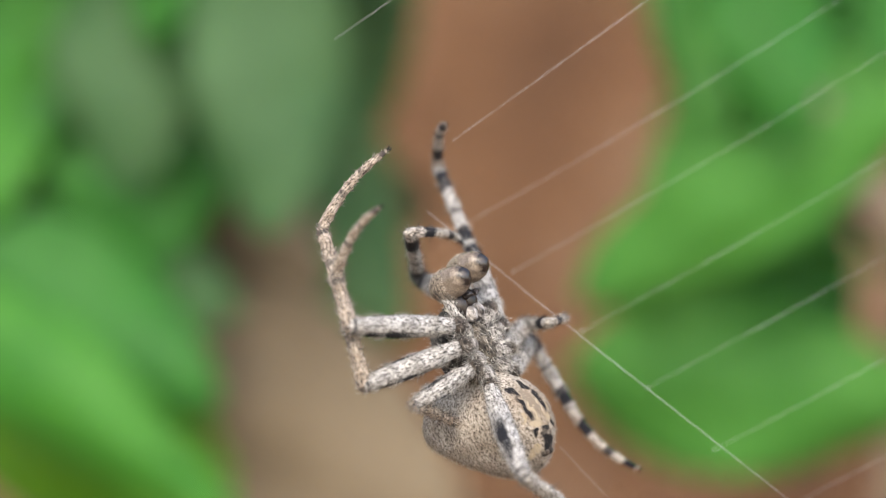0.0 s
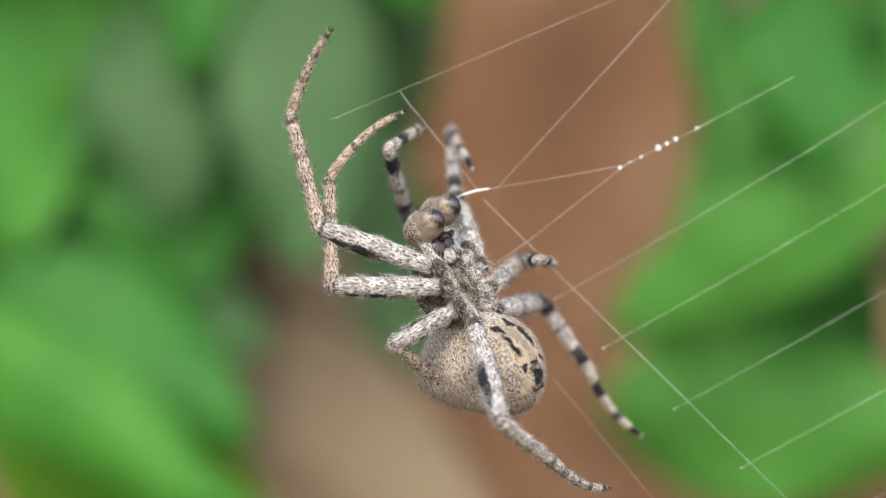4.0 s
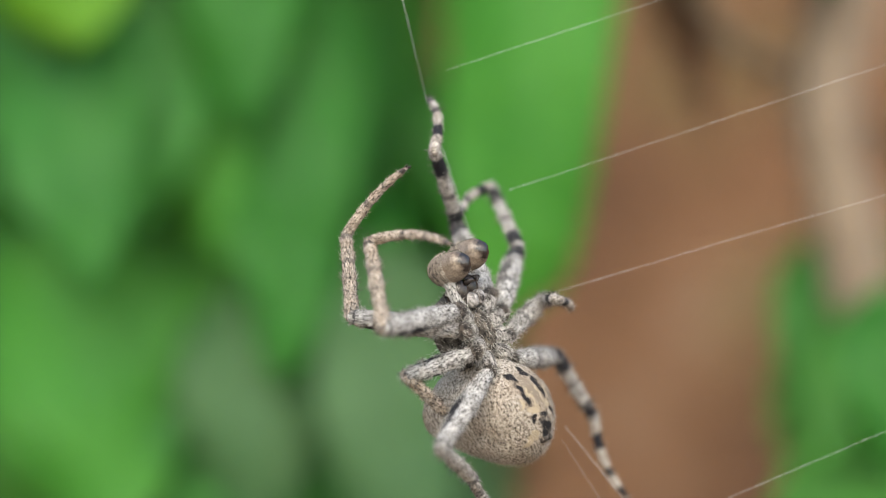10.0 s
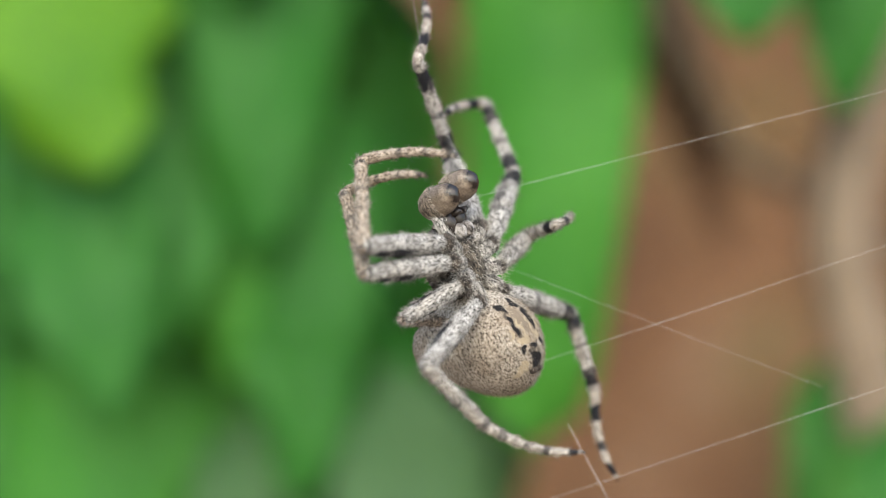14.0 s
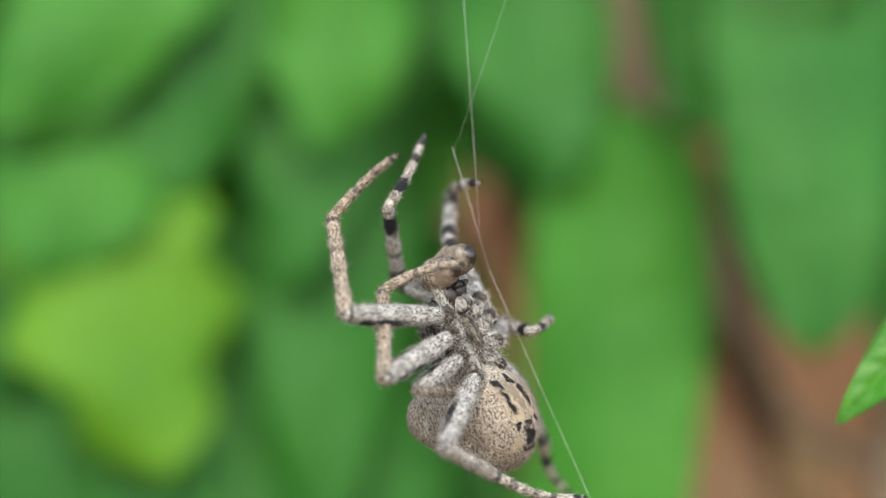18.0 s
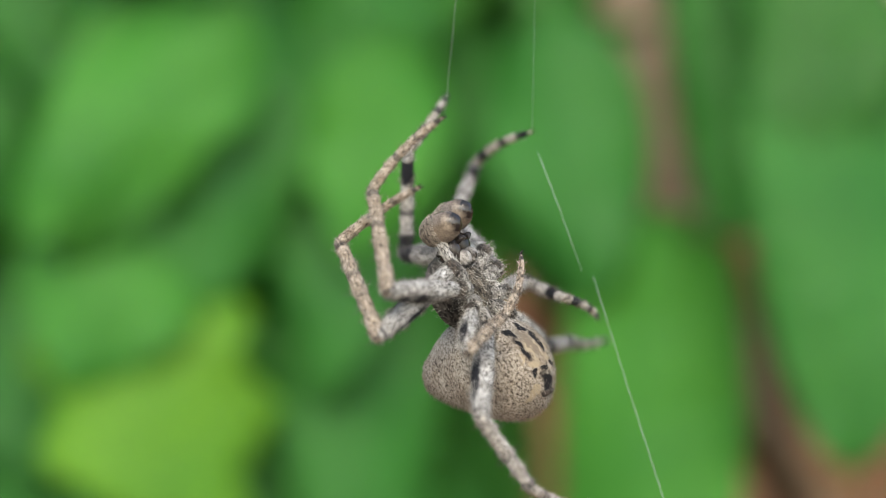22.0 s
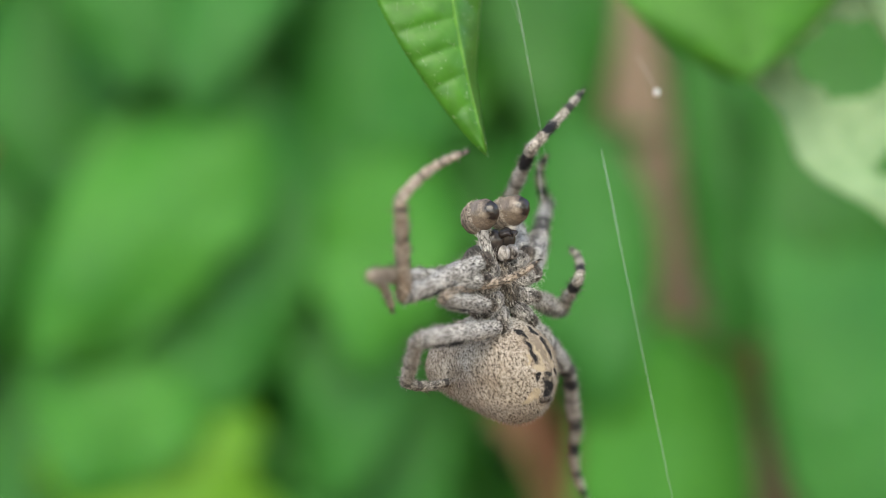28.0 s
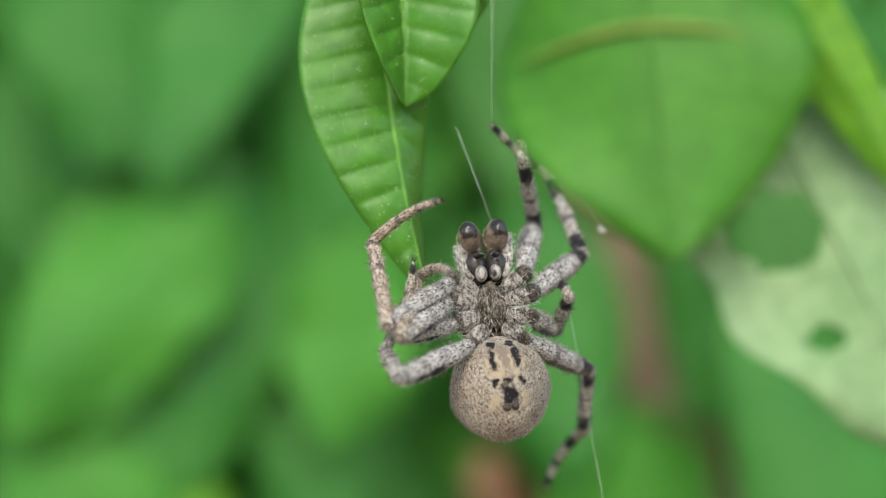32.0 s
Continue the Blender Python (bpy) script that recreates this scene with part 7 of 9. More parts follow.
    walk(legs['L1'][1], [(0,mm(4.98,5.13,5.22,46,57,-92)),(0.5,mm(2.9,4.97,6.45,30,46,-104)),(1,mm(0.72,4.17,7.11,20,34,-111)),(1.5,mm(2.45,3.7,7.59,15,33,-111)),(2,mm(4.15,2.95,7.66,10,32,-111)),(2.5,mm(5.08,3.75,6.67,18,39,-109)),(3,mm(5.86,4.36,5.43,27,46,-104)),(3.5,mm(5.82,4.37,5.46,28,47,-103)),(4,mm(5.74,4.38,5.53,31,50,-101)),(4.5,mm(5.64,4.39,5.62,35,53,-98)),(5,mm(5.53,4.4,5.7,39,56,-94)),(5.5,mm(5.45,4.41,5.77,43,58,-90)),(6,mm(5.42,4.42,5.79,45,59,-89)),(6.5,mm(5.8,4.22,5.66,28,47,-101)),(7,mm(6.16,4.01,5.51,17,34,-107)),(7.5,mm(6.01,4.06,5.63,33,48,-97)),(8,mm(5.85,4.1,5.74,58,58,-77)),(8.5,mm(5.53,4.35,5.77,32,41,-98)),(9,mm(5.2,4.58,5.78,17,22,-106)),(9.5,mm(5.91,3.63,6.14,24,29,-103)),(10,mm(6.5,2.56,6.36,32,36,-98)),(10.5,mm(6.7,2.89,5.92,42,40,-93)),(11,mm(6.87,3.2,5.45,52,44,-88)),(11.5,mm(6.65,3.39,5.56,59,46,-83)),(12,mm(6.42,3.57,5.67,66,47,-78)),(12.5,mm(6.48,2.62,6.34,39,36,-93)),(13,mm(6.4,1.59,6.89,19,22,-99)),(13.5,mm(6.38,1.76,6.84,20,23,-99)),(14,mm(6.31,2.19,6.73,23,26,-97)),(14.5,mm(6.19,2.73,6.54,27,30,-95)),(15,mm(6.05,3.25,6.33,32,34,-92)),(15.5,mm(5.92,3.63,6.14,36,37,-90)),(16,mm(5.86,3.78,6.06,38,38,-89)),(16.5,mm(5.73,4.17,5.78,47,43,-82)),(17,mm(5.59,4.54,5.48,57,47,-74)),(17.5,mm(5,5.24,5.03,45,42,-81)),(18,mm(4.34,5.82,4.51,35,37,-86)),(18.5,mm(4.51,5.88,4.2,26,39,-85)),(19,mm(4.67,5.93,3.88,17,42,-84)),(19.5,mm(4.73,5.91,3.85,28,46,-81)),(20,mm(4.8,5.89,3.82,39,50,-76)),(20.5,mm(4.55,5.35,5.24,26,45,-80)),(21,mm(4.17,4.53,6.49,15,40,-82)),(21.5,mm(4.39,5.41,5.24,11,37,-83)),(22,mm(4.49,6.02,3.83,7,34,-83)),(22.5,mm(4.29,5.53,5.12,19,41,-80)),(23,mm(3.99,4.81,6.27,34,47,-75)),(23.5,mm(4.22,3.97,6.96,44,48,-73)),(24,mm(4.39,3.01,7.53,53,50,-71)),(24.5,mm(4.6,4.74,6.03,51,52,-67)),(25,mm(4.52,5.93,4.06,48,54,-63)),(25.5,mm(4.69,5.83,4.13,48,54,-64)),(26,mm(5.09,5.57,4.29,47,53,-65)),(26.5,mm(5.58,5.18,4.48,46,52,-67)),(27,mm(6.04,4.75,4.64,44,51,-69)),(27.5,mm(6.37,4.38,4.75,44,50,-70)),(28,mm(6.5,4.23,4.79,43,49,-71)),(28.5,mm(5.61,4.85,5.03,56,53,-63)),(29,mm(4.63,5.34,5.19,70,56,-53)),(29.5,mm(4.15,5.69,4.92,73,57,-46)),(30,mm(3.66,6,4.62,77,58,-39)),(30.5,mm(3.33,5.95,4.88,83,59,-31)),(31,mm(3.01,5.88,5.14,89,59,-22)),(31.5,mm(3.44,5.33,5.86,73,58,-31)),(32,mm(3.84,4.67,6.49,58,56,-38))])
    walk(legs['L1'][2], [(0,mm(0.28,1.67,7.59,108,13,96)),(0.5,mm(-1.16,1.97,10.21,84,12,84)),(1,mm(-2.45,1.84,12.03,60,7,74)),(1.5,mm(-0.25,1.2,12.71,58,8,75)),(2,mm(1.94,0.3,12.93,56,9,77)),(2.5,mm(2.06,0.77,11.32,66,12,85)),(3,mm(2.11,1.12,9.32,77,14,93)),(3.5,mm(2.02,1.06,9.24,80,14,94)),(4,mm(1.8,0.93,9.03,88,14,96)),(4.5,mm(1.54,0.77,8.74,98,14,98)),(5,mm(1.29,0.63,8.43,109,13,100)),(5.5,mm(1.11,0.53,8.18,117,13,102)),(6,mm(1.05,0.49,8.08,120,12,103)),(6.5,mm(2.1,0.78,9.42,96,13,97)),(7,mm(3.41,1.29,10.48,71,11,92)),(7.5,mm(2.16,0.55,9.17,90,11,100)),(8,mm(1.28,0.14,7.52,109,9,108)),(8.5,mm(1.76,1.31,9.79,83,7,94)),(9,mm(2.84,2.97,11.39,57,1,84)),(9.5,mm(2.81,1.45,11.17,56,6,92)),(10,mm(2.74,-0.11,10.65,56,12,101)),(10.5,mm(2.33,0.1,9.49,69,14,104)),(11,mm(1.98,0.36,8.23,83,14,108)),(11.5,mm(1.57,0.44,7.83,97,14,105)),(12,mm(1.18,0.54,7.41,111,15,103)),(12.5,mm(2.35,-0.03,10.29,81,14,93)),(13,mm(4.04,-0.26,12.43,53,9,86)),(13.5,mm(3.9,-0.19,12.29,53,10,87)),(14,mm(3.54,-0.03,11.93,53,11,89)),(14.5,mm(3.07,0.18,11.39,53,13,92)),(15,mm(2.6,0.4,10.76,54,15,94)),(15.5,mm(2.24,0.57,10.23,54,17,97)),(16,mm(2.09,0.64,10.01,54,17,97)),(16.5,mm(1.59,0.65,8.96,78,18,98)),(17,mm(1.16,0.71,7.81,101,17,99)),(17.5,mm(1.04,1.59,8.3,78,15,83)),(18,mm(0.96,2.45,8.62,56,6,70)),(18.5,mm(2.07,2.05,8.56,64,5,67)),(19,mm(3.24,1.74,8.37,71,4,64)),(19.5,mm(2.52,1.46,7.72,76,4,66)),(20,mm(1.86,1.3,6.96,82,5,68)),(20.5,mm(2.5,0.93,9.23,81,4,66)),(21,mm(3.09,0.45,11.17,80,4,63)),(21.5,mm(3.71,1.56,10.18,74,6,70)),(22,mm(4.21,2.42,9,69,8,76)),(22.5,mm(2.89,1.33,9.6,63,-2,55)),(23,mm(1.54,0.24,9.84,61,-14,35)),(23.5,mm(1.06,-0.56,10,56,1,58)),(24,mm(0.58,-1.38,9.96,57,17,81)),(24.5,mm(1.34,-0.06,8.49,63,5,55)),(25,mm(1.86,0.78,6.53,76,-1,28)),(25.5,mm(2,0.71,6.64,74,0,31)),(26,mm(2.35,0.53,6.89,70,3,39)),(26.5,mm(2.79,0.24,7.21,65,8,49)),(27,mm(3.2,-0.09,7.5,60,13,59)),(27.5,mm(3.48,-0.37,7.7,58,18,67)),(28,mm(3.59,-0.49,7.78,57,20,70)),(28.5,mm(2.3,-0.06,7.17,46,32,82)),(29,mm(0.98,0.35,6.42,35,45,93)),(29.5,mm(0.85,0.42,5.92,37,52,100)),(30,mm(0.72,0.48,5.38,41,58,108)),(30.5,mm(0.72,0.24,5.3,42,60,111)),(31,mm(0.73,0.01,5.21,43,62,114)),(31.5,mm(1.7,-0.64,6.85,19,36,95)),(32,mm(2.7,-1.24,8.38,7,7,90))])
    walk(legs['L2'][0], [(0,mm(2.3,-0.15,0.7,39,13,100)),(0.5,mm(2.3,-0.15,0.7,37,13,100)),(1,mm(2.3,-0.15,0.7,34,13,101)),(1.5,mm(2.3,-0.15,0.7,44,10,97)),(2,mm(2.3,-0.15,0.7,54,7,93)),(2.5,mm(2.3,-0.15,0.7,52,10,97)),(3,mm(2.3,-0.15,0.7,51,13,101)),(3.5,mm(2.3,-0.15,0.7,50,13,100)),(4,mm(2.3,-0.15,0.7,46,11,99)),(4.5,mm(2.3,-0.15,0.7,43,9,96)),(5,mm(2.3,-0.15,0.7,39,6,95)),(5.5,mm(2.3,-0.15,0.7,36,4,93)),(6,mm(2.3,-0.15,0.7,35,4,93)),(6.5,mm(2.3,-0.15,0.7,46,6,95)),(7,mm(2.3,-0.15,0.7,57,8,97)),(7.5,mm(2.3,-0.15,0.7,46,5,94)),(8,mm(2.3,-0.15,0.7,35,1,92)),(8.5,mm(2.3,-0.15,0.7,36,2,93)),(9,mm(2.3,-0.15,0.7,37,3,94)),(9.5,mm(2.3,-0.15,0.7,50,3,93)),(10,mm(2.3,-0.15,0.7,63,3,93)),(10.5,mm(2.3,-0.15,0.7,62,5,98)),(11,mm(2.3,-0.15,0.7,62,8,103)),(11.5,mm(2.3,-0.15,0.7,51,5,98)),(12,mm(2.3,-0.15,0.7,41,0,95)),(12.5,mm(2.3,-0.15,0.7,49,-3,91)),(13,mm(2.3,-0.15,0.7,57,-6,86)),(13.5,mm(2.3,-0.15,0.7,58,-5,87)),(14,mm(2.3,-0.15,0.7,60,-4,90)),(14.5,mm(2.3,-0.15,0.7,63,-2,94)),(15,mm(2.3,-0.15,0.7,66,0,98)),(15.5,mm(2.3,-0.15,0.7,68,1,101)),(16,mm(2.3,-0.15,0.7,69,2,102)),(16.5,mm(2.3,-0.15,0.7,58,3,104)),(17,mm(2.3,-0.15,0.7,46,4,105)),(17.5,mm(2.3,-0.15,0.7,42,8,109)),(18,mm(2.3,-0.15,0.7,38,12,112)),(18.5,mm(2.3,-0.15,0.7,41,11,111)),(19,mm(2.3,-0.15,0.7,44,11,111)),(19.5,mm(2.3,-0.15,0.7,42,10,110)),(20,mm(2.3,-0.15,0.7,40,10,110)),(20.5,mm(2.3,-0.15,0.7,40,13,113)),(21,mm(2.3,-0.15,0.7,40,17,116)),(21.5,mm(2.3,-0.15,0.7,47,17,116)),(22,mm(2.3,-0.15,0.7,54,17,117)),(22.5,mm(2.3,-0.15,0.7,47,13,112)),(23,mm(2.3,-0.15,0.7,41,9,108)),(23.5,mm(2.3,-0.15,0.7,39,10,108)),(24,mm(2.3,-0.15,0.7,36,11,109)),(24.5,mm(2.3,-0.15,0.7,44,15,113)),(25,mm(2.3,-0.15,0.7,53,18,117)),(25.5,mm(2.3,-0.15,0.7,54,17,117)),(26,mm(2.3,-0.15,0.7,56,17,116)),(26.5,mm(2.3,-0.15,0.7,60,16,114)),(27,mm(2.3,-0.15,0.7,63,15,113)),(27.5,mm(2.3,-0.15,0.7,65,15,112)),(28,mm(2.3,-0.15,0.7,66,15,111)),(28.5,mm(2.3,-0.15,0.7,66,17,118)),(29,mm(2.3,-0.15,0.7,67,20,125)),(29.5,mm(2.3,-0.15,0.7,61,17,118)),(30,mm(2.3,-0.15,0.7,55,13,112)),(30.5,mm(2.3,-0.15,0.7,62,17,119)),(31,mm(2.3,-0.15,0.7,69,20,128)),(31.5,mm(2.3,-0.15,0.7,64,19,125)),(32,mm(2.3,-0.15,0.7,58,18,124))])
    walk(legs['L2'][1], [(0,mm(6,1.67,5.46,0,-33,-154)),(0.5,mm(5.79,1.67,5.62,1,-25,-154)),(1,mm(5.58,1.67,5.76,1,-18,-154)),(1.5,mm(6.56,1.16,5.15,-3,-32,-153)),(2,mm(7.37,0.6,4.36,-8,-45,-151)),(2.5,mm(7.17,1.15,4.48,-16,-52,-149)),(3,mm(6.92,1.69,4.57,-27,-58,-144)),(3.5,mm(6.86,1.6,4.69,-24,-56,-145)),(4,mm(6.69,1.36,4.96,-19,-52,-148)),(4.5,mm(6.45,1.04,5.29,-13,-47,-150)),(5,mm(6.19,0.71,5.58,-8,-42,-151)),(5.5,mm(5.97,0.45,5.79,-5,-38,-151)),(6,mm(5.87,0.35,5.86,-3,-36,-151)),(6.5,mm(6.77,0.68,5.07,-7,-46,-150)),(7,mm(7.48,0.98,4.1,-12,-56,-147)),(7.5,mm(6.78,0.55,5.08,-6,-46,-148)),(8,mm(5.89,0.1,5.87,-1,-37,-149)),(8.5,mm(6,0.24,5.79,-4,-39,-148)),(9,mm(6.1,0.39,5.69,-7,-41,-148)),(9.5,mm(7.13,0.32,4.72,-5,-45,-148)),(10,mm(7.9,0.23,3.55,-3,-48,-147)),(10.5,mm(7.78,0.88,3.63,-10,-51,-147)),(11,mm(7.6,1.52,3.67,-17,-54,-145)),(11.5,mm(7.12,0.89,4.63,-14,-50,-147)),(12,mm(6.45,0.22,5.43,-11,-46,-148)),(12.5,mm(7.08,-0.32,4.81,-8,-43,-149)),(13,mm(7.58,-0.85,4.07,-4,-40,-149)),(13.5,mm(7.64,-0.7,4,-4,-40,-149)),(14,mm(7.77,-0.33,3.82,-3,-40,-149)),(14.5,mm(7.91,0.16,3.56,-1,-39,-149)),(15,mm(8,0.65,3.27,0,-38,-149)),(15.5,mm(8.03,1.02,3.04,1,-38,-149)),(16,mm(8.04,1.16,2.94,2,-38,-149)),(16.5,mm(7.43,1.28,4.06,-4,-35,-149)),(17,mm(6.62,1.34,5.04,-10,-31,-150)),(17.5,mm(6.1,1.81,5.33,-15,-47,-145)),(18,mm(5.52,2.26,5.55,-25,-62,-135)),(18.5,mm(5.8,2.23,5.37,-27,-60,-138)),(19,mm(6.07,2.19,5.17,-29,-58,-140)),(19.5,mm(5.93,2.11,5.33,-25,-53,-144)),(20,mm(5.78,2.03,5.48,-22,-49,-147)),(20.5,mm(5.58,2.44,5.42,-24,-55,-143)),(21,mm(5.35,2.84,5.33,-27,-62,-137)),(21.5,mm(5.89,3,4.8,-32,-61,-139)),(22,mm(6.38,3.12,4.21,-36,-60,-140)),(22.5,mm(6.24,2.48,4.86,-34,-64,-134)),(23,mm(6.01,1.78,5.41,-33,-69,-127)),(23.5,mm(5.77,1.88,5.55,-37,-72,-122)),(24,mm(5.52,1.97,5.68,-43,-74,-115)),(24.5,mm(5.9,2.61,5.07,-52,-76,-109)),(25,mm(6.21,3.19,4.35,-62,-77,-100)),(25.5,mm(6.31,3.15,4.27,-60,-77,-102)),(26,mm(6.56,3.05,4.06,-53,-76,-106)),(26.5,mm(6.88,2.9,3.77,-45,-75,-110)),(27,mm(7.16,2.74,3.47,-38,-74,-114)),(27.5,mm(7.37,2.61,3.23,-33,-73,-116)),(28,mm(7.45,2.55,3.13,-32,-72,-117)),(28.5,mm(7.05,3.22,3.1,-24,-72,-118)),(29,mm(6.58,3.84,3.03,-17,-71,-118)),(29.5,mm(6.74,3.21,3.65,-6,-55,-124)),(30,mm(6.81,2.51,4.2,0,-38,-124)),(30.5,mm(6.72,3.33,3.53,9,-33,-123)),(31,mm(6.51,4.05,2.79,17,-28,-121)),(31.5,mm(6.38,3.87,3.32,16,-19,-118)),(32,mm(6.21,3.67,3.84,14,-10,-116))])
    walk(legs['L2'][2], [(0,mm(8.96,3.13,10.59,-26,68,-163)),(0.5,mm(8.12,2.86,11.13,-22,70,-165)),(1,mm(7.23,2.57,11.57,-19,71,-166)),(1.5,mm(9.55,2.32,10.34,-20,83,-179)),(2,mm(11.53,1.94,8.62,-169,85,20)),(2.5,mm(11.97,2.08,8.12,-179,63,16)),(3,mm(12.25,2.18,7.5,177,41,19)),(3.5,mm(12.08,2.16,7.79,175,46,19)),(4,mm(11.61,2.11,8.48,170,59,16)),(4.5,mm(10.92,2.03,9.32,155,74,3)),(5,mm(10.14,1.92,10.07,77,82,-72)),(5.5,mm(9.48,1.83,10.58,28,74,-120)),(6,mm(9.2,1.78,10.77,21,69,-126)),(6.5,mm(10.91,2.23,9.26,115,76,-45)),(7,mm(12.31,2.59,7.46,161,58,-15)),(7.5,mm(10.85,2.32,9.25,90,70,-68)),(8,mm(9.07,1.96,10.73,32,53,-107)),(8.5,mm(9.49,1.91,10.5,45,56,-103)),(9,mm(9.89,1.84,10.25,58,57,-98)),(9.5,mm(11.04,2.15,9.04,84,59,-84)),(10,mm(11.91,2.42,7.6,110,57,-70)),(10.5,mm(12.26,2.59,7.4,119,53,-50)),(11,mm(12.48,2.72,7.12,124,47,-34)),(11.5,mm(11.7,2.11,8.46,84,49,-64)),(12,mm(10.71,1.44,9.62,50,39,-87)),(12.5,mm(11.03,1.12,9.22,65,38,-89)),(13,mm(11.19,0.79,8.7,79,38,-92)),(13.5,mm(11.22,0.97,8.65,82,38,-90)),(14,mm(11.26,1.43,8.5,89,38,-86)),(14.5,mm(11.28,2.02,8.29,98,38,-80)),(15,mm(11.25,2.6,8.05,106,37,-74)),(15.5,mm(11.19,3.05,7.85,112,35,-70)),(16,mm(11.16,3.23,7.76,115,35,-68)),(16.5,mm(10.64,2.65,9.07,87,35,-69)),(17,mm(9.86,1.99,10.16,59,34,-70)),(17.5,mm(10.54,2.98,9.34,74,38,-56)),(18,mm(10.82,3.85,8.12,91,39,-42)),(18.5,mm(11.15,3.31,8.09,91,39,-34)),(19,mm(11.43,2.76,8.03,92,39,-26)),(19.5,mm(11.03,2.59,8.63,77,38,-35)),(20,mm(10.6,2.4,9.2,64,35,-44)),(20.5,mm(10.73,3.23,8.59,68,36,-41)),(21,mm(10.76,4.03,7.89,72,37,-39)),(21.5,mm(11.41,3.58,7.35,80,38,-29)),(22,mm(11.95,3.08,6.71,89,39,-20)),(22.5,mm(11.86,3.34,7.05,85,39,-23)),(23,mm(11.56,3.53,7.25,80,38,-27)),(23.5,mm(11.34,3.82,7.09,83,38,-35)),(24,mm(11.1,4.11,6.91,85,37,-42)),(24.5,mm(11.61,4.55,6.01,85,38,-40)),(25,mm(12.02,4.92,5,84,38,-38)),(25.5,mm(12.08,4.98,4.99,82,37,-41)),(26,mm(12.23,5.12,4.95,77,37,-46)),(26.5,mm(12.38,5.27,4.89,70,35,-53)),(27,mm(12.49,5.4,4.81,64,32,-60)),(27.5,mm(12.53,5.48,4.74,59,30,-65)),(28,mm(12.54,5.51,4.7,57,29,-67)),(28.5,mm(11.72,6.74,4.83,66,31,-61)),(29,mm(10.77,7.87,4.9,75,33,-55)),(29.5,mm(10.05,6.95,7.15,66,32,-56)),(30,mm(8.92,5.62,9.01,58,32,-56)),(30.5,mm(7.73,6.57,8.6,65,31,-59)),(31,mm(6.38,7.31,7.94,73,30,-62)),(31.5,mm(5.86,6.35,8.87,69,31,-59)),(32,mm(5.31,5.29,9.64,66,32,-57))])
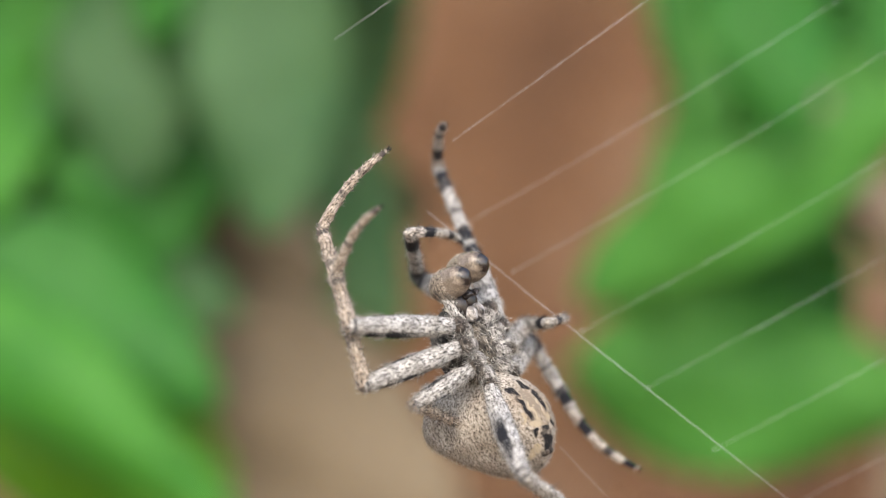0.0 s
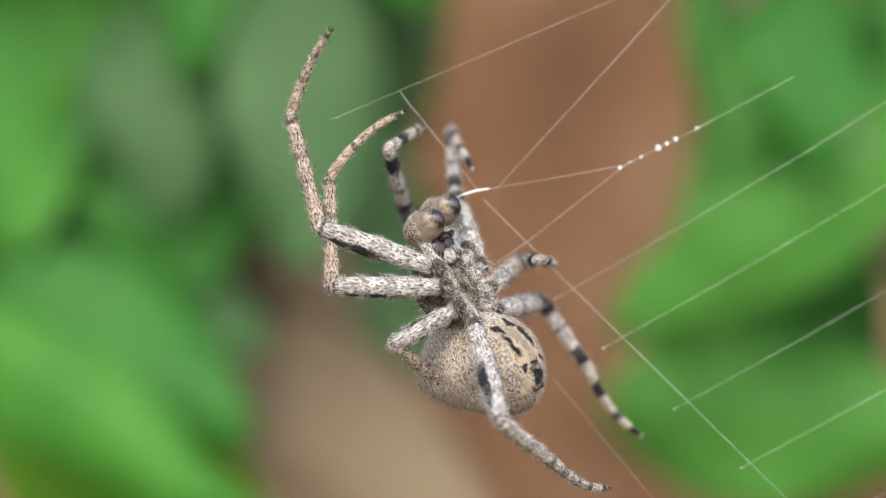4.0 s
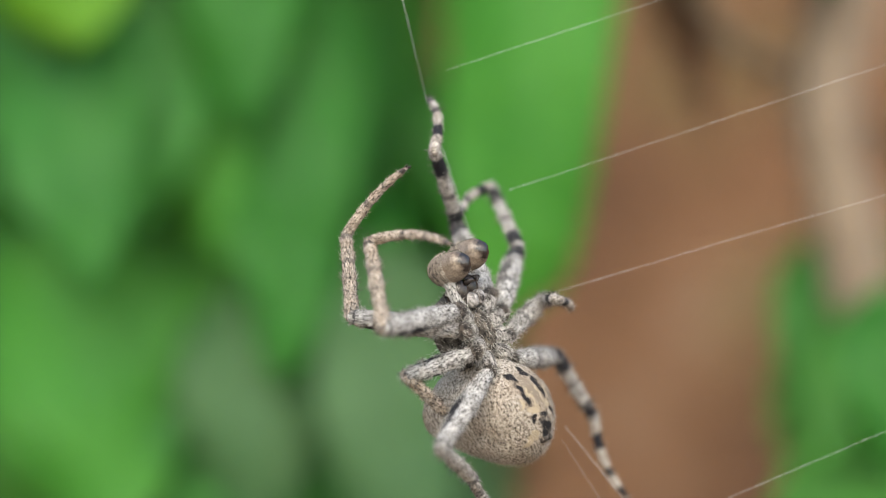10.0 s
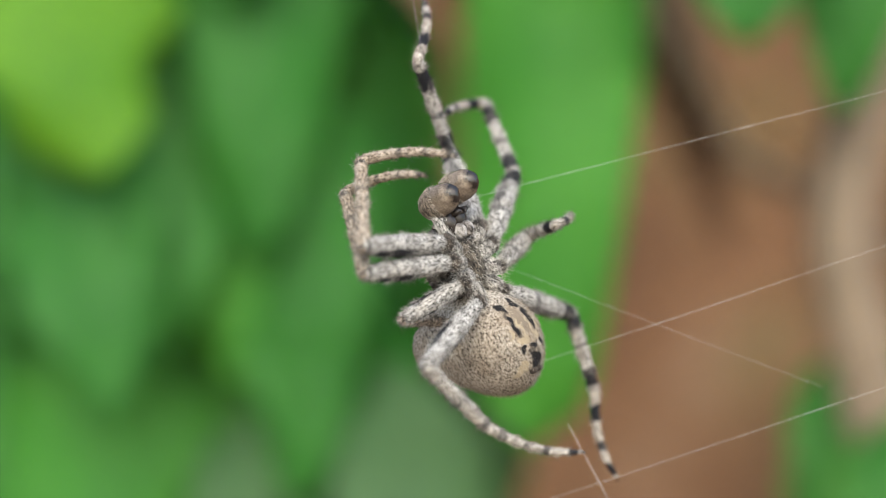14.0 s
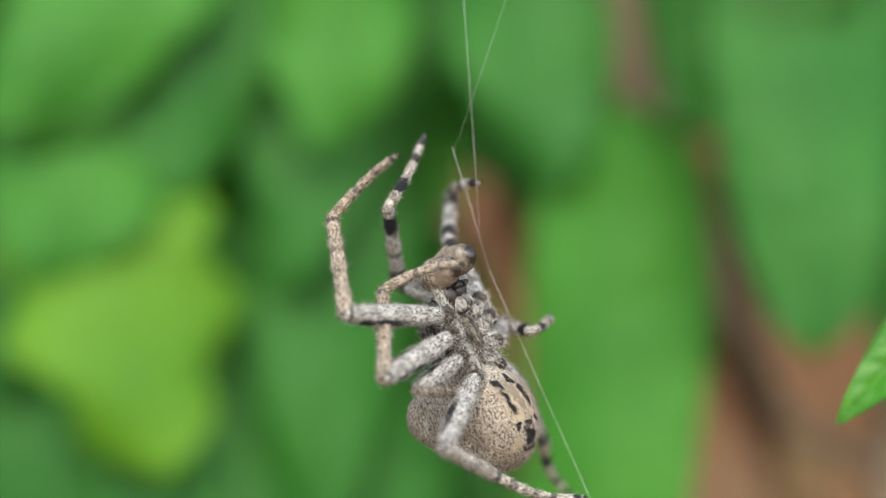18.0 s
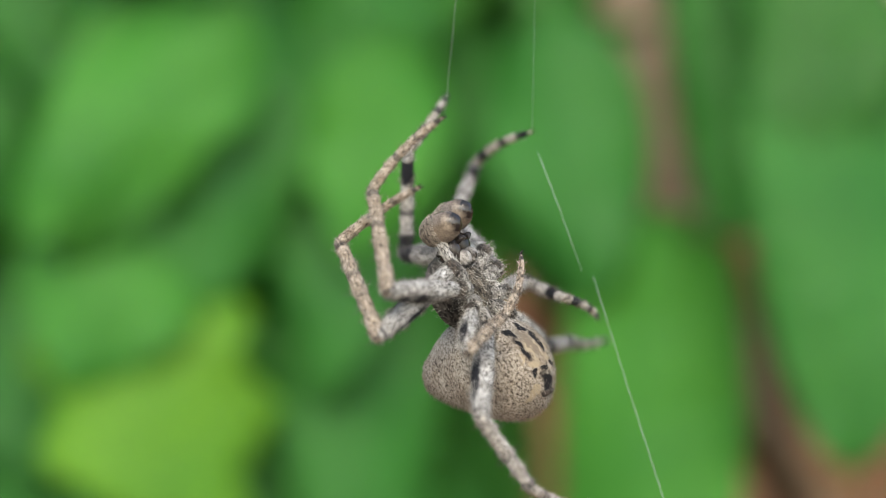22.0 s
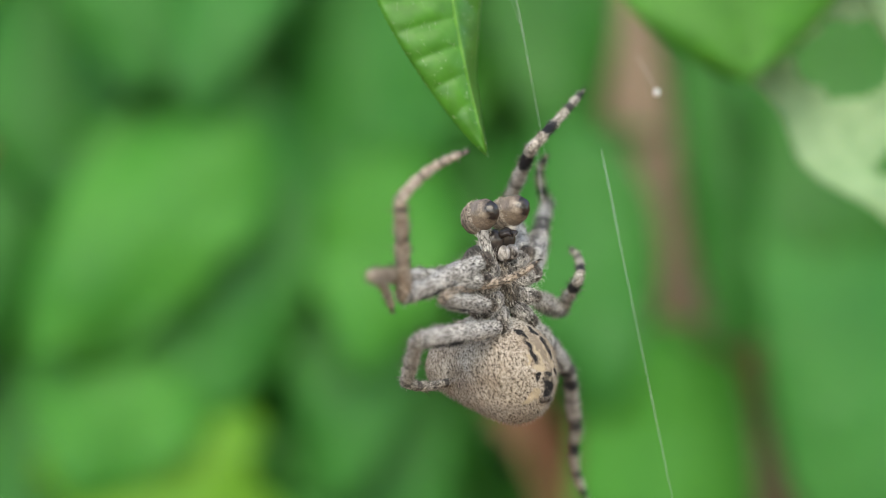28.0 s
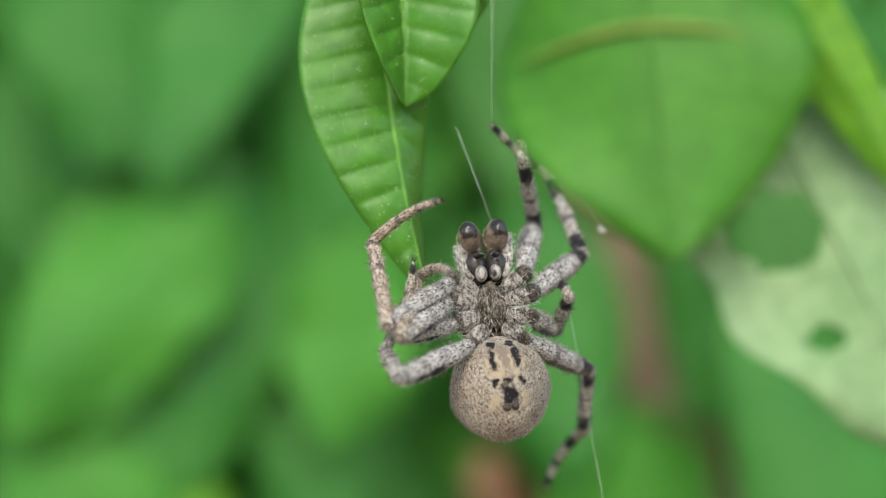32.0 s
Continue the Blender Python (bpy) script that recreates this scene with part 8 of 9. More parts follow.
    walk(legs['L3'][0], [(0,mm(2.1,-0.15,-0.65,79,1,98)),(0.5,mm(2.1,-0.15,-0.65,79,2,100)),(1,mm(2.1,-0.15,-0.65,78,3,103)),(1.5,mm(2.1,-0.15,-0.65,79,1,93)),(2,mm(2.1,-0.15,-0.65,81,-1,83)),(2.5,mm(2.1,-0.15,-0.65,82,-1,84)),(3,mm(2.1,-0.15,-0.65,84,-1,86)),(3.5,mm(2.1,-0.15,-0.65,84,-1,86)),(4,mm(2.1,-0.15,-0.65,85,-1,85)),(4.5,mm(2.1,-0.15,-0.65,86,-1,84)),(5,mm(2.1,-0.15,-0.65,87,-1,83)),(5.5,mm(2.1,-0.15,-0.65,88,-1,82)),(6,mm(2.1,-0.15,-0.65,88,-1,82)),(6.5,mm(2.1,-0.15,-0.65,82,-1,83)),(7,mm(2.1,-0.15,-0.65,77,0,84)),(7.5,mm(2.1,-0.15,-0.65,76,0,86)),(8,mm(2.1,-0.15,-0.65,75,1,88)),(8.5,mm(2.1,-0.15,-0.65,75,1,91)),(9,mm(2.1,-0.15,-0.65,76,2,93)),(9.5,mm(2.1,-0.15,-0.65,76,0,86)),(10,mm(2.1,-0.15,-0.65,76,-2,79)),(10.5,mm(2.1,-0.15,-0.65,75,0,85)),(11,mm(2.1,-0.15,-0.65,75,1,90)),(11.5,mm(2.1,-0.15,-0.65,76,0,85)),(12,mm(2.1,-0.15,-0.65,77,-1,80)),(12.5,mm(2.1,-0.15,-0.65,77,-1,81)),(13,mm(2.1,-0.15,-0.65,78,-1,81)),(13.5,mm(2.1,-0.15,-0.65,78,-1,82)),(14,mm(2.1,-0.15,-0.65,77,0,84)),(14.5,mm(2.1,-0.15,-0.65,77,1,87)),(15,mm(2.1,-0.15,-0.65,76,1,91)),(15.5,mm(2.1,-0.15,-0.65,75,2,93)),(16,mm(2.1,-0.15,-0.65,75,2,94)),(16.5,mm(2.1,-0.15,-0.65,82,3,97)),(17,mm(2.1,-0.15,-0.65,89,3,100)),(17.5,mm(2.1,-0.15,-0.65,86,3,104)),(18,mm(2.1,-0.15,-0.65,82,4,108)),(18.5,mm(2.1,-0.15,-0.65,78,2,102)),(19,mm(2.1,-0.15,-0.65,74,1,96)),(19.5,mm(2.1,-0.15,-0.65,78,1,98)),(20,mm(2.1,-0.15,-0.65,82,1,99)),(20.5,mm(2.1,-0.15,-0.65,82,1,100)),(21,mm(2.1,-0.15,-0.65,81,1,100)),(21.5,mm(2.1,-0.15,-0.65,86,1,101)),(22,mm(2.1,-0.15,-0.65,91,1,101)),(22.5,mm(2.1,-0.15,-0.65,82,1,99)),(23,mm(2.1,-0.15,-0.65,74,1,98)),(23.5,mm(2.1,-0.15,-0.65,74,2,101)),(24,mm(2.1,-0.15,-0.65,73,2,103)),(24.5,mm(2.1,-0.15,-0.65,79,3,107)),(25,mm(2.1,-0.15,-0.65,86,3,110)),(25.5,mm(2.1,-0.15,-0.65,87,3,109)),(26,mm(2.1,-0.15,-0.65,90,3,109)),(26.5,mm(2.1,-0.15,-0.65,95,3,108)),(27,mm(2.1,-0.15,-0.65,100,3,107)),(27.5,mm(2.1,-0.15,-0.65,103,4,107)),(28,mm(2.1,-0.15,-0.65,105,4,106)),(28.5,mm(2.1,-0.15,-0.65,106,4,106)),(29,mm(2.1,-0.15,-0.65,107,4,105)),(29.5,mm(2.1,-0.15,-0.65,108,-2,124)),(30,mm(2.1,-0.15,-0.65,107,-8,143)),(30.5,mm(2.1,-0.15,-0.65,105,-8,144)),(31,mm(2.1,-0.15,-0.65,104,-9,144)),(31.5,mm(2.1,-0.15,-0.65,96,-9,148)),(32,mm(2.1,-0.15,-0.65,88,-9,153))])
    walk(legs['L3'][1], [(0,mm(6.19,0.43,0.12,-96,9,137)),(0.5,mm(6.15,0.63,0.17,-99,9,137)),(1,mm(6.09,0.82,0.21,-102,9,137)),(1.5,mm(6.22,0.09,0.12,-102,8,132)),(2,mm(6.22,-0.66,0,-102,7,127)),(2.5,mm(6.24,-0.56,-0.09,-100,8,130)),(3,mm(6.26,-0.45,-0.18,-98,8,133)),(3.5,mm(6.26,-0.48,-0.2,-97,8,132)),(4,mm(6.26,-0.53,-0.26,-97,8,130)),(4.5,mm(6.26,-0.61,-0.34,-96,8,128)),(5,mm(6.26,-0.68,-0.41,-95,8,126)),(5.5,mm(6.25,-0.74,-0.47,-95,7,124)),(6,mm(6.25,-0.76,-0.49,-94,7,124)),(6.5,mm(6.23,-0.67,-0.1,-98,8,128)),(7,mm(6.17,-0.56,0.3,-101,9,133)),(7.5,mm(6.17,-0.42,0.36,-91,9,140)),(8,mm(6.16,-0.27,0.43,-81,8,146)),(8.5,mm(6.16,-0.07,0.42,-84,8,143)),(9,mm(6.16,0.14,0.4,-86,9,139)),(9.5,mm(6.16,-0.4,0.39,-89,9,134)),(10,mm(6.1,-0.93,0.37,-92,9,128)),(10.5,mm(6.14,-0.53,0.41,-89,9,136)),(11,mm(6.15,-0.14,0.45,-86,8,144)),(11.5,mm(6.15,-0.51,0.39,-89,8,143)),(12,mm(6.12,-0.89,0.32,-92,8,142)),(12.5,mm(6.14,-0.84,0.27,-90,8,145)),(13,mm(6.16,-0.79,0.22,-89,8,149)),(13.5,mm(6.16,-0.72,0.24,-90,8,148)),(14,mm(6.18,-0.55,0.28,-92,8,146)),(14.5,mm(6.18,-0.32,0.33,-94,8,143)),(15,mm(6.17,-0.09,0.38,-96,8,140)),(15.5,mm(6.16,0.09,0.41,-97,7,138)),(16,mm(6.15,0.16,0.42,-98,7,137)),(16.5,mm(6.22,0.39,-0.07,-99,7,134)),(17,mm(6.23,0.61,-0.56,-101,6,131)),(17.5,mm(6.16,0.89,-0.33,-102,7,134)),(18,mm(6.06,1.15,-0.1,-104,8,138)),(18.5,mm(6.12,0.72,0.19,-95,9,145)),(19,mm(6.12,0.28,0.48,-86,8,152)),(19.5,mm(6.18,0.42,0.19,-92,8,145)),(20,mm(6.21,0.55,-0.1,-98,7,137)),(20.5,mm(6.19,0.58,-0.05,-102,7,136)),(21,mm(6.18,0.61,0,-105,6,134)),(21.5,mm(6.22,0.62,-0.36,-113,8,138)),(22,mm(6.22,0.64,-0.72,-121,10,141)),(22.5,mm(6.21,0.54,-0.1,-94,10,146)),(23,mm(6.1,0.42,0.5,-67,9,150)),(23.5,mm(6.06,0.63,0.53,-79,9,147)),(24,mm(6,0.83,0.55,-90,9,145)),(24.5,mm(6.05,1.07,0.12,-99,8,138)),(25,mm(6.04,1.28,-0.32,-107,6,131)),(25.5,mm(6.05,1.26,-0.43,-103,6,133)),(26,mm(6.08,1.2,-0.69,-95,7,136)),(26.5,mm(6.08,1.12,-1.02,-84,6,141)),(27,mm(6.07,1.04,-1.36,-73,5,146)),(27.5,mm(6.03,0.96,-1.62,-64,3,149)),(28,mm(6.02,0.93,-1.72,-61,3,150)),(28.5,mm(6.01,0.88,-1.8,-75,-2,168)),(29,mm(5.99,0.83,-1.88,-91,-2,-175)),(29.5,mm(5.37,2.14,-1.95,-101,-1,-175)),(30,mm(4.37,3.17,-1.87,-110,-1,-174)),(30.5,mm(4.37,3.21,-1.75,-95,-2,-177)),(31,mm(4.37,3.24,-1.64,-80,-1,-179)),(31.5,mm(4.22,3.45,-1.08,-77,-2,-176)),(32,mm(4.04,3.58,-0.52,-74,-3,-173))])
    walk(legs['L3'][2], [(0,mm(3.93,-2.09,-0.23,94,-16,102)),(0.5,mm(3.91,-1.88,-0.37,96,-16,101)),(1,mm(3.89,-1.67,-0.51,97,-16,99)),(1.5,mm(3.81,-2.2,-0.58,103,-17,103)),(2,mm(3.61,-2.73,-0.67,108,-18,106)),(2.5,mm(3.72,-2.77,-0.65,105,-18,106)),(3,mm(3.84,-2.79,-0.62,102,-18,107)),(3.5,mm(3.81,-2.79,-0.63,102,-18,107)),(4,mm(3.73,-2.77,-0.66,102,-18,107)),(4.5,mm(3.64,-2.74,-0.69,102,-18,108)),(5,mm(3.54,-2.7,-0.72,102,-18,108)),(5.5,mm(3.47,-2.68,-0.75,102,-18,109)),(6,mm(3.45,-2.66,-0.76,102,-18,109)),(6.5,mm(3.62,-2.8,-0.54,103,-17,102)),(7,mm(3.78,-2.9,-0.33,104,-15,95)),(7.5,mm(3.97,-3.01,0.3,85,-15,103)),(8,mm(4.23,-3.03,0.94,66,-12,110)),(8.5,mm(4.07,-2.72,0.78,81,-14,99)),(9,mm(3.91,-2.41,0.61,96,-13,88)),(9.5,mm(3.69,-2.73,0.43,101,-15,97)),(10,mm(3.43,-3.03,0.23,106,-17,105)),(10.5,mm(3.77,-2.97,0.45,88,-18,101)),(11,mm(4.12,-2.85,0.67,69,-19,98)),(11.5,mm(4.09,-3.21,0.45,77,-21,91)),(12,mm(4.03,-3.57,0.22,85,-21,84)),(12.5,mm(4.21,-3.64,0.25,83,-20,96)),(13,mm(4.39,-3.7,0.27,82,-19,108)),(13.5,mm(4.36,-3.6,0.25,83,-19,107)),(14,mm(4.27,-3.36,0.19,87,-19,105)),(14.5,mm(4.15,-3.04,0.11,91,-19,102)),(15,mm(4.03,-2.71,0.03,95,-19,100)),(15.5,mm(3.93,-2.45,-0.03,99,-19,97)),(16,mm(3.89,-2.34,-0.05,100,-19,97)),(16.5,mm(3.85,-1.98,-0.61,87,-19,104)),(17,mm(3.73,-1.61,-1.18,75,-17,110)),(17.5,mm(3.84,-1.49,-1.06,80,-18,105)),(18,mm(3.93,-1.37,-0.94,86,-18,99)),(18.5,mm(4.22,-2.08,-0.13,75,-14,122)),(19,mm(4.5,-2.7,0.68,67,-6,143)),(19.5,mm(4.23,-2.37,0.05,76,-11,125)),(20,mm(3.97,-1.97,-0.58,86,-13,106)),(20.5,mm(3.93,-1.87,-0.72,97,-12,103)),(21,mm(3.9,-1.76,-0.86,108,-11,99)),(21.5,mm(4.25,-1.82,-1.66,116,-9,95)),(22,mm(4.62,-1.83,-2.43,124,-6,90)),(22.5,mm(4.33,-2.29,-0.31,96,-7,99)),(23,mm(4.35,-2.18,1.83,68,-4,106)),(23.5,mm(4.16,-2.12,1.2,72,3,127)),(24,mm(4.05,-1.95,0.53,78,8,149)),(24.5,mm(3.84,-1.47,-0.38,88,8,122)),(25,mm(3.65,-0.94,-1.29,98,12,96)),(25.5,mm(3.68,-1.05,-1.2,95,12,98)),(26,mm(3.77,-1.27,-0.96,88,12,102)),(26.5,mm(3.94,-1.49,-0.65,80,14,108)),(27,mm(4.17,-1.6,-0.35,71,15,113)),(27.5,mm(4.39,-1.62,-0.14,64,17,117)),(28,mm(4.48,-1.62,-0.07,61,18,119)),(28.5,mm(5.32,-2.34,-0.94,70,13,101)),(29,mm(6.27,-2.55,-1.95,80,10,83)),(29.5,mm(5.67,-1.19,-2.57,91,10,98)),(30,mm(4.67,-0.02,-3.03,101,8,113)),(30.5,mm(4.56,-0.17,-2.05,69,7,111)),(31,mm(4.44,-0.1,-1.05,37,5,110)),(31.5,mm(4.48,0.14,-0.33,26,27,120)),(32,mm(4.48,0.33,0.4,14,50,126))])
    walk(legs['L4'][0], [(0,mm(1.45,-0.1,-1.9,82,2,105)),(0.5,mm(1.45,-0.1,-1.9,88,2,108)),(1,mm(1.45,-0.1,-1.9,95,2,111)),(1.5,mm(1.45,-0.1,-1.9,95,3,104)),(2,mm(1.45,-0.1,-1.9,95,3,97)),(2.5,mm(1.45,-0.1,-1.9,97,3,97)),(3,mm(1.45,-0.1,-1.9,99,3,98)),(3.5,mm(1.45,-0.1,-1.9,99,3,98)),(4,mm(1.45,-0.1,-1.9,99,3,99)),(4.5,mm(1.45,-0.1,-1.9,98,3,100)),(5,mm(1.45,-0.1,-1.9,98,3,101)),(5.5,mm(1.45,-0.1,-1.9,98,3,101)),(6,mm(1.45,-0.1,-1.9,98,3,102)),(6.5,mm(1.45,-0.1,-1.9,96,3,98)),(7,mm(1.45,-0.1,-1.9,95,3,94)),(7.5,mm(1.45,-0.1,-1.9,97,3,98)),(8,mm(1.45,-0.1,-1.9,99,2,102)),(8.5,mm(1.45,-0.1,-1.9,99,3,100)),(9,mm(1.45,-0.1,-1.9,100,3,97)),(9.5,mm(1.45,-0.1,-1.9,100,3,98)),(10,mm(1.45,-0.1,-1.9,100,3,99)),(10.5,mm(1.45,-0.1,-1.9,103,3,99)),(11,mm(1.45,-0.1,-1.9,106,3,99)),(11.5,mm(1.45,-0.1,-1.9,97,3,101)),(12,mm(1.45,-0.1,-1.9,89,3,103)),(12.5,mm(1.45,-0.1,-1.9,103,4,98)),(13,mm(1.45,-0.1,-1.9,116,6,93)),(13.5,mm(1.45,-0.1,-1.9,116,6,93)),(14,mm(1.45,-0.1,-1.9,115,5,95)),(14.5,mm(1.45,-0.1,-1.9,113,5,96)),(15,mm(1.45,-0.1,-1.9,112,4,98)),(15.5,mm(1.45,-0.1,-1.9,110,4,99)),(16,mm(1.45,-0.1,-1.9,110,3,100)),(16.5,mm(1.45,-0.1,-1.9,107,2,104)),(17,mm(1.45,-0.1,-1.9,103,1,108)),(17.5,mm(1.45,-0.1,-1.9,108,0,111)),(18,mm(1.45,-0.1,-1.9,112,-1,113)),(18.5,mm(1.45,-0.1,-1.9,117,1,110)),(19,mm(1.45,-0.1,-1.9,122,3,107)),(19.5,mm(1.45,-0.1,-1.9,115,3,107)),(20,mm(1.45,-0.1,-1.9,107,3,107)),(20.5,mm(1.45,-0.1,-1.9,109,2,109)),(21,mm(1.45,-0.1,-1.9,110,1,111)),(21.5,mm(1.45,-0.1,-1.9,112,1,111)),(22,mm(1.45,-0.1,-1.9,113,1,111)),(22.5,mm(1.45,-0.1,-1.9,115,2,110)),(23,mm(1.45,-0.1,-1.9,117,3,108)),(23.5,mm(1.45,-0.1,-1.9,111,2,112)),(24,mm(1.45,-0.1,-1.9,106,1,115)),(24.5,mm(1.45,-0.1,-1.9,108,0,117)),(25,mm(1.45,-0.1,-1.9,110,-1,119)),(25.5,mm(1.45,-0.1,-1.9,111,0,118)),(26,mm(1.45,-0.1,-1.9,113,0,117)),(26.5,mm(1.45,-0.1,-1.9,115,1,115)),(27,mm(1.45,-0.1,-1.9,118,2,113)),(27.5,mm(1.45,-0.1,-1.9,120,3,112)),(28,mm(1.45,-0.1,-1.9,120,3,111)),(28.5,mm(1.45,-0.1,-1.9,116,0,117)),(29,mm(1.45,-0.1,-1.9,111,-2,123)),(29.5,mm(1.45,-0.1,-1.9,111,-4,128)),(30,mm(1.45,-0.1,-1.9,110,-6,133)),(30.5,mm(1.45,-0.1,-1.9,106,-6,132)),(31,mm(1.45,-0.1,-1.9,102,-5,132)),(31.5,mm(1.45,-0.1,-1.9,99,-6,136)),(32,mm(1.45,-0.1,-1.9,95,-7,141))])
    walk(legs['L4'][1], [(0,mm(8.32,1.79,-0.84,-173,-3,-166)),(0.5,mm(8.28,2.16,-1.7,-171,-3,-166)),(1,mm(8.13,2.5,-2.56,-170,-3,-166)),(1.5,mm(8.42,1.61,-2.53,-175,-4,-166)),(2,mm(8.58,0.69,-2.49,-180,-5,-166)),(2.5,mm(8.55,0.75,-2.74,-176,-4,-166)),(3,mm(8.51,0.81,-3,-173,-3,-166)),(3.5,mm(8.5,0.85,-2.99,-173,-3,-166)),(4,mm(8.49,0.94,-2.97,-175,-3,-166)),(4.5,mm(8.48,1.05,-2.94,-176,-4,-166)),(5,mm(8.47,1.16,-2.91,-178,-5,-166)),(5.5,mm(8.45,1.25,-2.89,-179,-5,-166)),(6,mm(8.45,1.29,-2.88,-180,-6,-166)),(6.5,mm(8.55,0.82,-2.68,-179,-2,-166)),(7,mm(8.61,0.34,-2.47,-178,1,-166)),(7.5,mm(8.54,0.86,-2.73,174,15,-167)),(8,mm(8.42,1.37,-2.97,165,29,-171)),(8.5,mm(8.46,1.02,-3.07,168,25,-170)),(9,mm(8.5,0.68,-3.16,171,21,-169)),(9.5,mm(8.48,0.83,-3.15,175,23,-170)),(10,mm(8.46,0.97,-3.13,179,24,-170)),(10.5,mm(8.4,0.91,-3.5,180,22,-170)),(11,mm(8.31,0.84,-3.86,-179,20,-170)),(11.5,mm(8.47,1.18,-2.83,-174,9,-171)),(12,mm(8.47,1.49,-1.77,-169,-3,-173)),(12.5,mm(8.43,0.72,-3.48,180,0,-173)),(13,mm(7.91,-0.11,-5.08,169,3,-173)),(13.5,mm(7.93,-0.03,-5.03,170,3,-173)),(14,mm(7.99,0.16,-4.9,170,4,-174)),(14.5,mm(8.06,0.4,-4.72,172,5,-174)),(15,mm(8.11,0.65,-4.54,173,6,-174)),(15.5,mm(8.14,0.84,-4.39,174,7,-174)),(16,mm(8.15,0.91,-4.34,174,8,-174)),(16.5,mm(8.16,1.49,-3.97,170,22,-177)),(17,mm(8.11,2.05,-3.58,165,36,179)),(17.5,mm(7.86,2.32,-4.11,160,39,178)),(18,mm(7.56,2.57,-4.62,156,42,176)),(18.5,mm(7.47,2.05,-5.21,164,28,-178)),(19,mm(7.31,1.5,-5.76,170,13,-175)),(19.5,mm(7.75,1.64,-4.92,167,20,-177)),(20,mm(8.07,1.75,-4.03,165,27,-179)),(20.5,mm(7.93,2.03,-4.2,168,28,-179)),(21,mm(7.77,2.31,-4.36,170,28,-179)),(21.5,mm(7.71,2.28,-4.54,163,53,173)),(22,mm(7.65,2.25,-4.71,130,75,139)),(22.5,mm(7.63,2,-4.94,151,67,161)),(23,mm(7.6,1.75,-5.16,159,57,171)),(23.5,mm(7.72,2.29,-4.51,173,52,172)),(24,mm(7.75,2.81,-3.83,-175,47,171)),(24.5,mm(7.57,2.99,-4.11,-171,36,169)),(25,mm(7.37,3.16,-4.39,-166,26,166)),(25.5,mm(7.37,3.08,-4.48,-170,26,166)),(26,mm(7.38,2.86,-4.7,-178,27,166)),(26.5,mm(7.38,2.57,-4.99,171,28,166)),(27,mm(7.36,2.27,-5.26,160,29,165)),(27.5,mm(7.33,2.03,-5.47,151,29,165)),(28,mm(7.31,1.94,-5.55,148,29,165)),(28.5,mm(7.22,2.8,-5.07,141,30,164)),(29,mm(7.03,3.62,-4.54,134,31,163)),(29.5,mm(6.67,4.16,-4.44,132,30,165)),(30,mm(6.27,4.67,-4.32,130,28,167)),(30.5,mm(6.44,4.69,-3.88,129,27,169)),(31,mm(6.59,4.7,-3.44,127,25,171)),(31.5,mm(6.29,5.12,-3.01,125,20,-179)),(32,mm(5.94,5.49,-2.57,122,14,-170))])
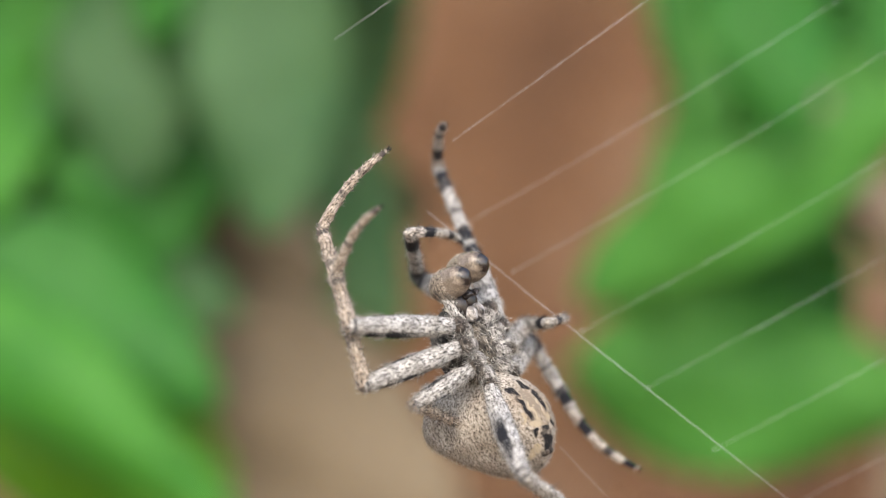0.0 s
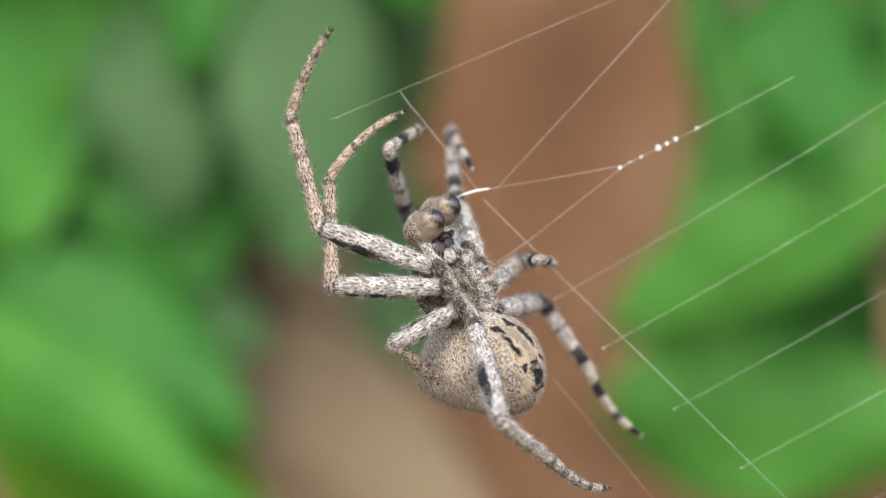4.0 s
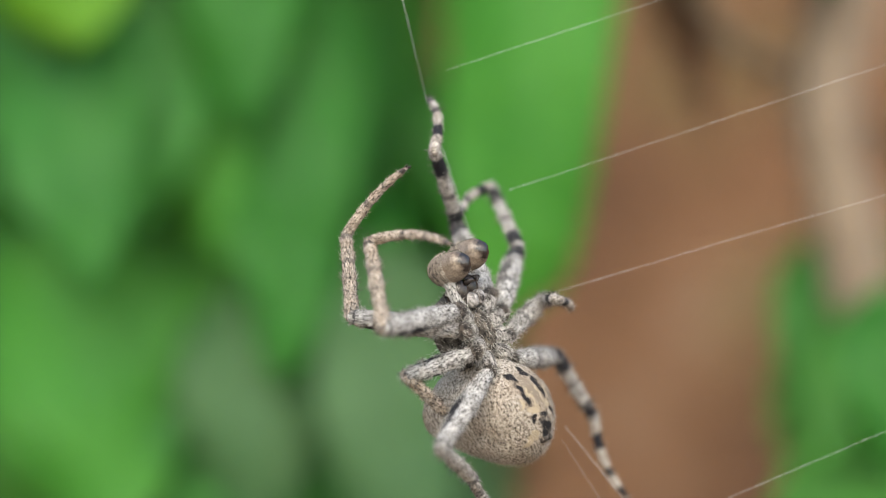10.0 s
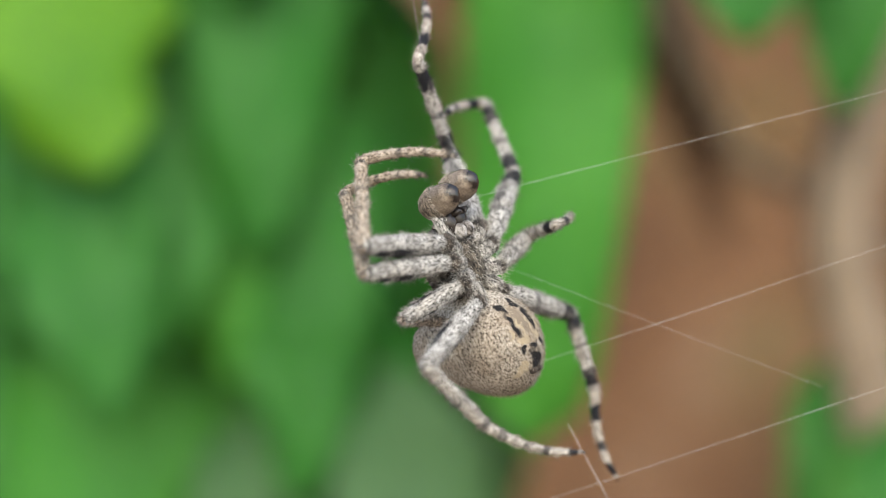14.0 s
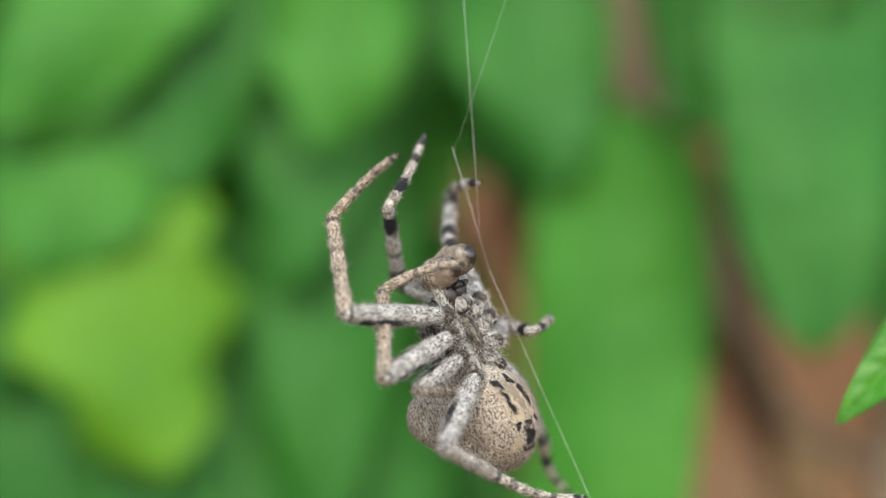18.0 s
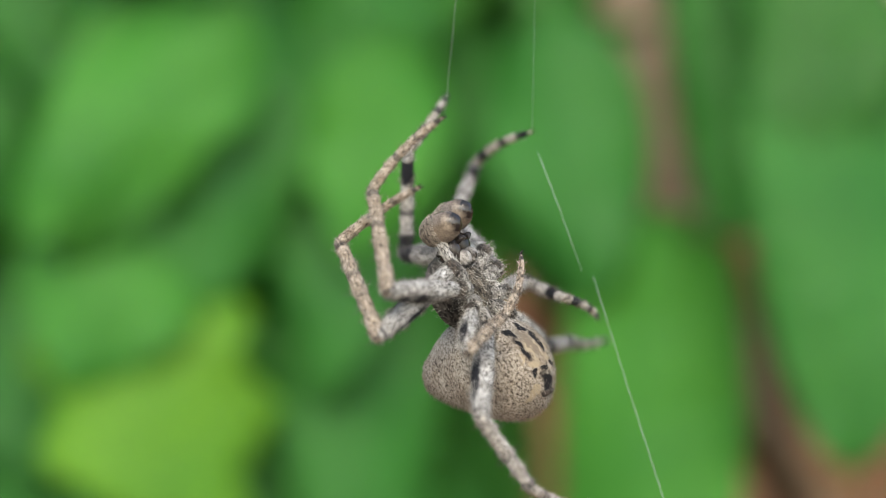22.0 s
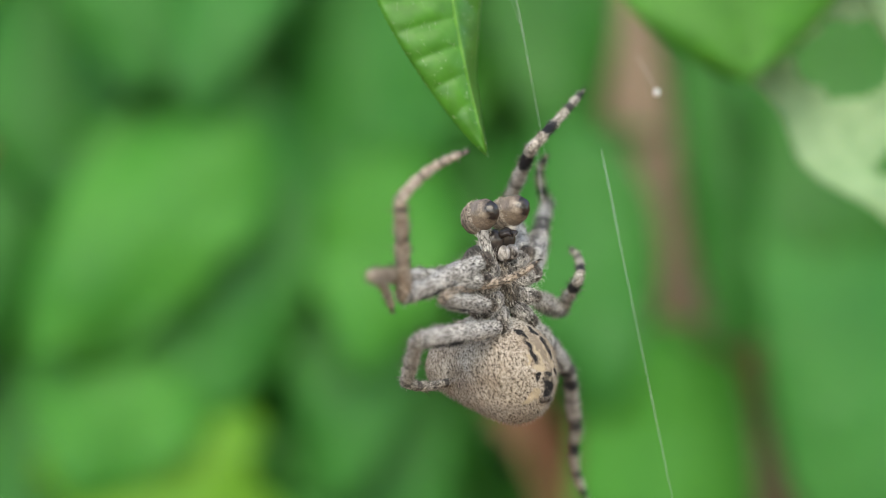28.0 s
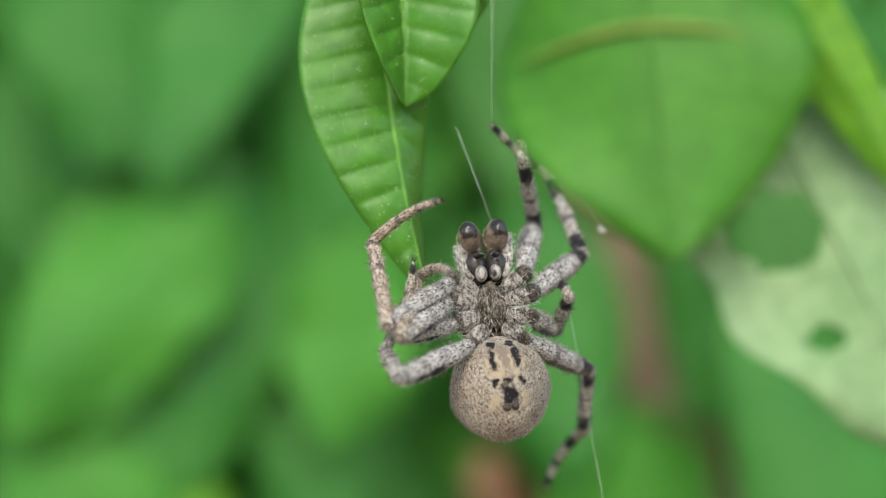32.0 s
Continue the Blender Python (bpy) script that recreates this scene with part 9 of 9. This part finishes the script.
    walk(legs['L4'][2], [(0,mm(8.22,1.12,-5.7,176,-25,-66)),(0.5,mm(8.22,1.39,-6.54,-176,-24,-66)),(1,mm(8.1,1.62,-7.39,-169,-24,-66)),(1.5,mm(8.19,1.11,-7.4,-170,-17,-64)),(2,mm(8.17,0.57,-7.37,-171,-11,-63)),(2.5,mm(8.31,0.38,-7.62,-173,-9,-63)),(3,mm(8.45,0.18,-7.85,-175,-8,-63)),(3.5,mm(8.41,0.25,-7.85,-173,-8,-63)),(4,mm(8.33,0.43,-7.84,-170,-8,-63)),(4.5,mm(8.22,0.66,-7.82,-166,-8,-63)),(5,mm(8.11,0.89,-7.79,-162,-9,-63)),(5.5,mm(8.02,1.07,-7.77,-158,-9,-63)),(6,mm(7.99,1.14,-7.76,-157,-9,-63)),(6.5,mm(8.39,0.68,-7.58,-157,-7,-63)),(7,mm(8.76,0.21,-7.37,-158,-5,-62)),(7.5,mm(9.68,1.62,-7.43,-153,2,-58)),(8,mm(10.47,2.96,-7.12,-148,9,-54)),(8.5,mm(10.28,2.35,-7.43,-155,5,-56)),(9,mm(10.05,1.72,-7.69,-162,1,-57)),(9.5,mm(10.24,1.58,-7.66,-171,1,-57)),(10,mm(10.42,1.43,-7.6,-180,0,-57)),(10.5,mm(10.21,1.26,-8.04,-169,1,-57)),(11,mm(9.97,1.08,-8.47,-158,2,-56)),(11.5,mm(9.27,0.83,-7.65,-173,-2,-57)),(12,mm(8.36,0.56,-6.58,172,-5,-56)),(12.5,mm(8.43,0.72,-8.38,173,4,-58)),(13,mm(8.02,0.83,-9.89,174,13,-59)),(13.5,mm(8.08,0.88,-9.84,174,12,-58)),(14,mm(8.23,1,-9.72,174,11,-58)),(14.5,mm(8.41,1.16,-9.55,174,10,-58)),(15,mm(8.59,1.31,-9.37,174,8,-58)),(15.5,mm(8.71,1.43,-9.22,174,7,-58)),(16,mm(8.75,1.48,-9.16,174,7,-58)),(16.5,mm(9.91,2.44,-8.45,-173,6,-58)),(17,mm(10.88,3.32,-7.42,-160,5,-58)),(17.5,mm(10.82,3.87,-7.7,-148,0,-61)),(18,mm(10.68,4.38,-7.94,-137,-3,-64)),(18.5,mm(9.62,3.49,-9.37,-131,-1,-62)),(19,mm(8.32,2.47,-10.46,-125,1,-59)),(19.5,mm(9.32,2.8,-9.42,-144,0,-60)),(20,mm(10.18,3.08,-8.25,-162,0,-60)),(20.5,mm(10.13,3.13,-8.44,-161,1,-59)),(21,mm(10.05,3.17,-8.61,-159,2,-59)),(21.5,mm(11.62,3.21,-7.34,-132,-7,-70)),(22,mm(12.41,3.07,-5.51,-103,-11,-83)),(22.5,mm(12.13,2.99,-6.61,-112,-10,-81)),(23,mm(11.67,2.87,-7.64,-121,-9,-79)),(23.5,mm(11.59,2.37,-7.51,-128,-15,-87)),(24,mm(11.19,1.83,-7.17,-135,-22,-94)),(24.5,mm(10.22,1.65,-8.01,-147,-28,-99)),(25,mm(9.1,1.53,-8.67,-159,-35,-101)),(25.5,mm(9.23,1.7,-8.8,-159,-31,-100)),(26,mm(9.5,2.16,-9.07,-159,-22,-96)),(26.5,mm(9.76,2.77,-9.27,-158,-10,-90)),(27,mm(9.92,3.36,-9.3,-156,2,-85)),(27.5,mm(9.96,3.79,-9.21,-153,11,-81)),(28,mm(9.96,3.95,-9.15,-152,14,-79)),(28.5,mm(9.93,5.24,-8.35,-148,17,-77)),(29,mm(9.75,6.45,-7.46,-145,21,-74)),(29.5,mm(9.2,7.24,-7.29,-142,28,-68)),(30,mm(8.59,7.97,-7.1,-138,35,-61)),(30.5,mm(8.53,8.18,-6.62,-144,35,-62)),(31,mm(8.44,8.35,-6.13,-149,34,-62)),(31.5,mm(7.19,9.14,-5.66,-157,49,-55)),(32,mm(5.86,9.71,-5.06,-166,63,-49))])
    walk(palps[-1][0], [(0,mm(-0.8,0.2,1.9,-2,0,0)),(3,mm(-0.8,0.2,1.9,-0.9,0,0)),(6,mm(-0.8,0.2,1.9,0.6,0,0)),(9,mm(-0.8,0.2,1.9,1.8,0,0)),(13,mm(-0.8,0.2,1.9,-1.4,0,0)),(16,mm(-0.8,0.2,1.9,-2.3,0,0)),(20,mm(-0.8,0.2,1.9,2,0,0)),(23,mm(-0.8,0.2,1.9,2.4,0,0)),(25,mm(-0.8,0.2,1.9,-0.1,0,0)),(28,mm(-0.8,0.2,1.9,1.3,-9,0)),(29,mm(-0.8,0.2,1.9,0.6,-9,0)),(30,mm(-0.8,0.2,1.9,-2.2,-9,0)),(31,mm(-0.8,0.2,1.9,2.2,-9,0)),(32,mm(-0.8,0.2,1.9,-0.8,-9,0))])
    walk(palps[-1][1], [(0,mm(-0.95,-0.23,4.1,-3,0,0)),(3,mm(-0.95,-0.20,4.13,-1.3,0,0)),(6,mm(-0.95,-0.17,4.16,0.8,0,0)),(9,mm(-0.95,-0.13,4.2,2.7,0,0)),(13,mm(-0.95,-0.22,4.11,-2.1,0,0)),(16,mm(-0.95,-0.24,4.05,-3.4,0,0)),(20,mm(-0.95,-0.13,4.12,3.1,0,0)),(23,mm(-0.95,-0.12,4.08,3.6,0,0)),(25,mm(-0.95,-0.18,3.88,-0.2,0,0)),(28,mm(-1.35,0.18,4.33,-10.1,0,-8)),(29,mm(-1.4,0.17,4.32,-11,0,-8)),(30,mm(-1.4,0.10,4.25,-15.2,0,-8)),(31,mm(-1.45,0.21,4.36,-8.7,0,-8)),(32,mm(-0.75,0.13,4.28,-13.2,0,-8))])
    walk(palps[1][0], [(0,mm(0.8,0.2,1.9,2,0,0)),(3,mm(0.8,0.2,1.9,2.4,0,0)),(6,mm(0.8,0.2,1.9,1.9,0,0)),(9,mm(0.8,0.2,1.9,0.7,0,0)),(13,mm(0.8,0.2,1.9,-1.2,0,0)),(16,mm(0.8,0.2,1.9,0.2,0,0)),(20,mm(0.8,0.2,1.9,0.3,0,0)),(23,mm(0.8,0.2,1.9,-1.1,0,0)),(25,mm(0.8,0.2,1.9,2.2,0,0)),(28,mm(0.8,0.2,1.9,1.3,9,0)),(29,mm(0.8,0.2,1.9,-2.4,9,0)),(30,mm(0.8,0.2,1.9,1.9,9,0)),(31,mm(0.8,0.2,1.9,-0.1,9,0)),(32,mm(0.8,0.2,1.9,-1.7,9,0))])
    walk(palps[1][1], [(0,mm(0.95,-0.55,4.45,3,0,0)),(3,mm(0.95,-0.5,4.45,3.6,0,0)),(6,mm(0.95,-0.42,4.45,2.8,0,0)),(9,mm(0.95,-0.42,4.42,1,0,0)),(13,mm(0.95,-0.6,4.38,-1.8,0,0)),(16,mm(0.95,-0.55,4.4,0.4,0,0)),(20,mm(0.95,-0.1,4.4,0.4,0,0)),(23,mm(0.95,-0.05,4.42,-1.7,0,0)),(25,mm(0.95,-0.3,4.45,3.3,0,0)),(28,mm(1.35,0.18,4.33,-10,0,8)),(29,mm(1.4,0.09,4.24,-15.6,0,8)),(30,mm(1.4,0.20,4.35,-9.2,0,8)),(31,mm(1.45,0.15,4.3,-12.2,0,8)),(32,mm(0.75,0.11,4.26,-14.6,0,8))])
    walk(abdomen, [(0,mm(0,0.65,-1.95,0,0,-13)),(6,mm(0,0.65,-2,1,0,-15)),(9,mm(0,0.65,-1.95,-1,0,-15)),(13,mm(0,0.70,-1.95,0,0,-13)),(16,mm(0,0.70,-1.95,1,0,-15)),(20,mm(0,0.70,-2,0,0,-13)),(25,mm(0,0.75,-1.95,-1,0,-15)),(28,mm(0,0.92,-1.9,-8,0,-4)),(30,mm(0,1.02,-1.9,-11,0,0)),(32,mm(0,1.02,-1.8,-10,0,0))])
    walk(lower_web, [(0,mm(8.24,149,595.14,0,0,0)),(0.5,mm(8.84,148,594.54,0,0,0)),(1,mm(9.1,147,596.94,0,0,0)),(1.5,mm(7.77,145.75,597.93,0,0,0)),(2,mm(7.52,144.5,599.9,0,0,0)),(2.5,mm(7.87,144.5,599.86,0,0,0)),(3,mm(5,144.5,600.53,0,0,0)),(3.5,mm(7.05,144.5,596.1,0,0,0)),(5.5,mm(15.21,144.5,592.94,0,0,0)),(6,mm(15.35,144.5,593.72,0,0,0)),(32,mm(15.35,144.5,593.72,0,0,0))])
    walk(drag_strand, [(0,mm(0.52,143.5,606.16,0,54.1,0)),(3,mm(1.71,143.5,603.03,0,60.9,0)),(6,mm(-8.77,143.5,621.46,0,-14.8,0)),(8,mm(-10.65,143.5,627.74,0,-16.8,0)),(10,mm(-13.97,143.5,642.88,0,-13.7,0)),(11,mm(-13.22,143.5,643.79,0,-13.9,0)),(12,mm(-11.58,143.5,642.93,0,-15.8,0)),(13,mm(-12.90,143.5,647.42,0,-15.0,0)),(16,mm(-19.54,143.5,674.21,0,-0.4,0)),(17,mm(-20.10,143.5,680.97,0,-1.5,0)),(18,mm(-19.10,143.5,678.69,0,-4.0,0)),(19,mm(-20.70,143.5,688.52,0,-1.1,0)),(20,mm(-19.56,143.5,690.07,0,0.0,0)),(21,mm(-19.84,143.5,693.25,0,1.3,0)),(22,mm(-24.55,143.5,696.78,0,5.5,0)),(23,mm(-23.49,143.5,699.37,0,8.6,0)),(24,mm(-22.06,143.5,699.46,0,6.6,0)),(25,mm(-21.66,143.5,698.68,0,3.0,0)),(28,mm(-19.73,143.5,704.29,0,-10.6,0)),(29,mm(-21.26,143.5,711.53,0,7.7,0)),(30,mm(-21.18,143.5,711.86,0,8.0,0)),(32,mm(-19.62,143.5,714.73,0,-0.3,0))])
    walk(bridge_strand, [(0,mm(4.65,143.6,597.61,0,-50.7,0)),(3,mm(0.42,143.6,604.32,0,-45.0,0)),(6,mm(-4.34,143.6,612.84,0,-29.3,0)),(8,mm(-7.10,143.6,622.57,0,-34.5,0)),(10,mm(-11.29,143.6,634.65,0,-18.0,0)),(11,mm(-10.00,143.6,636.43,0,-23.8,0)),(12,mm(-8.67,143.6,636.48,0,-24.2,0)),(13,mm(-9.99,143.6,641.28,0,-25.3,0)),(16,mm(-17.57,143.6,667.91,0,-17.4,0)),(17,mm(-19.46,143.6,675.65,0,-11.8,0)),(18,mm(-18.56,143.6,676.27,0,-16.8,0)),(19,mm(-18.66,143.6,681.26,0,-15.3,0)),(20,mm(-17.72,143.6,685.56,0,-21.4,0)),(21,mm(-17.19,143.6,685.99,0,-20.0,0)),(22,mm(-16.80,143.6,686.93,0,-20.3,0)),(23,mm(-15.61,143.6,688.40,0,-8.9,0)),(24,mm(-12.70,143.6,688.65,0,-14.5,0)),(25,mm(-13.20,143.6,688.03,0,-15.5,0)),(28,mm(-19.67,143.6,698.16,0,-5.2,0)),(29,mm(-19.26,143.6,705.49,0,-18.3,0)),(30,mm(-19.50,143.6,706.92,0,-18.8,0)),(32,mm(-19.14,143.6,707.79,0,-20.3,0))])
    walk(radial_strand, [(0,mm(4.65,143.7,597.61,0,128.3,0)),(3,mm(0.42,143.7,604.32,0,133.7,0)),(6,mm(-4.34,143.7,612.84,0,136.6,0)),(8,mm(-7.10,143.7,622.57,0,139.6,0)),(10,mm(-6.13,143.7,624.49,0,140.7,0)),(11,mm(-7.25,143.7,631.59,0,155.6,0)),(12,mm(-8.67,143.7,636.48,0,152.2,0)),(13,mm(-7.41,143.7,635.47,0,151.5,0)),(16,mm(-12.25,143.7,656.62,0,153.4,0)),(17,mm(-17.68,143.7,671.29,0,156.6,0)),(18,mm(-18.56,143.7,676.27,0,156.1,0)),(19,mm(-18.66,143.7,681.26,0,159.5,0)),(20,mm(-17.72,143.7,685.56,0,160.5,0)),(21,mm(-17.19,143.7,685.99,0,160.4,0)),(22,mm(-16.15,143.7,686.61,0,162.3,0)),(23,mm(-15.61,143.7,688.40,0,162.1,0)),(24,mm(-12.70,143.7,688.65,0,160.9,0)),(25,mm(-13.20,143.7,688.03,0,161.7,0)),(28,mm(-16.60,143.7,705.10,0,168.5,0)),(29,mm(-16.10,143.7,705.98,0,168.1,0)),(30,mm(-16.02,143.7,706.44,0,170.3,0)),(32,mm(-15.43,143.7,705.70,0,169.9,0))])
    walk(trail_strand, [(0,mm(6.65,143.8,588.74,0,136.6,0)),(3,mm(3.49,143.8,594.15,0,139.1,0)),(6,mm(-0.15,143.8,603.32,0,144.5,0)),(8,mm(-5.65,143.8,615.31,0,149.7,0)),(10,mm(-6.29,143.8,623.68,0,147.1,0)),(11,mm(-6.45,143.8,627.39,0,148.0,0)),(12,mm(-6.09,143.8,629.21,0,152.1,0)),(13,mm(-8.06,143.8,634.18,0,156.0,0)),(14.5,mm(-13.80,143.8,654.19,0,73.4,0)),(16,mm(-19.54,143.8,674.21,0,-9.3,0)),(17,mm(-20.97,143.8,682.91,0,17.9,0)),(18,mm(-20.56,143.8,682.89,0,18.8,0)),(19,mm(-19.73,143.8,683.52,0,18.1,0)),(20,mm(-24.57,143.8,696.37,0,5.4,0)),(21,mm(-24.55,143.8,696.16,0,5.9,0)),(22,mm(-19.64,143.8,695.00,0,1.0,0)),(23,mm(-16.49,143.8,694.05,0,-10.4,0)),(24,mm(-14.37,143.8,695.43,0,-15.6,0)),(25,mm(-15.30,143.8,695.62,0,-15.7,0)),(28,mm(-21.02,143.8,711.56,0,-19.5,0)),(29,mm(-21.26,143.8,711.53,0,8.6,0)),(30,mm(-21.18,143.8,711.86,0,6.7,0)),(32,mm(-19.62,143.8,714.73,0,0.8,0))])
    walk(young_leaf, [(0,mm(12.81,150,684.21,0,206,0) @ mm(0,0,0,5,0,20)),(15.5,mm(12.81,150,684.21,0,206,0) @ mm(0,0,0,5,0,20)),(16,mm(15.20,150,682.63,0,208,0) @ mm(0,0,0,5,0,20)),(17,mm(15.23,150,682.14,0,214,0) @ mm(0,0,0,5,0,20)),(18,mm(16.20,150,681.67,0,222,0) @ mm(0,0,0,5,0,20)),(19,mm(16.84,150,680.49,0,224,0) @ mm(0,0,0,5,0,20)),(32,mm(16.84,150,680.49,0,224,0) @ mm(0,0,0,5,0,20))])
    walk(upper_web, [(0,mm(-8.07,0,652.0,0,0,0)),(1,mm(-8.07,0,651.36,0,0,0)),(2,mm(-7.91,0,648.13,0,0,0)),(3,mm(-7.68,0,644.77,0,0,0)),(3.5,mm(-7.42,0,639.64,0,0,0)),(5.5,mm(-0.06,0,645.2,0,0,0)),(6,mm(0,0,646.85,0,0,0)),(7,mm(0,0,649.9,0,0,0)),(8,mm(0,0,648.35,0,0,0)),(9,mm(0,0,647.97,0,0,0)),(10,mm(0,0,646.74,0,0,0)),(11,mm(0,0,646.19,0,0,0)),(12,mm(0,0,644.8,0,0,0)),(13,mm(0,0,642.22,0,0,0)),(13.5,mm(0,0,642.22,0,0,0)),(16,mm(0,0,638.03,0,0,0)),(32,mm(0,0,638.03,0,0,0))])


motions()
